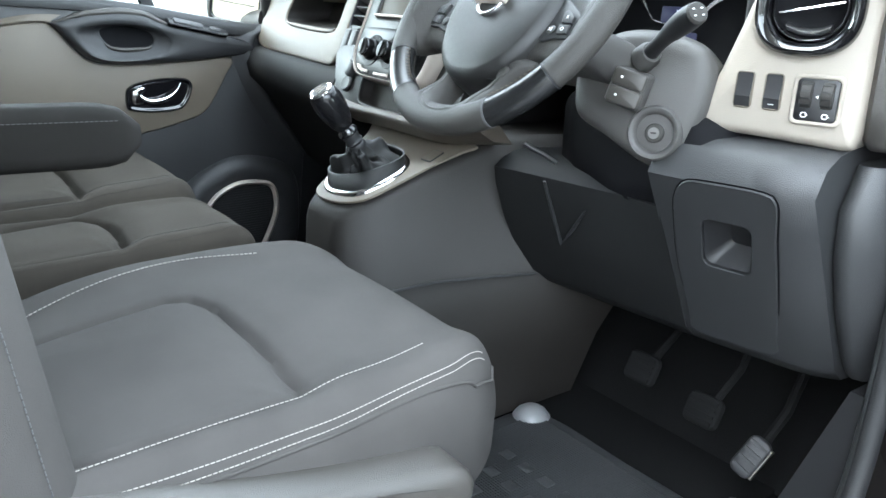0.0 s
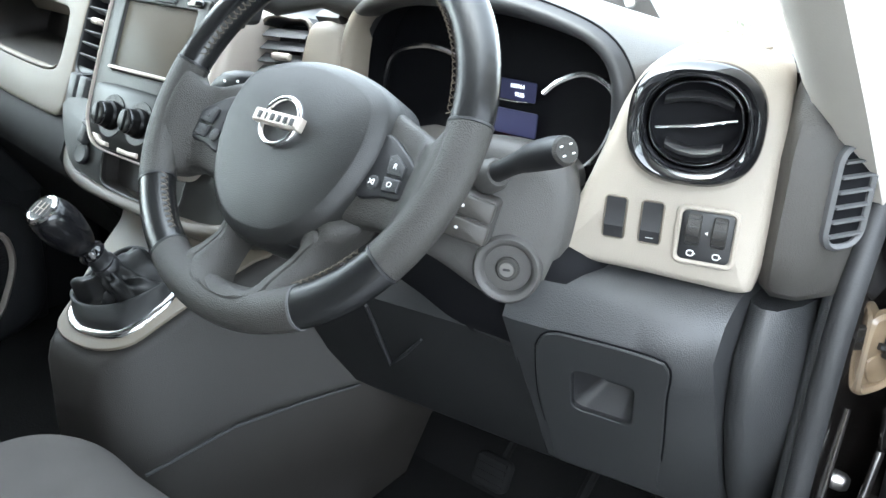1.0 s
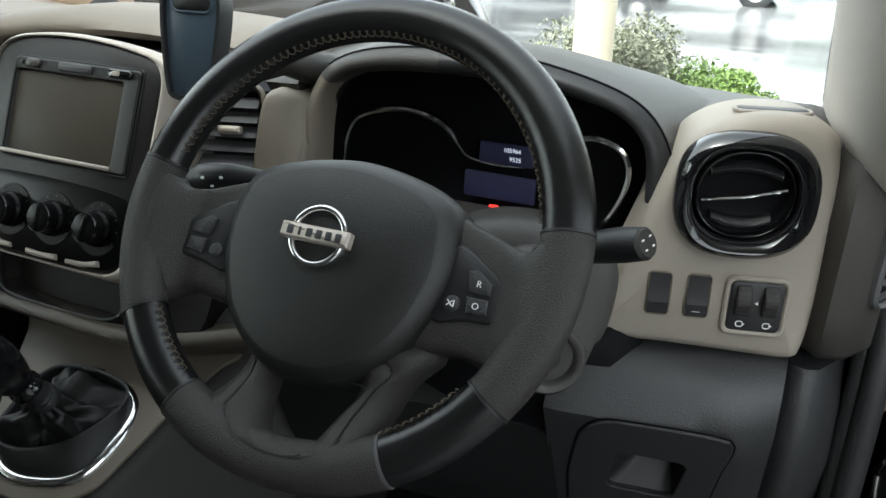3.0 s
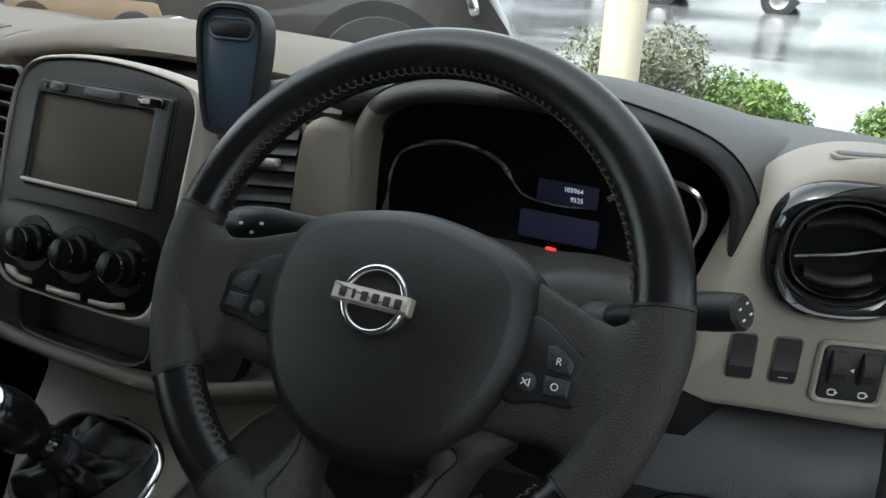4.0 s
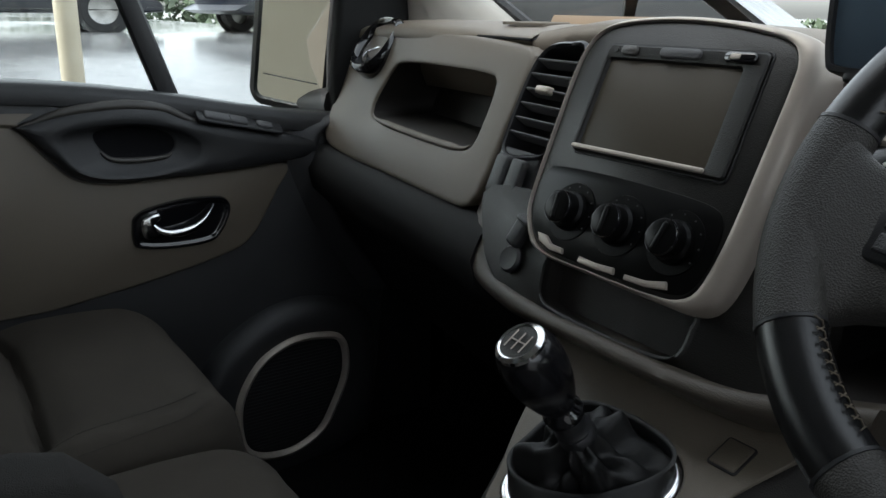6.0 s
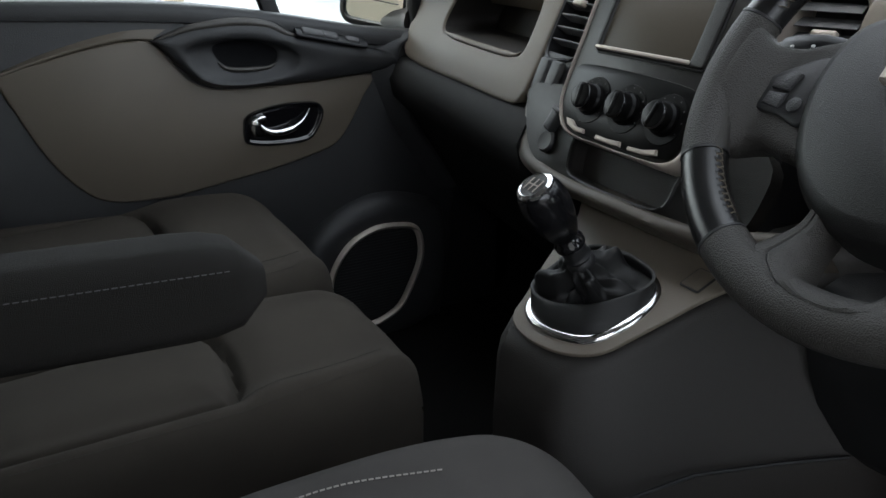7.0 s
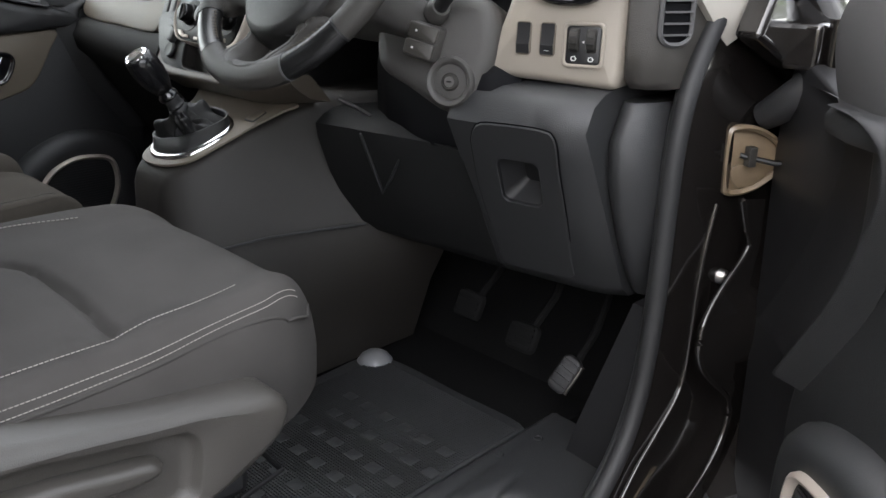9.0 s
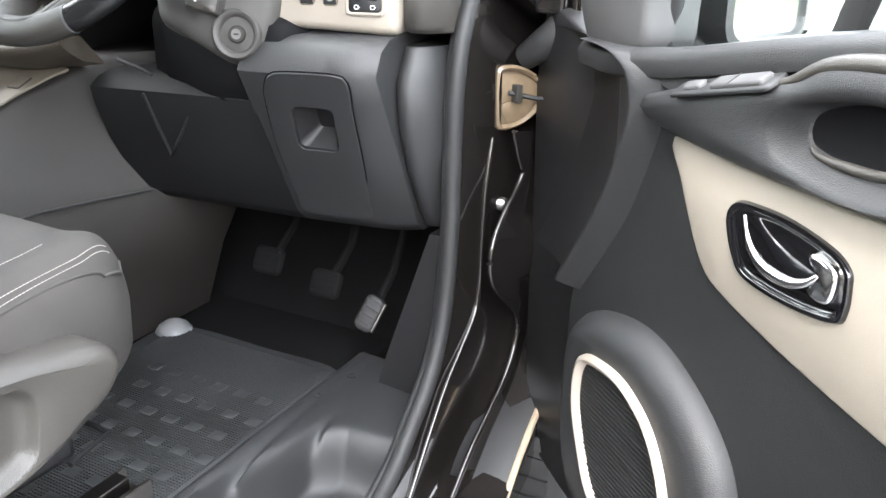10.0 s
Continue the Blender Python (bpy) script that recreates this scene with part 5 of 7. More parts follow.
    lamp = [Vector(p) for p in ((0.350, 0.745, 1.292), (0.306, 0.728, 1.2990), (0.286, 0.722, 1.2990), (0.268, 0.720, 1.2965), (0.255, 0.720, 1.2935), (0.2535, 0.720, 1.2930), (0.246, 0.720, 1.2895), (0.2385, 0.720, 1.2855))]
    st = part("stalk", tube(lamp, [0.009, 0.0095, 0.0125, 0.0135, 0.0130, 0.0110, 0.0115, 0.0100], 18), BLACK, c, "black lamp stalk with marked rings", smooth=60)
    bm = bmesh.new()
    for p in ((0.286, 0.709, 1.303), (0.268, 0.7065, 1.301), (0.276, 0.7085, 1.294)):
        plate(basis(p, (1, 0, 0.1), (0, 0.4, 1)), rrect(0.0035, 0.0025, 0.001, 3), 0.001, 0.0003, bm=bm)
    part("stalk_marks", bm, WHITE, st)
    # lower column behind the cheek, deep black to hold the shade under it
    bm = loft(bmesh.new(), [[(x, y, z) for x, z in rrect(w, h, 0.035, 8, cx, cz)] for y, cx, cz, w, h in ((0.822, 0.548, 1.106, 0.09, 0.07), (0.828, 0.535, 1.100, 0.16, 0.118), (0.842, 0.505, 1.100, 0.24, 0.135), (0.865, 0.485, 1.100, 0.30, 0.145), (0.96, 0.475, 1.10, 0.34, 0.15))], cap0=True, cap1=True)
    part("lower_cover", bm, VOID, c, smooth=60)
    bm = tube([(0.352, 0.772, 1.098), (0.372, 0.790, 1.085), (0.386, 0.806, 1.072)], 0.006, 8, flat=0.5)
    part("cover_strip", bm, METAL, c)


# ---------------------------------------------------------------- gear console
def gear_console():
    g = thing("centre_console", "dark taupe plastic console under the gear lever", "console")
    bm, rows = bmesh.new(), []
    # cross-sections square to y
    for y, zt, xl, xr in ((0.566, 0.90, 0.050, 0.130), (0.572, 0.955, 0.042, 0.145), (0.582, 0.972, 0.034, 0.156), (0.605, 0.985, 0.020, 0.174), (0.63, 0.997, 0.008, 0.186), (0.66, 1.010, -0.008, 0.194), (0.72, 1.037, -0.042, 0.206), (0.78, 1.064, -0.078, 0.228), (0.84, 1.088, -0.10, 0.255), (0.90, 1.088, -0.12, 0.29), (1.05, 1.088, -0.15, 0.34)):
        f = max(0, (y - 0.70) / 0.35)
        zf = 0.555
        rows.append([(xl, y, zf), (xl - 0.004, y, 0.86), (xl, y, zt - 0.012), (xl + 0.012, y, zt), (0.05, y, zt + 0.001), (xr - 0.012, y, zt), (xr, y, zt - 0.012), (xr + 0.008, y, 0.862), (xr + 0.012, y, 0.856), (xr + 0.010 - max(0, xr - 0.205) * 0.6, y, 0.70), (min(xr + 0.02, 0.215), y, zf)])
    loft(bm, rows, cap0=True, cap1=True)
    part("console_body", bm, CONSOLE, g, smooth=45)
    bm = tube([(0.228, 0.575, 0.858), (0.232, 0.70, 0.858), (0.262, 0.80, 0.858), (0.288, 0.87, 0.858)], 0.0022, 6)
    part("console_seam", bm, BLACK, g)
    # wedge panel between console and knee panel
    bm = bmesh.new()
    loft(bm, [[(x, 0.835 + 0.1 * k, 1.03), (x, 0.85 + 0.1 * k, 0.945), (x, 0.86, 0.935), (x, 0.95, 0.93), (x, 0.95, 1.03)] for x, k in ((0.285, 0.2), (0.34, 0.05), (0.385, 0.0))], cap0=True, cap1=True)
    part("wedge_panel", bm, BLACK, g, bevel=0.004)
    top = basis((0.070, 0.662, 1.0145), (1, 0, 0), (0, 0.914, 0.407))
    ro = curve_through([(-0.037, -0.030), (-0.030, -0.055), (-0.012, -0.069), (0.015, -0.0745), (0.045, -0.070), (0.070, -0.061), (0.087, -0.047), (0.096, -0.025), (0.099, 0.003), (0.096, 0.028), (0.086, 0.047), (0.066, 0.060), (0.035, 0.066), (0.0, 0.062), (-0.024, 0.048), (-0.036, 0.015)], 96)
    ct = curve_through([(-0.047, -0.043), (-0.028, -0.076), (0.010, -0.087), (0.063, -0.079), (0.100, -0.054), (0.113, -0.010), (0.120, 0.020), (0.128, 0.058), (0.146, 0.11), (0.156, 0.135), (0.06, 0.142), (-0.135, 0.135), (-0.113, 0.084), (-0.078, 0.01)], 96)
    part("console_top", plate(top, ct, 0.004, 0.0015, base=-0.0005), DIM_BEIGE, g, "taupe plate round the gear lever")
    part("chrome_surround", loft(bmesh.new(), [at(top, ro, 0.002), at(top, shrunk(ro, 0.0008), 0.0055), at(top, shrunk(ro, 0.003), 0.0085), at(top, shrunk(ro, 0.007), 0.0095), at(top, shrunk(ro, 0.013), 0.0075), at(top, shrunk(ro, 0.016), 0.003)]), CHROME, g, "polished chrome gaiter surround", smooth=60)
    # leather bowl inside the chrome: leans in at the front, with a soft rolled lip
    lipc = resampled(curve_through([(-0.036, -0.012), (-0.034, -0.034), (-0.020, -0.047), (0.002, -0.0490), (0.022, -0.0450), (0.048, -0.032), (0.068, -0.012), (0.083, 0.014), (0.087, 0.036), (0.076, 0.051), (0.045, 0.058), (0.005, 0.057), (-0.024, 0.047), (-0.036, 0.020)], 300), 96)

    def swept(pts, n=96):
        return [min(pts, key=lambda p: abs(math.remainder(math.atan2(p[1] + 0.0, p[0] - 0.026) - 2 * math.pi * k / n, 2 * math.pi))) for k in range(n)]
    foot, lip = swept(resampled(shrunk(ro, 0.008), 800)), swept(resampled(lipc, 800))
    blend = lambda f: [(a[0] + (b[0] - a[0]) * f, a[1] + (b[1] - a[1]) * f) for a, b in zip(foot, lip)]
    part("gaiter_collar", loft(bmesh.new(), [at(top, foot, 0.002), at(top, blend(0.15), 0.010), at(top, blend(0.45), 0.0165), at(top, blend(0.82), 0.0215), at(top, lip, 0.0235), at(top, shrunk(lip, 0.0025), 0.0240), at(top, shrunk(lip, 0.0045), 0.0215), at(top, shrunk(lip, 0.005), 0.012), at(top, shrunk(lip, 0.004), -0.004)]), GAITER, g, "stiff black leather collar", smooth=70)
    part("collar_tab", plate(top @ pose(0.020, 0.058, 0.016, -60, 0, 8), rrect(0.020, 0.016, 0.004), 0.004, 0.0015), GAITER, g)
    sw = basis((0.174, 0.735, 1.0490), (1, 0, 0), (0, 0.914, 0.407))
    part("console_switch", plate(sw, rrect(0.0235, 0.028, 0.002), 0.0045, 0.001), DIM_BEIGE, g)
    part("switch_gap", plate(sw, rrect(0.027, 0.0315, 0.003), 0.0032, 0.0004), BLACK, g)
    lever = thing("gear_lever", "black gear lever with chrome-topped knob and leather gaiter", "gear lever", (0.0, 0.0, 0.0))
    # gaiter: slack leather that sags into folds between the collar and the neck
    rows = []
    apex = Vector((0.1005, 0.636, 1.066))
    ap = top.inverted() @ apex
    well = shrunk(lip, 0.0052)
    for i in range(22):
        t = i / 21
        row = []
        for k, p in enumerate(well):
            a = 2 * math.pi * k / len(well)
            f = (1 - t) ** 1.15
            wave = math.sin(math.pi * t) ** 0.8
            fold = wave * (0.0075 * math.sin(3 * a + 2.2 + 1.6 * t) + 0.0050 * math.sin(7 * a - 4.0 * t + 0.6) + 0.0022 * math.sin(13 * a + 6 * t))
            x = ap.x + (p[0] - ap.x) * f + 0.013 * (1 - f) * math.cos(a)
            y = ap.y + (p[1] - ap.y) * f + 0.013 * (1 - f) * math.sin(a)
            h = 0.011 + (ap.z - 0.011) * t ** 1.7 + 0.010 * math.sin(math.pi * min(1.0, t * 1.25)) ** 1.2 + fold * 1.25
            out = Vector((p[0] - ap.x, p[1] - ap.y, 0)).normalized() * fold * 0.9
            row.append(top @ Vector((x + out.x, y + out.y, h)))
        rows.append(row)
    part("gaiter", loft(bmesh.new(), rows, cap1=True), GAITER, lever, "creased black leather gaiter", smooth=80)
    ax = (Vector((0.0985, 0.573, 1.159)) - apex).normalized()
    m = basis(apex - ax * 0.006, Vector((1, 0, 0)) - ax * ax.x, ax.cross(Vector((1, 0, 0))))
    part("gaiter_neck", lathe(m, [(0.015, 0), (0.016, 0.006), (0.013, 0.010), (0.0155, 0.014), (0.0125, 0.019), (0.014, 0.024), (0.011, 0.030)], 24), BLACK, lever, smooth=50)
    part("reverse_collar", lathe(m, [(0.012, 0.028), (0.0165, 0.031), (0.0165, 0.036), (0.013, 0.039), (0.012, 0.046)], 24), GLOSS, lever, smooth=50)
    prof = curve_through([(0.012, 0.042), (0.016, 0.048), (0.0205, 0.060), (0.0240, 0.075), (0.0252, 0.088), (0.0245, 0.100), (0.0220, 0.109), (0.0180, 0.1145)], 28, False)
    kn = part("knob", lathe(m, prof, 48), KNOB, lever, "gloss black gear knob", smooth=70)
    part("knob_cap", lathe(m, [(0.0200, 0.1115), (0.0195, 0.1150), (0.0165, 0.1172), (0.0150, 0.1165), (0.0145, 0.1140)], 40, caps=False), CHROME, kn, "chrome ring on the knob", smooth=40)
    part("cap_plate", lathe(m, [(0.0150, 0.1145), (0.0145, 0.1160), (0, 0.1160)], 36), GRIP, kn)
    bm = bmesh.new()
    for k in range(3):
        tube([m @ Vector((-0.008 + 0.008 * k, -0.008, 0.117)), m @ Vector((-0.008 + 0.008 * k, 0.008, 0.117))], 0.0007, 4, bm=bm)
    tube([m @ Vector((-0.008, 0, 0.117)), m @ Vector((0.008, 0, 0.117))], 0.0007, 4, bm=bm)
    part("shift_marks", bm, SILVER, kn)


# ---------------------------------------------------------------- seats
def place(ob, m):
    ob.data.transform(m)
    return ob


def driver_seat():
    s = thing("driver_seat", "dark grey cloth driver seat with pale double stitching", "seat")
    m = pose(0.398, 0.0, 0.930, 2.0, 0, 0)
    bm, top = pad(0.515, 0.545, 0.165, bolster=0.022, drop=0.085, nose=0.55, insert=(-0.122, 0.200, 0.295), groove=0.9, tail=0.04)
    place(part("cushion", bm, CLOTH, s, "dark grey cloth cushion", smooth=60), m)

    def seam(pts, lift=0.0012):
        return [m @ Vector((x, y, top(x, y) + lift)) for x, y in curve_through(pts, 90, False)]
    stitches(seam([(-0.165, 0.05), (-0.183, 0.13), (-0.198, 0.22), (-0.203, 0.32), (-0.182, 0.415)]), s, r=0.0008)
    stitches(seam([(0.226, 0.05), (0.222, 0.12), (0.216, 0.19), (0.209, 0.285), (0.206, 0.37), (0.190, 0.44)], 0.001), s, length=0.0036, gap=0.0014)
    for off in (0.0, 0.0042):
        stitches(seam([(0.245 + off, 0.02), (0.249 + off, 0.12), (0.249 + off, 0.24), (0.246 + off, 0.34), (0.232 + off, 0.44), (0.205 + off, 0.505)]), s, length=0.0036, gap=0.0012)
    part("piping", tube(seam([(0.2535, 0.02), (0.2545, 0.12), (0.2545, 0.24), (0.252, 0.34), (0.241, 0.44), (0.220, 0.500), (0.19, 0.53)], -0.0014), 0.0022, 8), CLOTH, s)
    # seat back
    BACK = basis((0.398, 0.045, 0.89), (-1, 0, 0), (0, -0.09, 1))
    bm, tb = pad(0.53, 0.68, 0.13, bolster=0.045, drop=0.06, cross=(0.2,), long=(0.14,), nose=0.65)
    rest = place(part("backrest", bm, CLOTH, s, "dark grey cloth backrest", smooth=60), BACK)
    stitches([BACK @ Vector((-0.252, y, tb(-0.252, y) + 0.0012)) for y in np.linspace(0.06, 0.6, 60)], s, mat=SKIN)
    # side trim with lever
    sm = basis((0.690, 0.20, 0.80), (0, 1, 0), (0, 0, 1))
    so = curve_through([(-0.30, 0.150), (-0.10, 0.136), (0.0, 0.117), (0.095, 0.098), (0.155, 0.088), (0.208, 0.077), (0.226, 0.056), (0.217, 0.027), (0.178, 0.002), (0.135, -0.014), (0.05, -0.030), (-0.1, -0.040), (-0.30, -0.045)], 96)
    ro = curve_through([(-0.30, 0.120), (-0.05, 0.108), (0.04, 0.095), (0.090, 0.086), (0.113, 0.070), (0.117, 0.050), (0.112, 0.018), (0.096, -0.004), (0.0, -0.018), (-0.1, -0.020), (-0.30, -0.022)], 96)
    so, ro = resampled(so, 120), resampled(ro, 120)
    rim = [(0.6 * a[0] + 0.4 * b[0], 0.6 * a[1] + 0.4 * b[1]) for a, b in zip(ro, so)]
    tr = part("side_trim", loft(bmesh.new(), [at(sm, so, -0.09), at(sm, so, 0.0), at(sm, shrunk(so, 0.003), 0.008), at(sm, shrunk(so, 0.009), 0.014), at(sm, shrunk(so, 0.016), 0.017), at(sm, rim, 0.019), at(sm, shrunk(ro, -0.003), 0.0185), at(sm, ro, 0.016), at(sm, shrunk(ro, 0.004), 0.008), at(sm, shrunk(ro, 0.010), 0.003), at(sm, shrunk(ro, 0.018), 0.001)], cap0=True, cap1=True), TRIM, s, "grey plastic seat base trim with a sunken field", smooth=60)
    lv = curve_through([(-0.30, 0.096), (-0.06, 0.086), (0.036, 0.070), (0.070, 0.063), (0.078, 0.054), (0.068, 0.046), (0.030, 0.046), (-0.06, 0.056), (-0.30, 0.062)], 64)
    part("height_lever", plate(sm, lv, 0.024, 0.008, base=0.0), TRIM, tr, "grey height lever", smooth=60)
    # frame, rails and base
    bm = bmesh.new()
    box(bm, (0.19, -0.06, 0.70), (0.61, 0.42, 0.79))
    part("seat_frame", bm, BLACK, s, bevel=0.01)
    for x in (0.215, 0.655):
        bm = bmesh.new()
        box(bm, (x - 0.024, -0.20, 0.648), (x - 0.019, 0.46, 0.668))
        box(bm, (x + 0.019, -0.20, 0.648), (x + 0.024, 0.46, 0.668))
        box(bm, (x - 0.024, -0.20, 0.640), (x + 0.024, 0.46, 0.648))
        box(bm, (x - 0.010, -0.20, 0.660), (x + 0.010, 0.44, 0.678))
        part("seat_rail", bm, STEEL, s, "bare steel seat rail", bevel=0.0015)
    bm = bmesh.new()
    loft(bm, [[(0.17, -0.25, z), (0.66 + k, -0.25, z), (0.66 + k, 0.36, z), (0.17, 0.36, z)] for z, k in ((0.545, 0.02), (0.60, 0.015), (0.640, 0.0))], cap0=True, cap1=True)
    part("seat_box", bm, CONSOLE, s, bevel=0.012)
    part("adjuster_bar", tube([(0.24, 0.40, 0.705), (0.25, 0.47, 0.70), (0.45, 0.485, 0.70), (0.60, 0.47, 0.70), (0.62, 0.40, 0.705)], 0.0035, 10), BLACK, s)
    a = thing("armrest", "dark cloth armrest with a pale seam, folded down", "armrest")
    bm = bmesh.new()
    rows = []
    for t in np.linspace(0, 1, 24):
        y = -0.24 + 0.54 * t
        e = math.sqrt(max(0.0, 1 - max(0, (t - 0.88) / 0.12) ** 2))
        hh, hw = 0.042 * (0.35 + 0.65 * e), 0.038 * (0.45 + 0.55 * e)
        z = 1.134 - 0.022 * t
        rows.append([(0.088 + sx, y, z + sz) for sx, sz in rrect(2 * hw, 2 * hh, min(hw, hh) * 0.6, 6)])
    loft(bm, rows, cap0=True, cap1=True)
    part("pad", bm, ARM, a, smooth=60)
    stitches([(0.1268, y, 1.134 - 0.022 * (y + 0.24) / 0.54 + 0.024) for y in np.linspace(-0.2, 0.27, 30)], a, r=0.0005, mat=SKIN)
    part("pivot", tube([(0.10, -0.18, 1.09), (0.17, -0.18, 1.09)], 0.025, 16), BLACK, a)


def bench():
    for x, w, lab in ((-0.170, 0.27, "narrow dark cloth middle passenger seat"), (-0.545, 0.46, "dark cloth outer passenger seat")):
        s = thing("passenger_seat", lab, "seat", group="passenger bench seats")
        m = pose(x, 0.02, 0.902 if w < 0.4 else 0.922, 1.0, 0, 0)
        bm, top = pad(w, 0.515, 0.15, bolster=0.012, drop=0.075, nose=0.65, insert=(-w / 2 + 0.03, w / 2 - 0.035, 0.285), groove=1.5)
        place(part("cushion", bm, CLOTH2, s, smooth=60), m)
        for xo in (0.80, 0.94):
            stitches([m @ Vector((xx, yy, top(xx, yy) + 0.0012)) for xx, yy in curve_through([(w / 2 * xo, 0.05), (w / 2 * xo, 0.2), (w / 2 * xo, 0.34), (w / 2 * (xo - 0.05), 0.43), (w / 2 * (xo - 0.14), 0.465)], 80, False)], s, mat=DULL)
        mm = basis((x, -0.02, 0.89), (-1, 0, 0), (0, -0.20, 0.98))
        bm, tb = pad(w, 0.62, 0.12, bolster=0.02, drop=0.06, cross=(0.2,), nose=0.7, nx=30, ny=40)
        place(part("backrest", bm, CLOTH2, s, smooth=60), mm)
        bm = bmesh.new()
        box(bm, (x - w / 2 + 0.01, -0.15, 0.545), (x + w / 2 - 0.01, 0.44, 0.79))
        part("seat_base", bm, BLACK, s, bevel=0.015)
    b = thing("seat_belt_buckle", "black belt buckle with a red button between the passenger cushions", "buckle")
    bm = plate(basis((-0.306, 0.118, 0.885), (0, 1, 0.1), (0.1, -0.2, 1)), rrect(0.058, 0.085, 0.008), 0.02, 0.005)
    part("buckle_body", bm, BLACK, b)
    bm = plate(basis((-0.304, 0.110, 0.928), (0, 1, 0.1), (0.1, -0.2, 1)), rrect(0.044, 0.009, 0.002), 0.018, 0.003)
    part("release_button", bm, RED, b)


# ---------------------------------------------------------------- floor things
def floor_things():
    mt = thing("floor_mat", "ribbed black rubber floor mat with raised squares", "mat", (0, 0, 0))
    out = curve_through([(0.235, 0.56), (0.225, 0.80), (0.225, 0.915), (0.29, 0.945), (0.45, 0.945), (0.60, 0.945), (0.618, 0.90), (0.622, 0.80), (0.615, 0.60), (0.60, 0.40), (0.45, 0.36), (0.30, 0.40)], 90)
    fm = basis((0, 0, 0.546), (1, 0, 0), (0, 1, 0))
    part("mat_sheet", plate(fm, out, 0.012, 0.004), MAT, mt, smooth=30)
    bm = bmesh.new()
    for i in range(105):
        y = 0.40 + 0.005 * i
        box(bm, (0.255, y, 0.5565), (0.607, y + 0.0022, 0.5610))
    for i in range(59):
        x = 0.256 + 0.006 * i
        box(bm, (x, 0.40, 0.5566), (x + 0.0018, 0.925, 0.5600))
    tagged(part("rib_field", bm, MAT, mt, smooth=0), kind="stuff")
    sq = None
    for i in range(6):
        for j in range(7):
            x, y = 0.33 + 0.048 * i + (0.024 if j % 2 else 0), 0.46 + 0.055 * j
            if x > 0.60:
                continue
            if sq is None:
                sq = part("tread_block", plate(Matrix(), rrect(0.026, 0.022, 0.003, 3), 0.0032, 0.0012), MAT, mt, smooth=30)
                sq.location = (x, y, 0.5585)
            else:
                o = new("tread_block", sq.data)
                o.parent, o.location = mt, (x, y, 0.5585)
    bt = part("mat_button", lathe(pose(0.250, 0.915, 0.546), [(0.036, 0), (0.035, 0.012), (0.028, 0.022), (0.018, 0.029), (0.008, 0.032), (0, 0.0325)], 28), DOME, mt, "grey mat fixing", smooth=60)
    # sill: step moulding beside the mat
    sl = thing("trim_sill", "dark grey plastic door sill and step moulding", "sill", kind="structure")
    bm, rows = bmesh.new(), []
    slope = lambda x: (float(np.interp(x + 0.006, edge_x, edge_y)) - float(np.interp(x - 0.006, edge_x, edge_y))) / 0.012
    edge_x, edge_y = (0.640, 0.656, 0.684, 0.700, 0.737, 0.832), (0.40, 0.576, 0.666, 0.735, 0.772, 0.790)
    for y in np.linspace(-0.26, 1.0, 150):
        row = [(0.612, y, 0.52), (0.616, y, 0.556), (0.621, y, 0.565), (0.630, y, 0.569)]
        for x in np.linspace(0.640, 0.832, 44):
            k = (float(np.interp(x, edge_x, edge_y)) - y) / (0.006 * math.hypot(1.0, slope(x)))
            dip = 0.085 / (1 + math.exp(-max(-30, min(30, k)))) / (1 + math.exp(-(y - 0.05) / 0.02))
            row.append((float(x), y, 0.567 - 0.08 * max(0, x - 0.66) - dip))
        row += [(0.845, y, row[-1][2] - 0.006), (0.85, y, 0.40), (0.612, y, 0.40)]
        rows.append(row)
    loft(bm, rows, cap0=True, cap1=True)
    part("step_moulding", bm, DARK, sl, smooth=50)
    for x, y in ((0.640, 0.84), (0.655, 0.92)):
        part("sill_bolt", lathe(pose(x, y, 0.562), [(0.010, 0), (0.010, 0.004), (0.006, 0.006), (0.004, 0.003), (0, 0.003)], 16), BLACK, sl)
    # kick panel in the footwell
    bm = bmesh.new()
    loft(bm, [[(0.66 + 0.02 * k, y, 0.55), (0.72, y, 0.62), (0.80, y, 0.85), (0.83, y, 0.85), (0.835, y, 0.55)] for y, k in ((0.93, 2), (1.0, 1), (1.1, 0), (1.24, -1))], cap0=True, cap1=True)
    part("kick_panel", bm, BLACK, sl, smooth=50)
    # pedals
    for x, y, z, w, lab in ((0.645, 1.00, 0.650, 0.036, "worn grey accelerator pedal by the sill"), (0.565, 0.985, 0.695, 0.06, "black rubber brake pedal"), (0.44, 0.985, 0.715, 0.06, "black rubber clutch pedal")):
        p = thing("pedal", lab, "pedal", group="foot pedals")
        tall = 0.066 if w < 0.06 else 0.05
        m = basis((x, y, z), (1, 0, 0), (0, 0.45, 0.89)) if w > 0.04 else basis((x, y, z), (0.92, 0.10, -0.36), (0.33, 0.45, 0.83))
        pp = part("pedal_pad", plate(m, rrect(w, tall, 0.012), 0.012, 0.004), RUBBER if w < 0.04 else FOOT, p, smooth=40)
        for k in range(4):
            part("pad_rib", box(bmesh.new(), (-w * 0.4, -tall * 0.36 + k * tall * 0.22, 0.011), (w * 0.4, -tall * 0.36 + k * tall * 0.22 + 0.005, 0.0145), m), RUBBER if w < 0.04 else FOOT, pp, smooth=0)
        # steel strip added for the bright highlight on the accelerator's edge
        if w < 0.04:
            part("pad_edge", tube([m @ Vector((w * 0.5, -tall * 0.42, 0.006)), m @ Vector((w * 0.5, tall * 0.42, 0.006))], 0.0035, 10), STEEL, pp, "steel strip drawing the edge highlight")
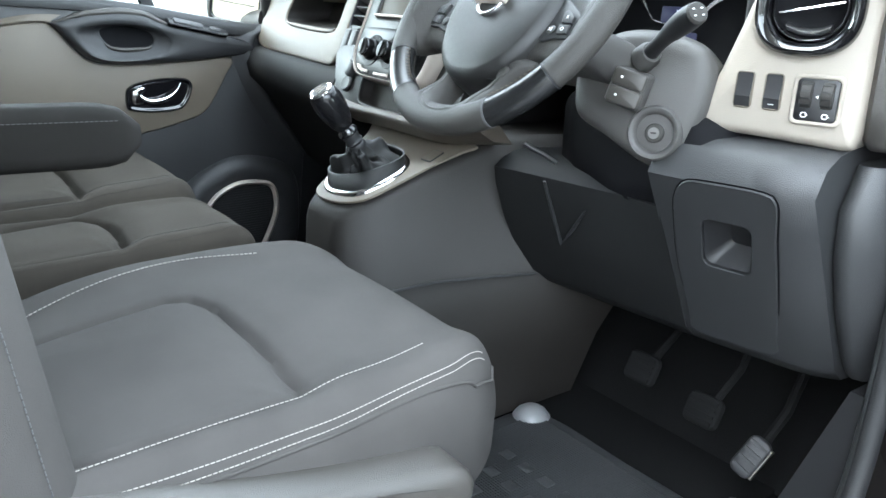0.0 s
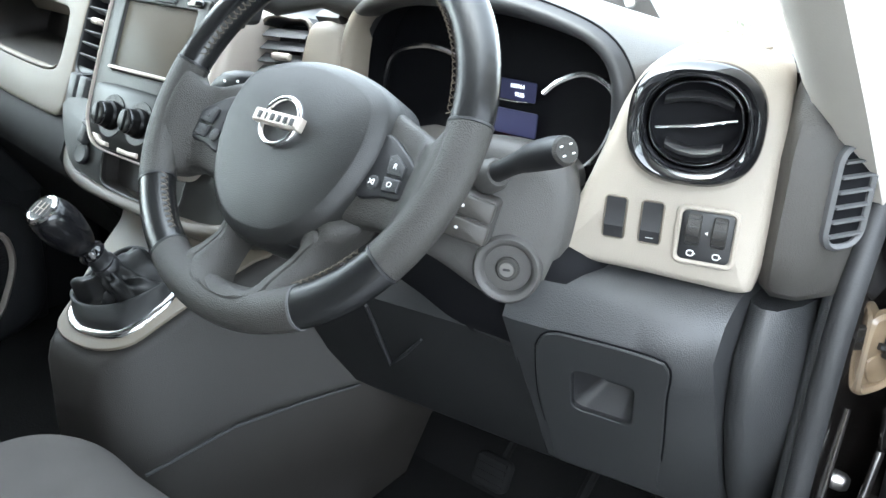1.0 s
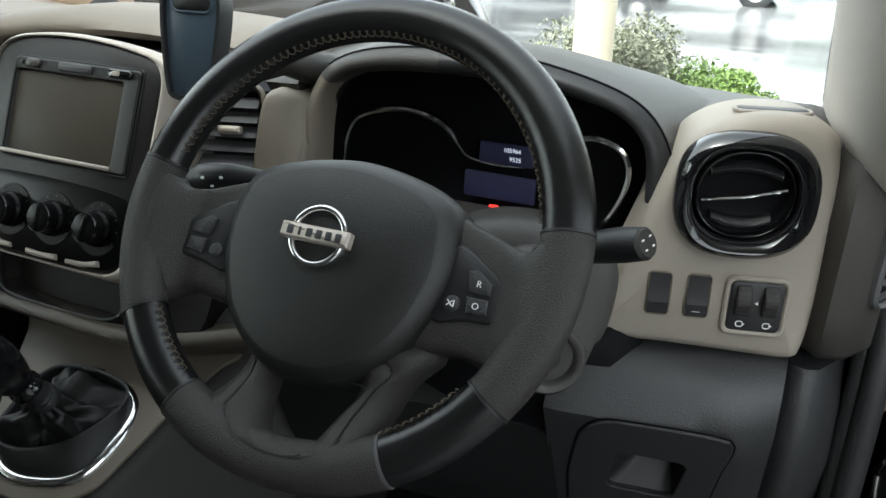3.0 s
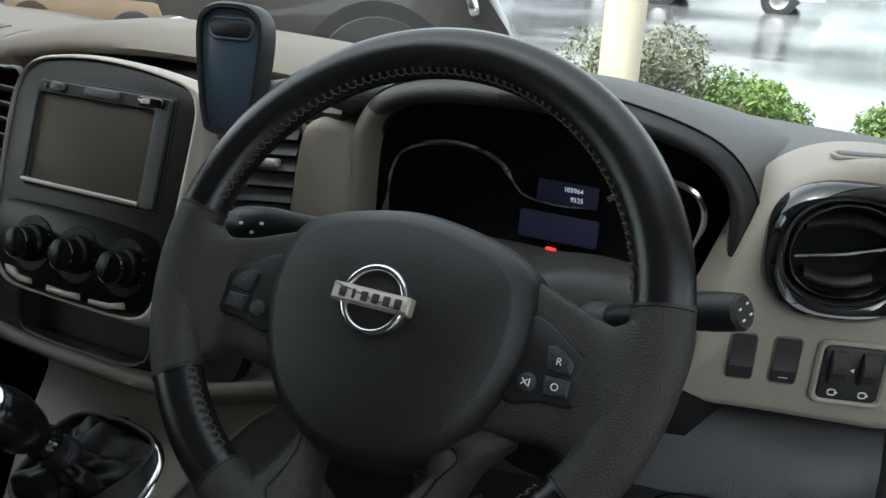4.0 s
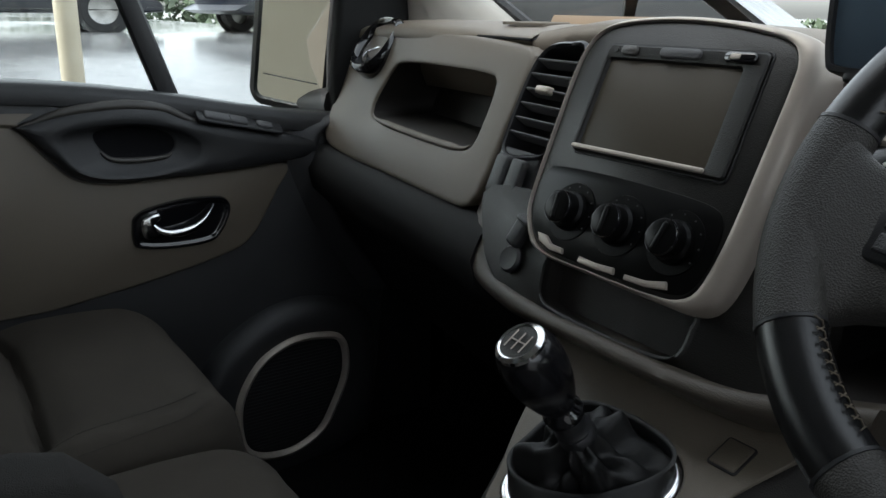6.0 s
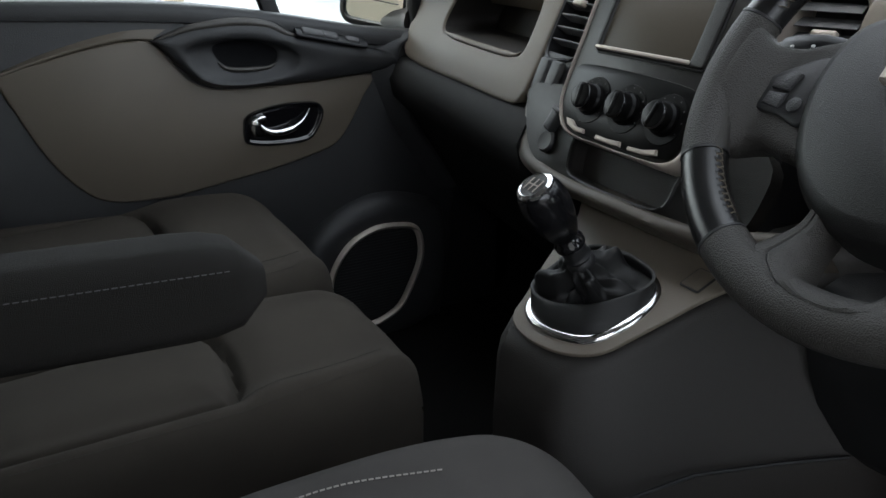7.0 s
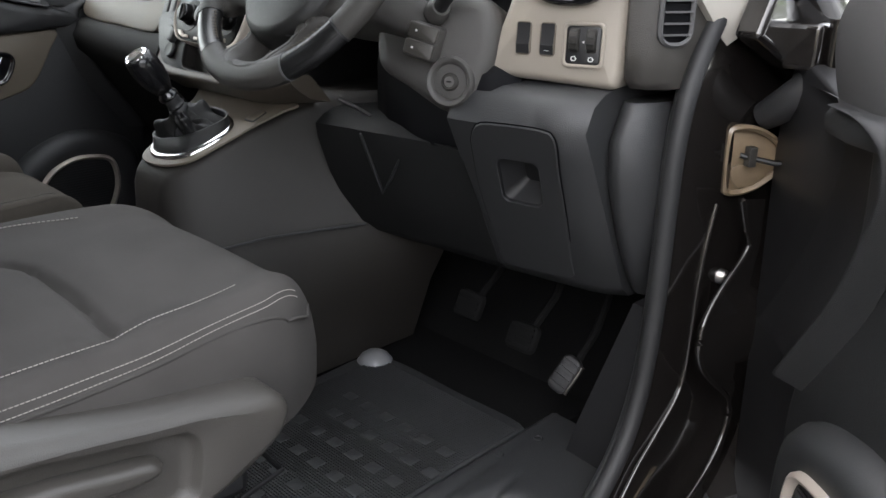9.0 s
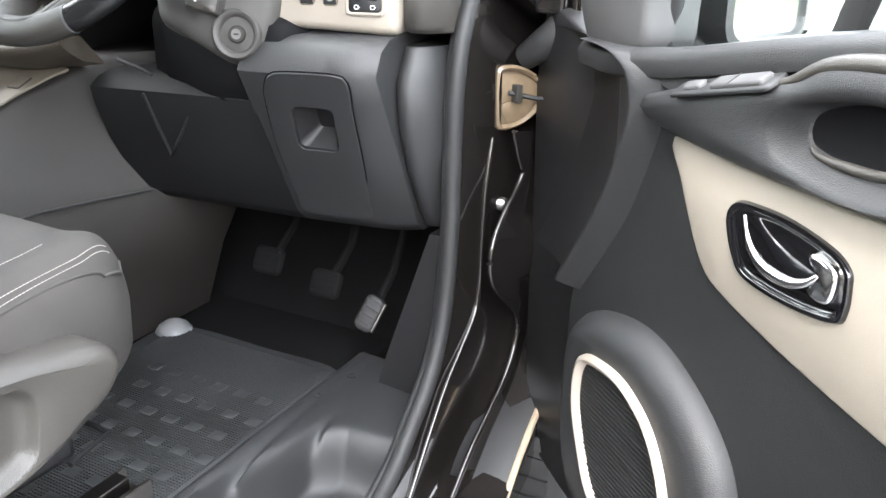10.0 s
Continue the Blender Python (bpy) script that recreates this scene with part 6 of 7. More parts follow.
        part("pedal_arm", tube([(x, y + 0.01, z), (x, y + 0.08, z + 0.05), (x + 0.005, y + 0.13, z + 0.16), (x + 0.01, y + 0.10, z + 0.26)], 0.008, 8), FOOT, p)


# ---------------------------------------------------------------- phone holder
def phone_holder():
    h = thing("phone_holder", "black phone cradle with blue-grey back on the dash", "phone holder")
    m = basis((0.202, 0.790, 1.392), (0.972, 0.10, 0), (0, 0.22, 0.97)) @ Matrix.Diagonal((0.86, 0.88, 0.9, 1))
    out = curve_through([(-0.039, 0.042), (-0.034, 0.060), (-0.020, 0.069), (0.0, 0.071), (0.020, 0.069), (0.034, 0.060), (0.039, 0.042), (0.036, 0.0), (0.029, -0.042), (0.019, -0.055), (-0.019, -0.055), (-0.029, -0.042), (-0.036, 0.0)], 72)
    bm = bmesh.new()
    loft(bm, [at(m, out, -0.012), at(m, out, 0.006), at(m, shrunk(out, 0.002), 0.010), at(m, shrunk(out, 0.006), 0.010), at(m, shrunk(out, 0.007), 0.004)], cap0=True)
    part("cradle", bm, BLACK, h, smooth=50)
    part("cradle_face", plate(m, shrunk(out, 0.0068), 0.001, 0.0004, base=0.0045), PHONE, h, "blue-grey pad")
    part("slot_rim", ring(m, rrect(0.052, 0.022, 0.010, 8, 0, 0.046), rrect(0.046, 0.016, 0.0075, 8, 0, 0.046), 0.003, 0.001, base=0.0045), PHONE, h)
    slot = rrect(0.046, 0.016, 0.0075, 8, 0, 0.046)
    part("top_slot", plate(m, slot, 0.002, 0.0006, base=0.005), BLACK, h)
    part("bottom_foot", plate(m, rrect(0.020, 0.012, 0.004, 5, 0, -0.056), 0.014, 0.003, base=-0.004), BLACK, h)
    part("stem", tube([m @ Vector((0.0, -0.01, -0.012)), m @ Vector((0.02, -0.02, -0.045)), (0.245, 0.87, 1.372), (0.262, 0.93, 1.35)], [0.016, 0.018, 0.016, 0.020], 14), GRIP, h)


# ---------------------------------------------------------------- doors
HINGE, SWING = (0.935, 1.20), 47.5


def door(side, name, label):
    """One front door with its lining, window and mirror; side is -1 (left, shut) or 1 (right, swung open)."""
    r = thing(name, label, "door", kind="structure")
    if side > 0:
        r.matrix_basis = pose(HINGE[0], HINGE[1], -0.048, 0, 0, SWING) @ pose(-HINGE[0], -HINGE[1], 0)

    def P(y, z, inset=0.0):
        """A point on the lining; inset is how far it stands into the cab."""
        return (side * (0.81 - inset), y, z)

    def lay(pts, inset):
        return [P(y, z, inset) for y, z in pts]

    back = 0.030 if side > 0 else 0.0

    def moved(pts):
        return [(y - back, z) for y, z in pts]

    def slab(pts, i0, i1, edge=0.004):
        return loft(bmesh.new(), [lay(pts, i0), lay(pts, i1 - edge), lay(shrunk(pts, edge * 0.4), i1 - edge * 0.3), lay(shrunk(pts, edge), i1)], cap0=True, cap1=True)

    # outer skin and waist
    skin = curve_through([(1.16, 1.22), (1.17, 0.9), (1.15, 0.55), (1.05, 0.46), (0.4, 0.44), (-0.2, 0.44), (-0.25, 0.6), (-0.25, 1.0), (-0.24, 1.28), (0.2, 1.265), (0.6, 1.225), (0.95, 1.185)], 80)
    part("door_skin", slab(skin, -0.12, -0.09, 0.01), PAINT, r, "black painted outer skin", smooth=40)
    part("door_frame", slab(shrunk(skin, 0.004), -0.088, -0.03, 0.006), BLACK, r, "black painted inner frame", smooth=40)
    # lining: upper roll, main card
    front = [(0.985, 1.185), (1.0, 1.0), (0.985, 0.80), (0.96, 0.60)] if side < 0 else [(0.900, 1.185), (0.892, 1.08), (0.915, 1.0), (0.955, 0.90), (0.975, 0.80), (0.96, 0.60)]
    card = curve_through([*front, (0.90, 0.50), (0.5, 0.48), (0.0, 0.48), (-0.20, 0.52), (-0.215, 0.9), (-0.21, 1.27), (0.1, 1.275), (0.4, 1.262), (0.62, 1.232), (0.80, 1.195), (0.90, 1.19)], 110)
    ln = part("lining", slab(card, -0.03, 0.0, 0.012), DARK, r, "charcoal grained door lining", smooth=50)
    # window sill roll
    bm, rows = bmesh.new(), []
    for y, z in curve_through([(-0.20, 1.292), (0.1, 1.287), (0.4, 1.272), (0.6, 1.246), (0.78, 1.212), (0.90, 1.198), (0.98, 1.20)], 24, False):
        rows.append([P(y, z - 0.035, -0.01), P(y, z - 0.03, 0.006), P(y, z - 0.012, 0.010), P(y, z, 0.002), P(y, z + 0.003, -0.02), P(y, z, -0.10), P(y, z - 0.03, -0.10)])
    loft(bm, rows, cap0=True, cap1=True)
    part("window_sill", bm, DARK, r, smooth=60)
    # beige insert, with a ledge folded back along its upper edge
    bg = moved(curve_through([(0.790, 1.121), (0.68, 1.117), (0.58, 1.114), (0.495, 1.115), (0.443, 1.128), (0.408, 1.163), (0.372, 1.208), (0.33, 1.212), (0.267, 1.204), (0.19, 1.186), (0.122, 1.165), (0.138, 1.103), (0.180, 1.010), (0.231, 0.947), (0.278, 0.926), (0.36, 0.922), (0.422, 0.928), (0.565, 0.950), (0.679, 0.976), (0.719, 0.998), (0.752, 1.045), (0.769, 1.075)], 120))
    # same insert on both doors; the passenger's colour has its shade put in
    tint, shade = (BEIGE, "beige door insert") if side > 0 else (DIM_BEIGE, "beige door insert, darkened for shade")
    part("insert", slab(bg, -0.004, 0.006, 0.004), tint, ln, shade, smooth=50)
    led = moved(curve_through([(0.120, 1.168), (0.19, 1.189), (0.267, 1.208), (0.33, 1.217), (0.375, 1.214)], 30, False))
    up = moved(curve_through([(0.116, 1.172), (0.19, 1.203), (0.267, 1.226), (0.34, 1.240), (0.420, 1.240)], 30, False))
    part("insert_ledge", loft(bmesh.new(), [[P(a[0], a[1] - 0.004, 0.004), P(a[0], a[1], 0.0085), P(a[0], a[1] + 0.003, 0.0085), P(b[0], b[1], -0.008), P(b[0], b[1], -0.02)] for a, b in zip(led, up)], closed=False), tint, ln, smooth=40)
    # pull panel: a raised dark field with a deep scoop and a pocket in it
    pl = moved(curve_through([(0.372, 1.213), (0.429, 1.228), (0.475, 1.235), (0.527, 1.238), (0.58, 1.230), (0.62, 1.211), (0.72, 1.189), (0.795, 1.173), (0.845, 1.155), (0.835, 1.135), (0.782, 1.126), (0.68, 1.119), (0.578, 1.117), (0.497, 1.119), (0.447, 1.131), (0.412, 1.164), (0.380, 1.204)], 900))
    sc = moved(curve_through([(0.425, 1.186), (0.446, 1.203), (0.525, 1.209), (0.600, 1.195), (0.635, 1.168), (0.612, 1.138), (0.517, 1.128), (0.453, 1.144)], 900))
    pk = moved(curve_through([(0.480, 1.198), (0.542, 1.203), (0.592, 1.186), (0.592, 1.158), (0.540, 1.150), (0.504, 1.154), (0.480, 1.175)], 900))

    def spun(pts, cy=0.535, cz=1.176, n=120):
        return [min(pts, key=lambda p: abs(math.remainder(math.atan2(p[1] - cz, p[0] + back - cy) - 2 * math.pi * k / n, 2 * math.pi))) for k in range(n)]
    pl, sc, pk = spun(pl), spun(sc), spun(pk)
    lip = [(0.4 * a[0] + 0.6 * b[0], 0.4 * a[1] + 0.6 * b[1]) for a, b in zip(pl, sc)]
    half = [(0.5 * a[0] + 0.5 * b[0], 0.5 * a[1] + 0.5 * b[1]) for a, b in zip(sc, pk)]
    part("pull_panel", loft(bmesh.new(), [lay(pl, -0.005), lay(pl, 0.010), lay(shrunk(pl, 0.002), 0.016), lay(shrunk(pl, 0.006), 0.020), lay(lip, 0.024), lay(shrunk(sc, -0.002), 0.0235), lay(shrunk(sc, 0.002), 0.020), lay(half, 0.010), lay(shrunk(pk, -0.003), 0.006), lay(pk, 0.004), lay(shrunk(pk, 0.0015), 0.0020)]), DARK, ln, "charcoal pull handle panel with a scoop", smooth=60)
    # shallow floor in deep black, giving the shade of a deep pocket
    part("finger_pocket", loft(bmesh.new(), [lay(shrunk(pk, 0.0008), 0.0028), lay(shrunk(pk, 0.004), 0.0012)], cap1=True), VOID, ln, smooth=50)
    gl = moved(curve_through([(0.484, 1.166), (0.496, 1.155), (0.518, 1.150), (0.552, 1.149), (0.582, 1.151), (0.591, 1.157)], 30, False))
    # lip in a lighter grey than the panel, as if catching the light
    part("pocket_lip", tube([P(y, z, 0.0065) for y, z in gl], [0.0015 + 0.0035 * math.sin(math.pi * k / 29) ** 0.6 for k in range(30)], 10, up=(1, 0, 0)), TRIM, ln, "finger pocket lip, lighter grey where it catches light")
    lp = moved(curve_through([(0.374, 1.211), (0.429, 1.228), (0.475, 1.234), (0.527, 1.236), (0.58, 1.228), (0.62, 1.209), (0.66, 1.198)], 50, False))
    # lighter grey than the panel, to draw the highlight along the roll
    part("pull_top", tube([P(y, z, 0.013) for y, z in lp], [0.0015 + 0.0075 * math.sin(math.pi * k / 49) ** 0.7 for k in range(50)], 12, up=(1, 0, 0)), TRIM, ln, "lighter rolled top of the pull handle", smooth=70)
    # rounded front edge of the lining
    rg = curve_through([(0.960, 1.203), (0.900, 1.198), (0.852, 1.178), (0.838, 1.150), (0.836, 1.122), (0.850, 1.08), (0.883, 1.004), (0.931, 0.932), (0.985, 0.857)], 40, False)
    bm = loft(bmesh.new(), [[P(y + a, z, b) for a, b in ((-0.050, -0.003), (-0.030, 0.006), (-0.012, 0.014), (-0.004, 0.017), (0.003, 0.017), (0.008, 0.014), (0.011, 0.009))] for y, z in rg], closed=False)
    part("front_flange", bm, DARK, ln, smooth=80)
    bm = loft(bmesh.new(), [[P(y + a, z, b) for a, b in ((0.011, 0.009), (0.016, -0.002), (0.05, -0.018), (0.11, -0.028), (0.16, -0.029))] for y, z in rg], closed=False)
    part("front_edge", bm, BLACK, ln, smooth=80)
    # window switches on a sloping pad in front of the pull handle
    pm = basis(P(0.704 - back, 1.1985, 0.016) if side < 0 else P(0.704 - back, 1.190, 0.016), (0, 1, -0.22), (-side, 0, -0.55))
    if pm.to_3x3().col[2].z < 0:
        pm = pm @ pose(0, 0, 0, 180)
    sp = part("switch_pad", plate(pm, rrect(0.150, 0.030, 0.008), 0.004, 0.002), DARK, ln)
    part("window_switch", plate(pm, rrect(0.074, 0.020, 0.005, 6, -0.026, 0), 0.009, 0.003), SKIN, sp)
    part("mirror_switch", plate(pm, rrect(0.030, 0.016, 0.007, 6, 0.042, 0), 0.008, 0.003), SKIN, sp)
    part("switch_split", plate(pm, rrect(0.002, 0.020, 0.0008, 3, -0.020, 0), 0.0006, 0.0002, base=0.009), BLACK, sp)
    # release handle: bezel and chrome lever
    lift = 0.008 if side > 0 else 0.0
    bz = [(y, z + lift) for y, z in moved(curve_through([(0.519, 1.045), (0.523, 1.058), (0.544, 1.070), (0.595, 1.079), (0.640, 1.0795), (0.672, 1.0745), (0.683, 1.054), (0.668, 1.019), (0.644, 1.000), (0.581, 0.997), (0.528, 1.005), (0.518, 1.020)], 80))]
    bi = shrunk(bz, 0.008)
    hb = part("handle_bezel", loft(bmesh.new(), [lay(bz, 0.0), lay(bz, 0.007), lay(shrunk(bz, 0.002), 0.0105), lay(shrunk(bz, 0.005), 0.0110), lay(bi, 0.0092), lay(shrunk(bi, 0.002), 0.0076), lay(shrunk(bi, 0.005), 0.0070)], cap1=True), GLOSS, ln, "gloss black handle bezel", smooth=50)
    hp = [(y, z + lift) for y, z in moved(curve_through([(0.652, 1.066), (0.644, 1.054), (0.630, 1.040), (0.608, 1.029), (0.580, 1.026), (0.562, 1.032), (0.552, 1.042)], 34, False))]
    part("release_lever", tube([P(y, z, 0.013 + 0.007 * math.sin(math.pi * k / 33)) for k, (y, z) in enumerate(hp)], [0.0024 + 0.0042 * math.sin(math.pi * min(1.0, max(0.0, (k - 4) / 29))) ** 0.9 for k in range(34)], 14, flat=0.7, up=(1, 0, 0)), CHROME, hb, "chrome release lever", smooth=70)
    part("lever_root", slab([(y, z + lift) for y, z in moved(curve_through([(0.534, 1.052), (0.560, 1.061), (0.566, 1.052), (0.556, 1.042), (0.562, 1.024), (0.548, 1.018), (0.534, 1.024)], 40))], 0.005, 0.014, 0.004), CHROME, hb, smooth=50)
    # speaker
    so = curve_through([(0.675, 0.60), (0.662, 0.69), (0.700, 0.765), (0.76, 0.800), (0.82, 0.803), (0.872, 0.785), (0.882, 0.72), (0.855, 0.65), (0.82, 0.60), (0.75, 0.575)], 72)
    big = curve_through([(0.60, 0.56), (0.59, 0.68), (0.63, 0.79), (0.73, 0.855), (0.83, 0.866), (0.94, 0.82), (0.96, 0.70), (0.93, 0.57), (0.80, 0.52), (0.68, 0.515)], 72)
    if side > 0:
        so, big = [(y - 0.015, z + 0.012) for y, z in so], [(y - 0.03, z + 0.01) for y, z in big]
    sb = part("speaker_housing", loft(bmesh.new(), [lay(big, -0.01), lay(big, 0.010), lay(shrunk(big, 0.012), 0.030), lay(shrunk(big, 0.03), 0.038), lay(so, 0.036), lay(shrunk(so, 0.01), 0.030)], cap1=True), DARK, ln, "charcoal speaker housing", smooth=60)
    part("speaker_ring", loft(bmesh.new(), [lay(shrunk(so, -0.004), 0.034), lay(shrunk(so, -0.003), 0.043), lay(shrunk(so, 0.003), 0.046), lay(shrunk(so, 0.009), 0.042), lay(shrunk(so, 0.010), 0.034)]), SILVER, sb, "silver speaker ring", smooth=60)
    gr = shrunk(so, 0.010)
    bm = loft(bmesh.new(), [lay(gr, 0.032), lay(gr, 0.036)], cap1=True)
    part("speaker_grille", bm, BLACK, sb)
    bm = bmesh.new()
    zs = np.linspace(0.60, 0.79, 30)
    for z in zs:
        ys = [y for (y, zz), (y2, z2) in zip(gr, gr[1:] + gr[:1]) if (zz - z) * (z2 - z) <= 0]
        if len(ys) >= 2:
            box(bm, (min(side * 0.7735, side * 0.7715), min(ys) + 0.006, z - 0.0012), (max(side * 0.7735, side * 0.7715), max(ys) - 0.006, z + 0.0012))
    tagged(part("grille_ribs", bm, RUBBER, sb, smooth=0), kind="stuff")
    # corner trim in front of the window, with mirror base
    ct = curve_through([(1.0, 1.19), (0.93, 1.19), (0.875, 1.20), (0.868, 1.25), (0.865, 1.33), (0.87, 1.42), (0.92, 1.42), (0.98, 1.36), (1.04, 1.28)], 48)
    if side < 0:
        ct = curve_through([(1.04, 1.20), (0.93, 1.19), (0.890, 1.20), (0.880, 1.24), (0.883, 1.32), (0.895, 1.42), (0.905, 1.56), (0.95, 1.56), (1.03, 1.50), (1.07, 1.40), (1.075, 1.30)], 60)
    # same trim on both doors: lit grey for the driver, shaded near-black for the passenger
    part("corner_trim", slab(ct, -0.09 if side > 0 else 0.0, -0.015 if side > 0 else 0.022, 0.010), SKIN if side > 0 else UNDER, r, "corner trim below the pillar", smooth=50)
    # glass and window frame
    gl = curve_through([(-0.19, 1.27), (0.2, 1.26), (0.6, 1.225), (0.88, 1.19), (0.86, 1.32), (0.75, 1.50) if side > 0 else (0.90, 1.45), (0.56, 1.72), (0.42, 1.82), (-0.19, 1.84)], 70)
    g = part("pane", loft(bmesh.new(), [lay(gl, -0.055), lay(gl, -0.059)], cap0=True, cap1=True), GLASS, r, smooth=0)
    g.visible_shadow = False
    fore = ((0.89, 1.19), (0.87, 1.32), (0.76, 1.50)) if side > 0 else ((0.915, 1.19), (0.920, 1.32), (0.932, 1.43), (0.76, 1.58))
    bm = tube([P(y, z, -0.057) for y, z in (*fore, (0.57, 1.735), (0.43, 1.845), (-0.20, 1.865), (-0.22, 1.28))], 0.016, 10, up=(1, 0, 0))
    part("window_frame", bm, BLACK, r)
    bm = tube([P(0.612, 1.235, -0.06), P(0.55, 1.42, -0.06), P(0.46, 1.66, -0.06), P(0.40, 1.83, -0.06)], 0.018, 8, flat=0.6, up=(1, 0, 0))
    part("window_bar", bm, BLACK, r, "black quarter-light bar")
    # mirror
    my, mz, mx = (0.890, 1.311, 0.99) if side < 0 else (0.895, 1.335, 1.02)
    m = basis((side * mx, my, mz), (0.86, 0.30, 0) if side > 0 else (0.86, 0.50, -0.12), (0, 0.04, 1))
    if m.to_3x3().col[2].y > 0:
        m = m @ pose(0, 0, 0, 0, 180)
    mo = rrect(0.190, 0.250, 0.036, 8) if side < 0 else rrect(0.20, 0.285, 0.040, 8)
    hs = part("mirror_housing", loft(bmesh.new(), [at(m, [(x * 0.6, y * 0.7) for x, y in mo], -0.09), at(m, [(x * 0.93, y * 0.95) for x, y in mo], -0.055), at(m, mo, -0.015), at(m, shrunk(mo, 0.002), 0.004), at(m, shrunk(mo, 0.014), 0.007), at(m, shrunk(mo, 0.019), 0.0)], cap0=True), BLACK, r, "black door mirror housing", smooth=60)
    mi = shrunk(mo, 0.0185)
    part("mirror_glass", loft(bmesh.new(), [at(m, mi, -0.004), at(m, mi, 0.001)], cap1=True), MIRROR, hs, "clear mirror glass", smooth=0)
    part("mirror_split", tube([m @ Vector((-0.064, -0.062, 0.0018)), m @ Vector((0.064, -0.062, 0.0018))], 0.0012, 5), BLACK, hs)
    a = Vector((side * 0.86, 0.93, 1.21))
    part("mirror_arm", tube([a, a + Vector((side * 0.05, -0.0, -0.005)), m @ Vector((0, -0.12, -0.04))], [0.04, 0.035, 0.03], 12), BLACK, r)
    return r


# ---------------------------------------------------------------- right door aperture
def jamb():
    j = thing("trim_door_aperture", "black painted door pillar with rubber seal and check strap", "door pillar", kind="structure")
    line = [(1.10, 1.36), (1.02, 1.256), (0.955, 1.16), (0.932, 1.08), (0.926, 0.98), (0.922, 0.86), (0.905, 0.74), (0.865, 0.65), (0.80, 0.585), (0.73, 0.53), (0.62, 0.495), (0.40, 0.480), (-0.2, 0.478)]
    c = curve_through(line, 70, False)
    # painted pillar face, from the seal outwards to the wing
    bm, rows = bmesh.new(), []
    for y, z in c:
        rows.append([(0.830, y + 0.014, z), (0.840, y + 0.006, z), (0.846, y + 0.025, z - 0.008), (0.850, y + 0.055, z - 0.02), (0.853, y + 0.10, z - 0.04), (0.856, y + 0.145, z - 0.055), (0.862, y + 0.195, z - 0.06), (0.888, y + 0.24, z - 0.07), (0.925, y + 0.27, z - 0.075), (0.948, y + 0.29, z - 0.08), (0.948, y + 0.33, z - 0.12), (0.82, y + 0.30, z - 0.12)])
    loft(bm, rows, cap0=True, cap1=True)
    part("pillar_panel", bm, PAINT, j, smooth=40)
    part("rubber_seal", tube([(0.841, y - 0.002, z + 0.004) for y, z in c], 0.0125, 12, up=(1, 0, 0)), RUBBER, j, "ribbed black rubber door seal")
    part("inner_seal_lip", tube([(0.8285, y + 0.010, z + 0.006) for y, z in c], 0.0105, 10, up=(1, 0, 0)), DARK, j)
    # weld seam lines picked out on the paint
    w1 = curve_through([(0.853, 1.034, 0.985), (0.853, 1.012, 0.90), (0.853, 1.006, 0.80), (0.853, 0.993, 0.712), (0.853, 0.94, 0.66), (0.853, 0.891, 0.622), (0.853, 0.836, 0.562), (0.853, 0.775, 0.486)], 60, False)
    part("weld_seam", tube(w1, 0.0045, 8), PAINT, j, smooth=60)
    w2 = curve_through([(0.89, 1.03, 1.0), (0.89, 1.05, 0.962), (0.89, 1.072, 0.921), (0.89, 1.005, 0.876), (0.89, 0.965, 0.838), (0.89, 0.962, 0.79), (0.89, 0.995, 0.745), (0.89, 1.075, 0.675), (0.89, 1.08, 0.62), (0.89, 1.04, 0.57), (0.89, 0.966, 0.53), (0.89, 0.903, 0.498), (0.89, 0.84, 0.452)], 90, False)
    bm = loft(bmesh.new(), [[(0.89, y, z), (0.893, y + 0.03, z - 0.005), (0.888, y + 0.10, z - 0.02), (0.925, y + 0.18, z - 0.03), (0.945, y + 0.26, z - 0.04)] for _, y, z in w2], closed=False)
    part("flange_panel", bm, PAINT, j, smooth=50)
    e3 = curve_through([(0.942, 1.20, 0.60), (0.942, 1.136, 0.544), (0.942, 1.023, 0.479), (0.942, 0.934, 0.409), (0.942, 0.88, 0.34)], 40, False)
    bm = loft(bmesh.new(), [[(0.86, y - 0.10, z), (0.90, y - 0.03, z), (0.938, y - 0.004, z), (0.945, y, z), (0.938, y + 0.006, z), (0.87, y + 0.02, z)] for _, y, z in e3], cap0=True, cap1=True)
    part("arch_flange", bm, BLACK, j, smooth=50)
    part("arch_lip", tube([(0.944, y, z) for _, y, z in e3], 0.006, 8), material("tan_edge", (0.36, 0.29, 0.21), 0.5, mottle=0.15, patch=30), j, "tan edge of the wheel arch")
    part("flange_edge", tube(w2, 0.005, 8), PAINT, j, smooth=60)
    bm = lathe(basis((0.858, 1.066, 0.870), (0, 1, 0), (0, 0, 1)), [(0.012, -0.01), (0.011, 0.006), (0.007, 0.012), (0, 0.013)], 20)
    part("pillar_bolt", bm, METAL, j, "bright bolt head", smooth=50)
    # check strap: brass-coloured boot and arm
    m = basis((0.872, 1.085, 1.045), (0.5, 0.86, 0), (0, 0, 1))
    oo = curve_through([(-0.046, 0.038), (-0.036, 0.047), (-0.005, 0.046), (0.030, 0.030), (0.056, 0.002), (0.046, -0.020), (0.012, -0.044), (-0.022, -0.052), (-0.043, -0.044), (-0.048, 0.0)], 48)
    BRASS = material("stained_primer", (0.15, 0.11, 0.07), 0.4, mottle=0.3, patch=20, coat=0.4)
    part("strap_boot", ring(m, oo, shrunk(oo, 0.008), 0.012, 0.004, base=-0.004), BRASS, j, "stained tan check strap surround")
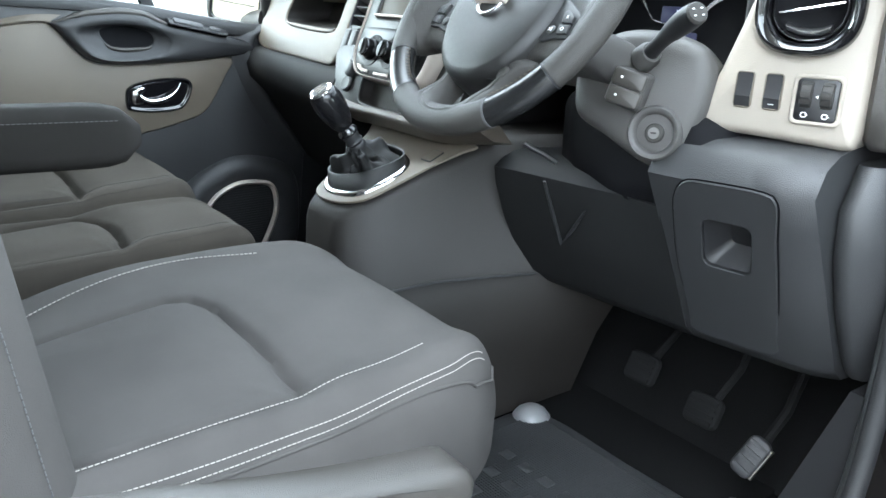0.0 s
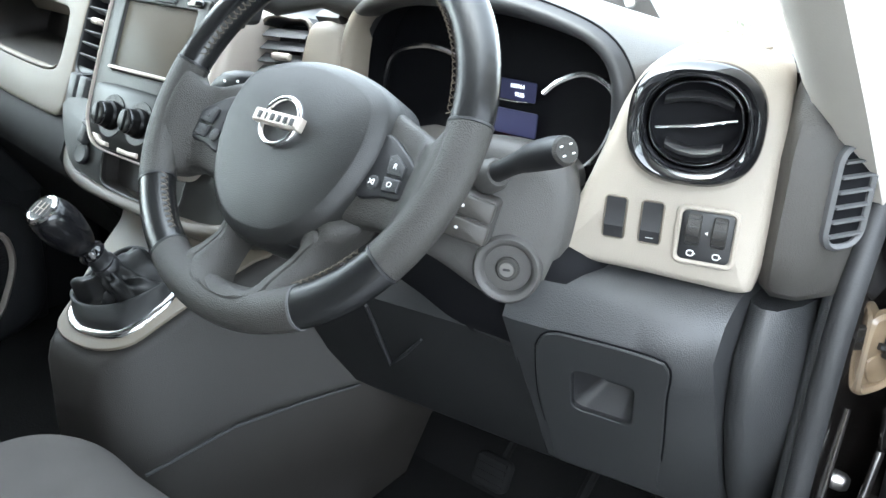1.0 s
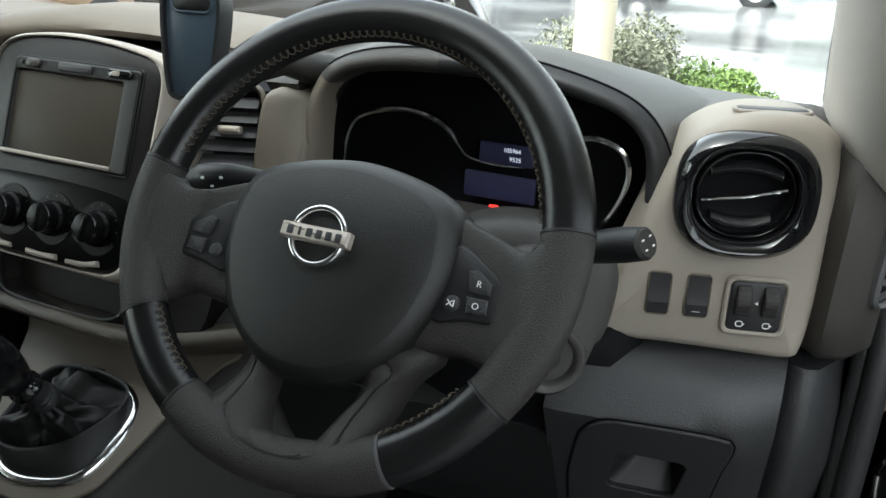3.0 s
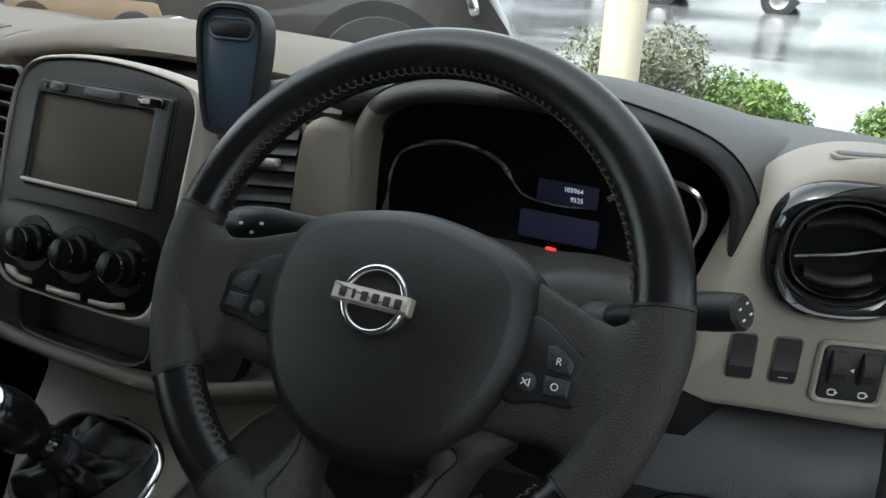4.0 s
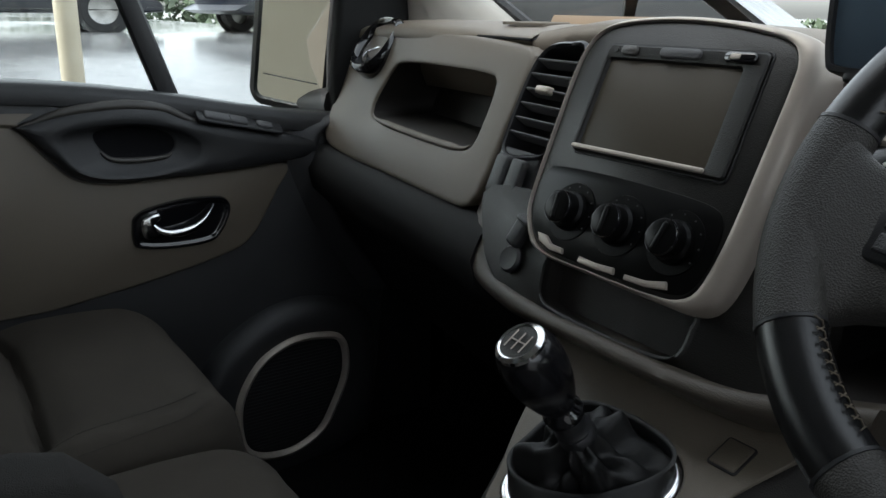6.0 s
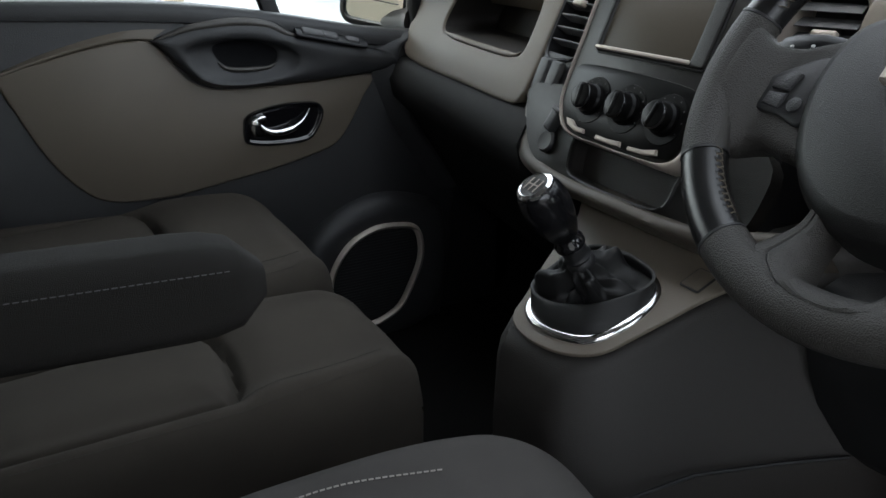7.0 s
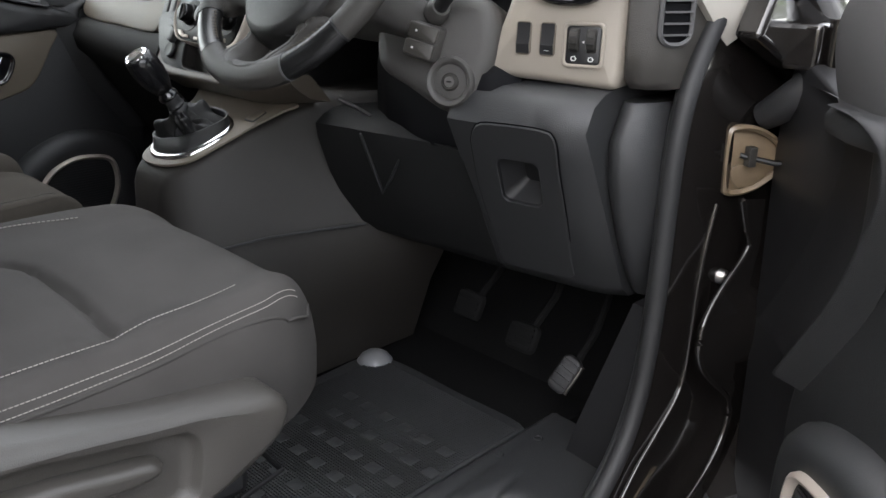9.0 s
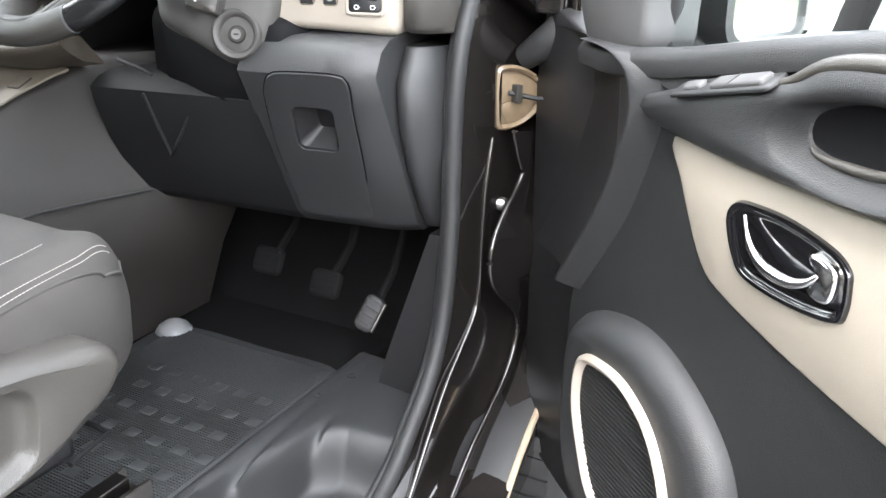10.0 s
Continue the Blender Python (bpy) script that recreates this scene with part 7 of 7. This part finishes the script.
    part("strap_cavity", plate(m, shrunk(oo, 0.007), 0.002, 0.0005, base=-0.004), BRASS, j)
    part("strap_plate", plate(m, curve_through([(-0.03, -0.012), (0.01, -0.008), (0.03, -0.016), (0.012, -0.038), (-0.02, -0.04)], 30), 0.003, 0.001, base=-0.002), BRASS, j)
    part("check_arm", tube([m @ Vector((-0.02, 0.005, 0.0)), m @ Vector((0.02, -0.004, 0.02)), m @ Vector((0.09, -0.006, 0.045))], 0.0055, 8, flat=0.7), BLACK, j)
    part("strap_clip", box(bmesh.new(), (-0.014, -0.010, 0), (-0.002, 0.018, 0.014), m), GRIP, j, bevel=0.002)
    z = 1.20
    h = basis((0.915, 1.10, z), (0, 1, 0), (0, 0, 1))
    part("hinge", box(bmesh.new(), (-0.03, -0.03, -0.02), (0.03, 0.03, 0.03), h), PAINT, j, bevel=0.008)
    part("hinge_pin", tube([(0.955, 1.09, z - 0.035), (0.955, 1.09, z + 0.035)], 0.010, 12), PAINT, j)
    part("wiring_boot", tube([(0.87, 1.11, 1.10), (0.90, 1.10, 1.12), (0.925, 1.10, 1.145), (0.94, 1.11, 1.18)], [0.020, 0.024, 0.024, 0.020], 14), RUBBER, j)
    bm = loft(bmesh.new(), [[(x, 0.985, 1.215), (x, 1.06, 1.33), (x, 1.19, 1.50), (x, 1.36, 1.44), (x, 1.27, 1.10)] for x in (0.868, 0.905)], cap0=True, cap1=True)
    part("pillar_root", bm, PAINT, j, bevel=0.008)
    # front wing outside
    w = thing("front_wing", "black painted front wing of the van", "wing", kind="structure")
    bm, rows = bmesh.new(), []
    for y, x, zt in ((1.14, 0.955, 1.20), (1.30, 0.965, 1.17), (1.6, 0.955, 1.12), (1.9, 0.90, 1.02), (2.1, 0.75, 0.9)):
        lo = 0.40 + 0.42 * math.sqrt(max(0, 1 - ((y - 1.60) / 0.42) ** 2))
        rows.append([(x - 0.05, y, zt + 0.01), (x, y, zt - 0.05), (x + 0.012, y, 0.9), (x + 0.010, y, lo), (x - 0.04, y, lo + 0.01), (x - 0.06, y, 0.95)])
    loft(bm, [curve_through(r, 24) for r in rows], cap0=True, cap1=True)
    part("wing_panel", bm, PAINT, w, smooth=60)
    part("arch_edge", tube([(0.962, 1.60 - 0.40 * math.cos(a), 0.40 + 0.42 * math.sin(a)) for a in np.linspace(0.1, math.pi - 0.1, 30)], 0.010, 8), PAINT, w)
    bm = loft(bmesh.new(), [[(x, 1.50 - 0.40 * math.cos(a), 0.36 + 0.42 * math.sin(a)) for a in np.linspace(0.2, math.pi + 0.3, 30)] for x in (0.50, 0.955)], closed=False)
    loft(bm, [[(0.52, 1.50 - r * math.cos(a), 0.36 + r * 1.05 * math.sin(a)) for a in np.linspace(0, math.pi, 20)] for r in (0.01, 0.40)], closed=False)
    part("arch_liner", bm, BLACK, w, "black wheel arch liner")
    t = thing("front_wheel", "black road tyre on a steel wheel", "wheel")
    m = basis((0.815, 1.37, 0.335), (0, 1, 0), (0, 0, 1))
    part("tyre", lathe(m, [(0.20, 0.0), (0.215, -0.02), (0.30, -0.02), (0.325, -0.0), (0.333, 0.03), (0.333, 0.15), (0.325, 0.18), (0.30, 0.20), (0.215, 0.20), (0.20, 0.18)], 64), RUBBER, t, smooth=50)
    part("rim", lathe(m, [(0.205, 0.02), (0.205, 0.18), (0.19, 0.16), (0.12, 0.12), (0.05, 0.15), (0, 0.15)], 40), METAL, t, smooth=50)
    blk = part("tread_rib", box(bmesh.new(), (-0.012, 0.331, 0.015), (0.012, 0.340, 0.165)), RUBBER, t, smooth=0)
    blk.matrix_basis = m
    for k in range(1, 56):
        o = new("tread_rib", blk.data)
        o.parent, o.matrix_basis = t, m @ pose(0, 0, 0, 0, 0, 360 * k / 56)
    # closing panels outside: bonnet, nose, left wing, roof, load body
    v = thing("van_body", "black painted van bodywork", "van body", kind="structure")
    bm = bmesh.new()
    loft(bm, [[(x, 1.29 - 0.16 * (x / 0.84) ** 2 + 0.02, 1.27), (x, 1.45, 1.21), (x, 1.75, 1.13 - 0.1 * (x / 0.9) ** 2), (x, 2.0, 0.95 - 0.1 * (x / 0.9) ** 2), (x, 2.06, 0.5), (x, 1.9, 0.45), (x, 1.35, 0.9)] for x in (-0.92, -0.7, -0.4, 0, 0.4, 0.7, 0.90)], cap0=True, cap1=True)
    part("bonnet", bm, PAINT, v, smooth=60)
    bm = bmesh.new()
    box(bm, (-0.97, -3.2, 0.35), (0.97, -0.47, 1.97))
    part("load_body", bm, PAINT, v, bevel=0.08)
    bm = bmesh.new()
    loft(bm, [[(x, y, z - 0.10 * (abs(x) / 0.9) ** 4) for y, z in ((-0.5, 1.975), (0.2, 1.99), (0.48, 1.955), (0.56, 1.91), (0.50, 1.945), (0.2, 1.975), (-0.5, 1.96))] for x in (-0.93, -0.8, -0.5, 0, 0.5, 0.8, 0.93)], cap0=True, cap1=True)
    part("roof_panel", bm, PAINT, v, smooth=60)
    bm = bmesh.new()
    box(bm, (-0.96, -0.30, 0.28), (0.84, 1.25, 0.42))
    part("underbody", bm, BLACK, v, bevel=0.02)
    bm = bmesh.new()
    box(bm, (-0.96, 1.08, 0.45), (-0.84, 1.95, 1.22))
    part("left_wing", bm, PAINT, v, bevel=0.04)


# ---------------------------------------------------------------- outside
def car(name, label, at_m, paint, L=4.5, W=1.8, H=1.6, suv=True):
    """A parked car: body, glasshouse, wheels, lamps. Its nose points along local +x."""
    c = thing(name, label, "car", group="parked cars")
    c.matrix_basis = at_m
    hl, hw = L / 2, W / 2
    up = 0.06 if suv else 0.0
    prof = [(-hl, 0.45), (-hl - 0.02, 0.75), (-hl + 0.05, 0.98 + up), (-hl * 0.5, 1.02 + up), (0, 1.0 + up), (hl * 0.42, 0.98 + up), (hl * 0.8, 0.90), (hl * 0.97, 0.76), (hl, 0.5), (hl * 0.96, 0.30), (-hl * 0.97, 0.30)]
    bm = bmesh.new()
    rows = []
    for y, f in ((-hw, 0.90), (-hw * 0.97, 0.97), (-hw * 0.8, 1.0), (0, 1.01), (hw * 0.8, 1.0), (hw * 0.97, 0.97), (hw, 0.90)):
        rows.append([(x * (0.94 + 0.06 * min(1, f)) * (1 if abs(y) < hw * 0.9 else 0.985), y, 0.62 + (z - 0.62) * f) for x, z in curve_through(prof, 44)])
    loft(bm, rows, cap0=True, cap1=True)
    b = part("body", bm, paint, c, smooth=45)
    ro = [(-hl * 0.92, 1.0), (-hl * 0.80, H * 0.93), (-hl * 0.55, H), (0.0, H), (hl * 0.10, H * 0.97), (hl * 0.45, 0.98)] if suv else [(-hl * 0.85, 1.0), (-hl * 0.5, H * 0.95), (-hl * 0.2, H), (0.05, H), (hl * 0.12, H * 0.96), (hl * 0.48, 0.97)]
    bm = bmesh.new()
    loft(bm, [[(x, y * (1 - 0.22 * max(0, (z - 1.0) / (H - 1.0))), z) for x, z in ro] for y in (-hw * 0.93, -hw * 0.6, 0, hw * 0.6, hw * 0.93)], closed=False)
    loft(bm, [[(ro[i][0] + k * 0.02, s * hw * 0.93 * (1 - 0.22 * max(0, (ro[i][1] - 1.0) / (H - 1.0))), ro[i][1]) for i in range(6)] for s in (-1,) for k in (0, 0.01)], closed=False)
    part("roof", bm, paint, c, smooth=45)
    for s in (-1, 1):
        for (x0, x1) in ((-hl * 0.72, -hl * 0.36), (-hl * 0.33, hl * 0.02), (hl * 0.05, hl * 0.30)):
            def top_at(x):
                return float(np.interp(x, [p[0] for p in ro], [p[1] for p in ro])) - 0.07
            q = []
            for x, z in ((x0, 1.03 + up), (x1, 1.03 + up), (x1 - 0.02, max(1.12, top_at(x1))), (x0 + 0.02, max(1.12, top_at(x0)))):
                q.append((x, s * (hw * 0.93 * (1 - 0.22 * (z - 1.0) / (H - 1.0)) + 0.012), z))
            bm = bmesh.new()
            loft(bm, [q, [(x, y - s * 0.03, z) for x, y, z in q]], cap0=True, cap1=True)
            part("side_window", bm, CARGLASS, c, "dark side glass", smooth=0)
        bm = bmesh.new()
        loft(bm, [[(x, s * (hw - 0.004), z), (x, s * (hw + 0.012), z + 0.02), (x, s * (hw - 0.004), z + 0.04)] for x, z in ((-hl * 0.8, 0.32), (hl * 0.85, 0.32))])
        part("sill_trim", bm, BLACK, c)
        for x in (-hl * 0.38, hl * 0.0):
            part("door_handle", tube([(x - 0.09, s * (hw * 0.985), 0.90), (x - 0.05, s * (hw * 0.985 + 0.03), 0.905), (x + 0.05, s * (hw * 0.985 + 0.03), 0.905), (x + 0.09, s * (hw * 0.985), 0.90)], [0.012, 0.017, 0.017, 0.012], 10), METAL if suv else paint, c, smooth=60)
        for x in (-hl * 0.34, hl * 0.04):
            part("door_seam", tube([(x, s * hw, 0.42), (x - 0.01, s * hw, 0.70), (x, s * hw * 0.985, 0.93)], 0.006, 6), BLACK, c)
        for x in (-hl * 0.62, hl * 0.64):
            m = basis((x, s * (hw - 0.19), 0.34), (1, 0, 0), (0, 0, 1))
            if s > 0:
                m = m @ pose(0, 0, 0, 180)
            wh = part("wheel", lathe(m, [(0.22, -0.0), (0.33, 0.0), (0.345, 0.03), (0.345, 0.18), (0.33, 0.203), (0.23, 0.203), (0.228, 0.17)], 40, caps=False), RUBBER, c, smooth=50)
            part("alloy_rim", lathe(m, [(0.23, 0.19), (0.22, 0.203), (0.20, 0.193), (0.06, 0.197), (0, 0.20)], 32), METAL, wh, smooth=40)
            bm = lathe(m, [(0.42, 0.168), (0.415, 0.193), (0.37, 0.195), (0.0, 0.190)], 40, caps=False)
            part("arch_lining", bm, BLACK, c)
        part("headlamp", plate(basis((hl * 0.905, s * hw * 0.80, 0.76), (0.30, -s * 0.95, 0), (-0.3, 0, 0.95)) if s < 0 else basis((hl * 0.905, s * hw * 0.80, 0.76), (-0.30, -s * -0.95, 0), (-0.3, 0, 0.95)), rrect(0.42, 0.17, 0.06), 0.05, 0.02, base=-0.01), CHROME, c, "clear headlamp", smooth=50)
        part("rear_lamp", plate(basis((-hl * 0.97, s * hw * 0.78, 0.86), (0, -1, 0), (0, 0, 1)), rrect(0.36, 0.14, 0.04), 0.04, 0.015), RED, c, smooth=50)
        part("door_mirror", tube([(hl * 0.24, s * hw * 0.9, 1.03), (hl * 0.24, s * (hw + 0.12), 1.06), (hl * 0.23, s * (hw + 0.19), 1.07)], [0.03, 0.07, 0.06], 12), BLACK, c)
    bm = bmesh.new()
    loft(bm, [[(hl * 0.12 + 0.012, y, H * 0.95), (hl * 0.455 + 0.015, y * 1.2, 1.0)] for y in np.linspace(-hw * 0.7, hw * 0.7, 5)], closed=False)
    part("front_screen", bm, CARGLASS, c)
    return c


def leaf_clump(name, label, category, centre, size, n, seed, mat, stems=8):
    """A shrub: stems and many small leaves in an uneven crown."""
    r = random.Random(seed)
    s = thing(name, label, category)
    bm = bmesh.new()
    for k in range(stems):
        a = r.uniform(0, 6.28)
        e = Vector((centre[0] + math.cos(a) * size[0] * 0.3, centre[1] + math.sin(a) * size[1] * 0.3, size[2] * r.uniform(0.5, 0.8)))
        tube([(centre[0] + r.uniform(-0.1, 0.1) * size[0], centre[1] + r.uniform(-0.1, 0.1), centre[2]), e], [0.02, 0.006], 5, bm=bm)
    part("stems", bm, CARD, s)
    V, Fc = [], []
    lumps = [(r.uniform(-0.7, 0.7), r.uniform(-0.7, 0.7), r.uniform(0.3, 0.85), r.uniform(0.25, 0.45)) for _ in range(14)]
    while len(Fc) < n:
        lx, ly, lz, lr = r.choice(lumps)
        d = Vector((r.gauss(0, 1), r.gauss(0, 1), r.gauss(0, 1))).normalized() * lr * r.uniform(0.6, 1.1)
        p = Vector((centre[0] + (lx * 0.75 + d.x) * size[0] / 2, centre[1] + (ly * 0.75 + d.y) * size[1] / 2, max(centre[2] + 0.03, centre[2] + (lz + d.z * 0.6) * size[2])))
        q = Euler((r.uniform(-1, 1), r.uniform(-1, 1), r.uniform(0, 6.28))).to_matrix()
        w = r.uniform(0.012, 0.028)
        b = len(V)
        for v in ((-w, 0, 0), (0, -w * 0.4, 0.004), (w, 0, 0), (0, w * 0.4, 0.004)):
            V.append(p + q @ Vector(v))
        Fc.append((b, b + 1, b + 2, b + 3))
    me = bpy.data.meshes.new("crown")
    me.from_pydata(V, [], Fc)
    me.materials.append(mat)
    o = new("crown", me)
    o.parent = s
    tagged(o, kind="stuff")
    return s


def ground_z(x, y):
    """The car park falls away ahead and rises to the left."""
    t = min(1.0, max(0.0, (y - 7.0) / 11.0))
    u = min(1.0, max(0.0, (-x - 4.5) / 8.5)) * min(1.0, max(0.0, (13.0 - y) / 6.0))
    return -1.05 * t * t * (3 - 2 * t) + 0.95 * u * u * (3 - 2 * u)


def outside():
    g = thing("ground", "wet grey asphalt car park with puddles", "ground", kind="structure")
    m = bpy.data.materials.new("wet_asphalt")
    m.use_nodes = True
    nt = m.node_tree
    b = nt.nodes["Principled BSDF"]
    co = nt.nodes.new("ShaderNodeTexCoord")
    n1, n2 = nt.nodes.new("ShaderNodeTexNoise"), nt.nodes.new("ShaderNodeTexNoise")
    n1.inputs["Scale"].default_value, n1.inputs["Detail"].default_value = 0.35, 4
    n2.inputs["Scale"].default_value, n2.inputs["Detail"].default_value = 60, 3
    nt.links.new(co.outputs["Object"], n1.inputs["Vector"])
    nt.links.new(co.outputs["Object"], n2.inputs["Vector"])
    rp = nt.nodes.new("ShaderNodeValToRGB")
    rp.color_ramp.elements[0].position, rp.color_ramp.elements[1].position = 0.40, 0.56
    rp.color_ramp.elements[0].color, rp.color_ramp.elements[1].color = (0.11, 0.112, 0.115, 1), (0.22, 0.222, 0.225, 1)
    nt.links.new(n1.outputs["Fac"], rp.inputs["Fac"])
    mx = nt.nodes.new("ShaderNodeMixRGB")
    mx.blend_type, mx.inputs[0].default_value = "MULTIPLY", 0.5
    nt.links.new(rp.outputs["Color"], mx.inputs[1])
    nt.links.new(n2.outputs["Fac"], mx.inputs[2])
    nt.links.new(mx.outputs[0], b.inputs["Base Color"])
    rr = nt.nodes.new("ShaderNodeMapRange")
    rr.inputs["From Min"].default_value, rr.inputs["From Max"].default_value = 0.38, 0.6
    rr.inputs["To Min"].default_value, rr.inputs["To Max"].default_value = 0.03, 0.22
    nt.links.new(n1.outputs["Fac"], rr.inputs["Value"])
    nt.links.new(rr.outputs["Result"], b.inputs["Roughness"])
    bp = nt.nodes.new("ShaderNodeBump")
    bp.inputs["Strength"].default_value, bp.inputs["Distance"].default_value = 0.15, 0.01
    nt.links.new(n2.outputs["Fac"], bp.inputs["Height"])
    nt.links.new(bp.outputs["Normal"], b.inputs["Normal"])
    bm = bmesh.new()
    xs = [-400, -60, -20] + [-14 + 0.8 * k for k in range(13)] + [0, 6, 20, 60, 400]
    ys = [-400, -40, -8, 0] + [6 + 0.8 * k for k in range(18)] + [22, 30, 60, 400]
    loft(bm, [[(x, y, ground_z(x, y)) for x in xs] for y in ys], closed=False)
    part("asphalt", bm, m, g, smooth=60)
    CREAM = material("cream_paint", (0.55, 0.48, 0.36), 0.5, mottle=0.05)
    p = thing("canopy_post", "round cream painted steel post", "post", group="canopy posts")
    part("shaft", lathe(pose(0, 0, 0), [(0.105, 0.0), (0.105, 4.2)], 32), CREAM, p)
    part("base_collar", lathe(pose(0, 0, 0), [(0.15, 0.0), (0.15, 0.03), (0.11, 0.05), (0.106, 0.05)], 32), CREAM, p)
    p.location = (-0.30, 4.45, 0)
    copy_thing(p, pose(-7.97, 1.72, ground_z(-7.97, 1.72)))
    # slab out of view, added to keep sun and sky off the cab
    cp = thing("ceiling_shade", "unseen flat pale slab added to shade the van from behind", "canopy", kind="structure")
    bm = bmesh.new()
    box(bm, (-8.4, -8.9, 4.2), (1.4, -0.9, 4.5))
    part("shade_slab", bm, CREAM, cp, bevel=0.03)
    # wall out of view, added to hold back low sky light on the right
    bw = thing("wall_sky_block", "unseen plain grey wall added to cut light from the right", "wall", kind="structure")
    bm = bmesh.new()
    box(bm, (4.7, -8.9, 0.0), (5.0, 1.0, 2.4))
    part("wall_face", bm, material("grey_render", (0.30, 0.30, 0.30), 0.8, mottle=0.1, patch=1.5, grain=0.3, scale=60), bw)
    bw = thing("wall_garage", "cream painted building wall behind the van", "wall", kind="structure")
    part("wall_face", box(bmesh.new(), (-14.0, -9.3, -0.1), (7.5, -9.0, 4.2)), CREAM, bw)
    GREY = material("dark_grey_paint", (0.022, 0.020, 0.019), 0.28, metal=0.0, coat=0.4, spec=0.4, patch=0.3, mottle=0.03)
    WHT = material("white_car_paint", (0.50, 0.51, 0.52), 0.3, coat=0.4, mottle=0.02, patch=0.4)
    NAVY = material("navy_car_paint", (0.006, 0.008, 0.016), 0.3, metal=0.0, coat=0.25, patch=0.4)
    car("parked_suv", "dark grey off-road car parked ahead of the van", pose(-3.73, 4.95, 0, 0, 0, 26) @ Matrix.Scale(1.18, 4), GREY, 4.1, 1.65, 1.55)
    for lab, x, y, rz, mt, h, tall in (("white crossover parked across the car park", -2.0, 22.6, -2, WHT, 1.62, True), ("navy saloon parked across the car park", -6.6, 24.0, 176, NAVY, 1.5, False), ("white crossover parked beyond the navy car", -10.8, 26.0, 5, WHT, 1.62, True), ("dark blue car at the end of a row", 4.6, 24.0, 0, NAVY, 1.5, False), ("dark blue car on the upper car park", -14.5, 1.9, 85, NAVY, 1.5, False), ("blue hatchback seen past the door mirror", -13.6, 7.2, 100, NAVY, 1.5, False)):
        car("parked_car", lab, pose(x, y, ground_z(x, y), 0, 0, rz), mt, 4.45, 1.8, h, tall)
    LEAF1 = material("silvery_leaf", (0.22, 0.23, 0.16), 0.6, mottle=0.35, patch=3)
    LEAF2 = material("bright_leaf", (0.13, 0.20, 0.05), 0.55, mottle=0.35, patch=3)
    LEAF3 = material("hedge_leaf", (0.09, 0.12, 0.07), 0.6, mottle=0.35, patch=1)
    leaf_clump("shrub", "silvery grey-green shrub beside the post", "shrub", (-0.42, 5.2, 0), (1.2, 1.0, 0.80), 11000, 3, LEAF1)
    leaf_clump("shrub", "low bright green hedge plant", "shrub", (0.30, 5.25, 0), (0.95, 0.9, 0.62), 12000, 5, LEAF2)
    leaf_clump("shrub", "low bright green hedge plant", "shrub", (1.35, 5.35, 0), (1.15, 0.9, 0.55), 12000, 6, LEAF2)
    leaf_clump("shrub", "low bright green hedge plant", "shrub", (2.7, 5.4, 0), (1.4, 0.9, 0.46), 10000, 8, LEAF2)
    r = random.Random(9)
    h = thing("far_hedge", "dark green trees and hedges round the car park", "hedge", kind="stuff")
    V, Fc = [], []
    for k in range(26000):
        a = r.uniform(-2.2, 1.2)
        d = 44 + 5 * math.sin(a * 7) + r.uniform(-1.5, 1.5)
        zz = ground_z(d * math.sin(a), d * math.cos(a)) + r.uniform(0, 1) ** 0.8 * (2.3 + 0.9 * math.sin(a * 13) + 0.5 * math.sin(a * 31))
        p = Vector((d * math.sin(a), d * math.cos(a), zz))
        q = Euler((r.uniform(-1.2, 1.2), r.uniform(-1.2, 1.2), r.uniform(0, 6.28))).to_matrix()
        w = r.uniform(0.12, 0.35)
        b0 = len(V)
        for v in ((-w, 0, 0), (0, -w * 0.6, 0), (w, 0, 0), (0, w * 0.6, 0)):
            V.append(p + q @ Vector(v))
        Fc.append((b0, b0 + 1, b0 + 2, b0 + 3))
    me = bpy.data.meshes.new("foliage")
    me.from_pydata(V, [], Fc)
    me.materials.append(LEAF3)
    o = new("foliage", me)
    o.parent = h
    # card on the dash by the glass
    c = thing("card_strip", "tan cardboard strip with two dark holes on the dash", "card")
    m = basis((-0.400, 1.175, 1.360), (1, 0.03, 0.0), (0, 0.30, 0.95))
    part("strip", plate(m, [(-0.165, -0.018), (0.172, -0.018), (0.148, 0.016), (0.140, 0.018), (-0.158, 0.018)], 0.003, 0.001), CARD, c)
    for x in (-0.10, 0.11):
        part("hole", plate(m, curve_through([(x - 0.036, -0.016), (x - 0.026, -0.003), (x, 0.003), (x + 0.026, -0.003), (x + 0.036, -0.016)], 24), 0.001, 0.0003, base=0.003), material("brown_hole_edge", (0.05, 0.028, 0.02), 0.8) if x < 0 else BLACK, c)


shell()
windscreen()
dashboard()
steering_wheel()
column()
gear_console()
driver_seat()
bench()
floor_things()
phone_holder()
door(-1, "door_1", "closed passenger door with shade-darkened beige insert and silver speaker ring")
door(1, "door_2", "open driver door with beige insert and silver speaker ring")
jamb()
outside()
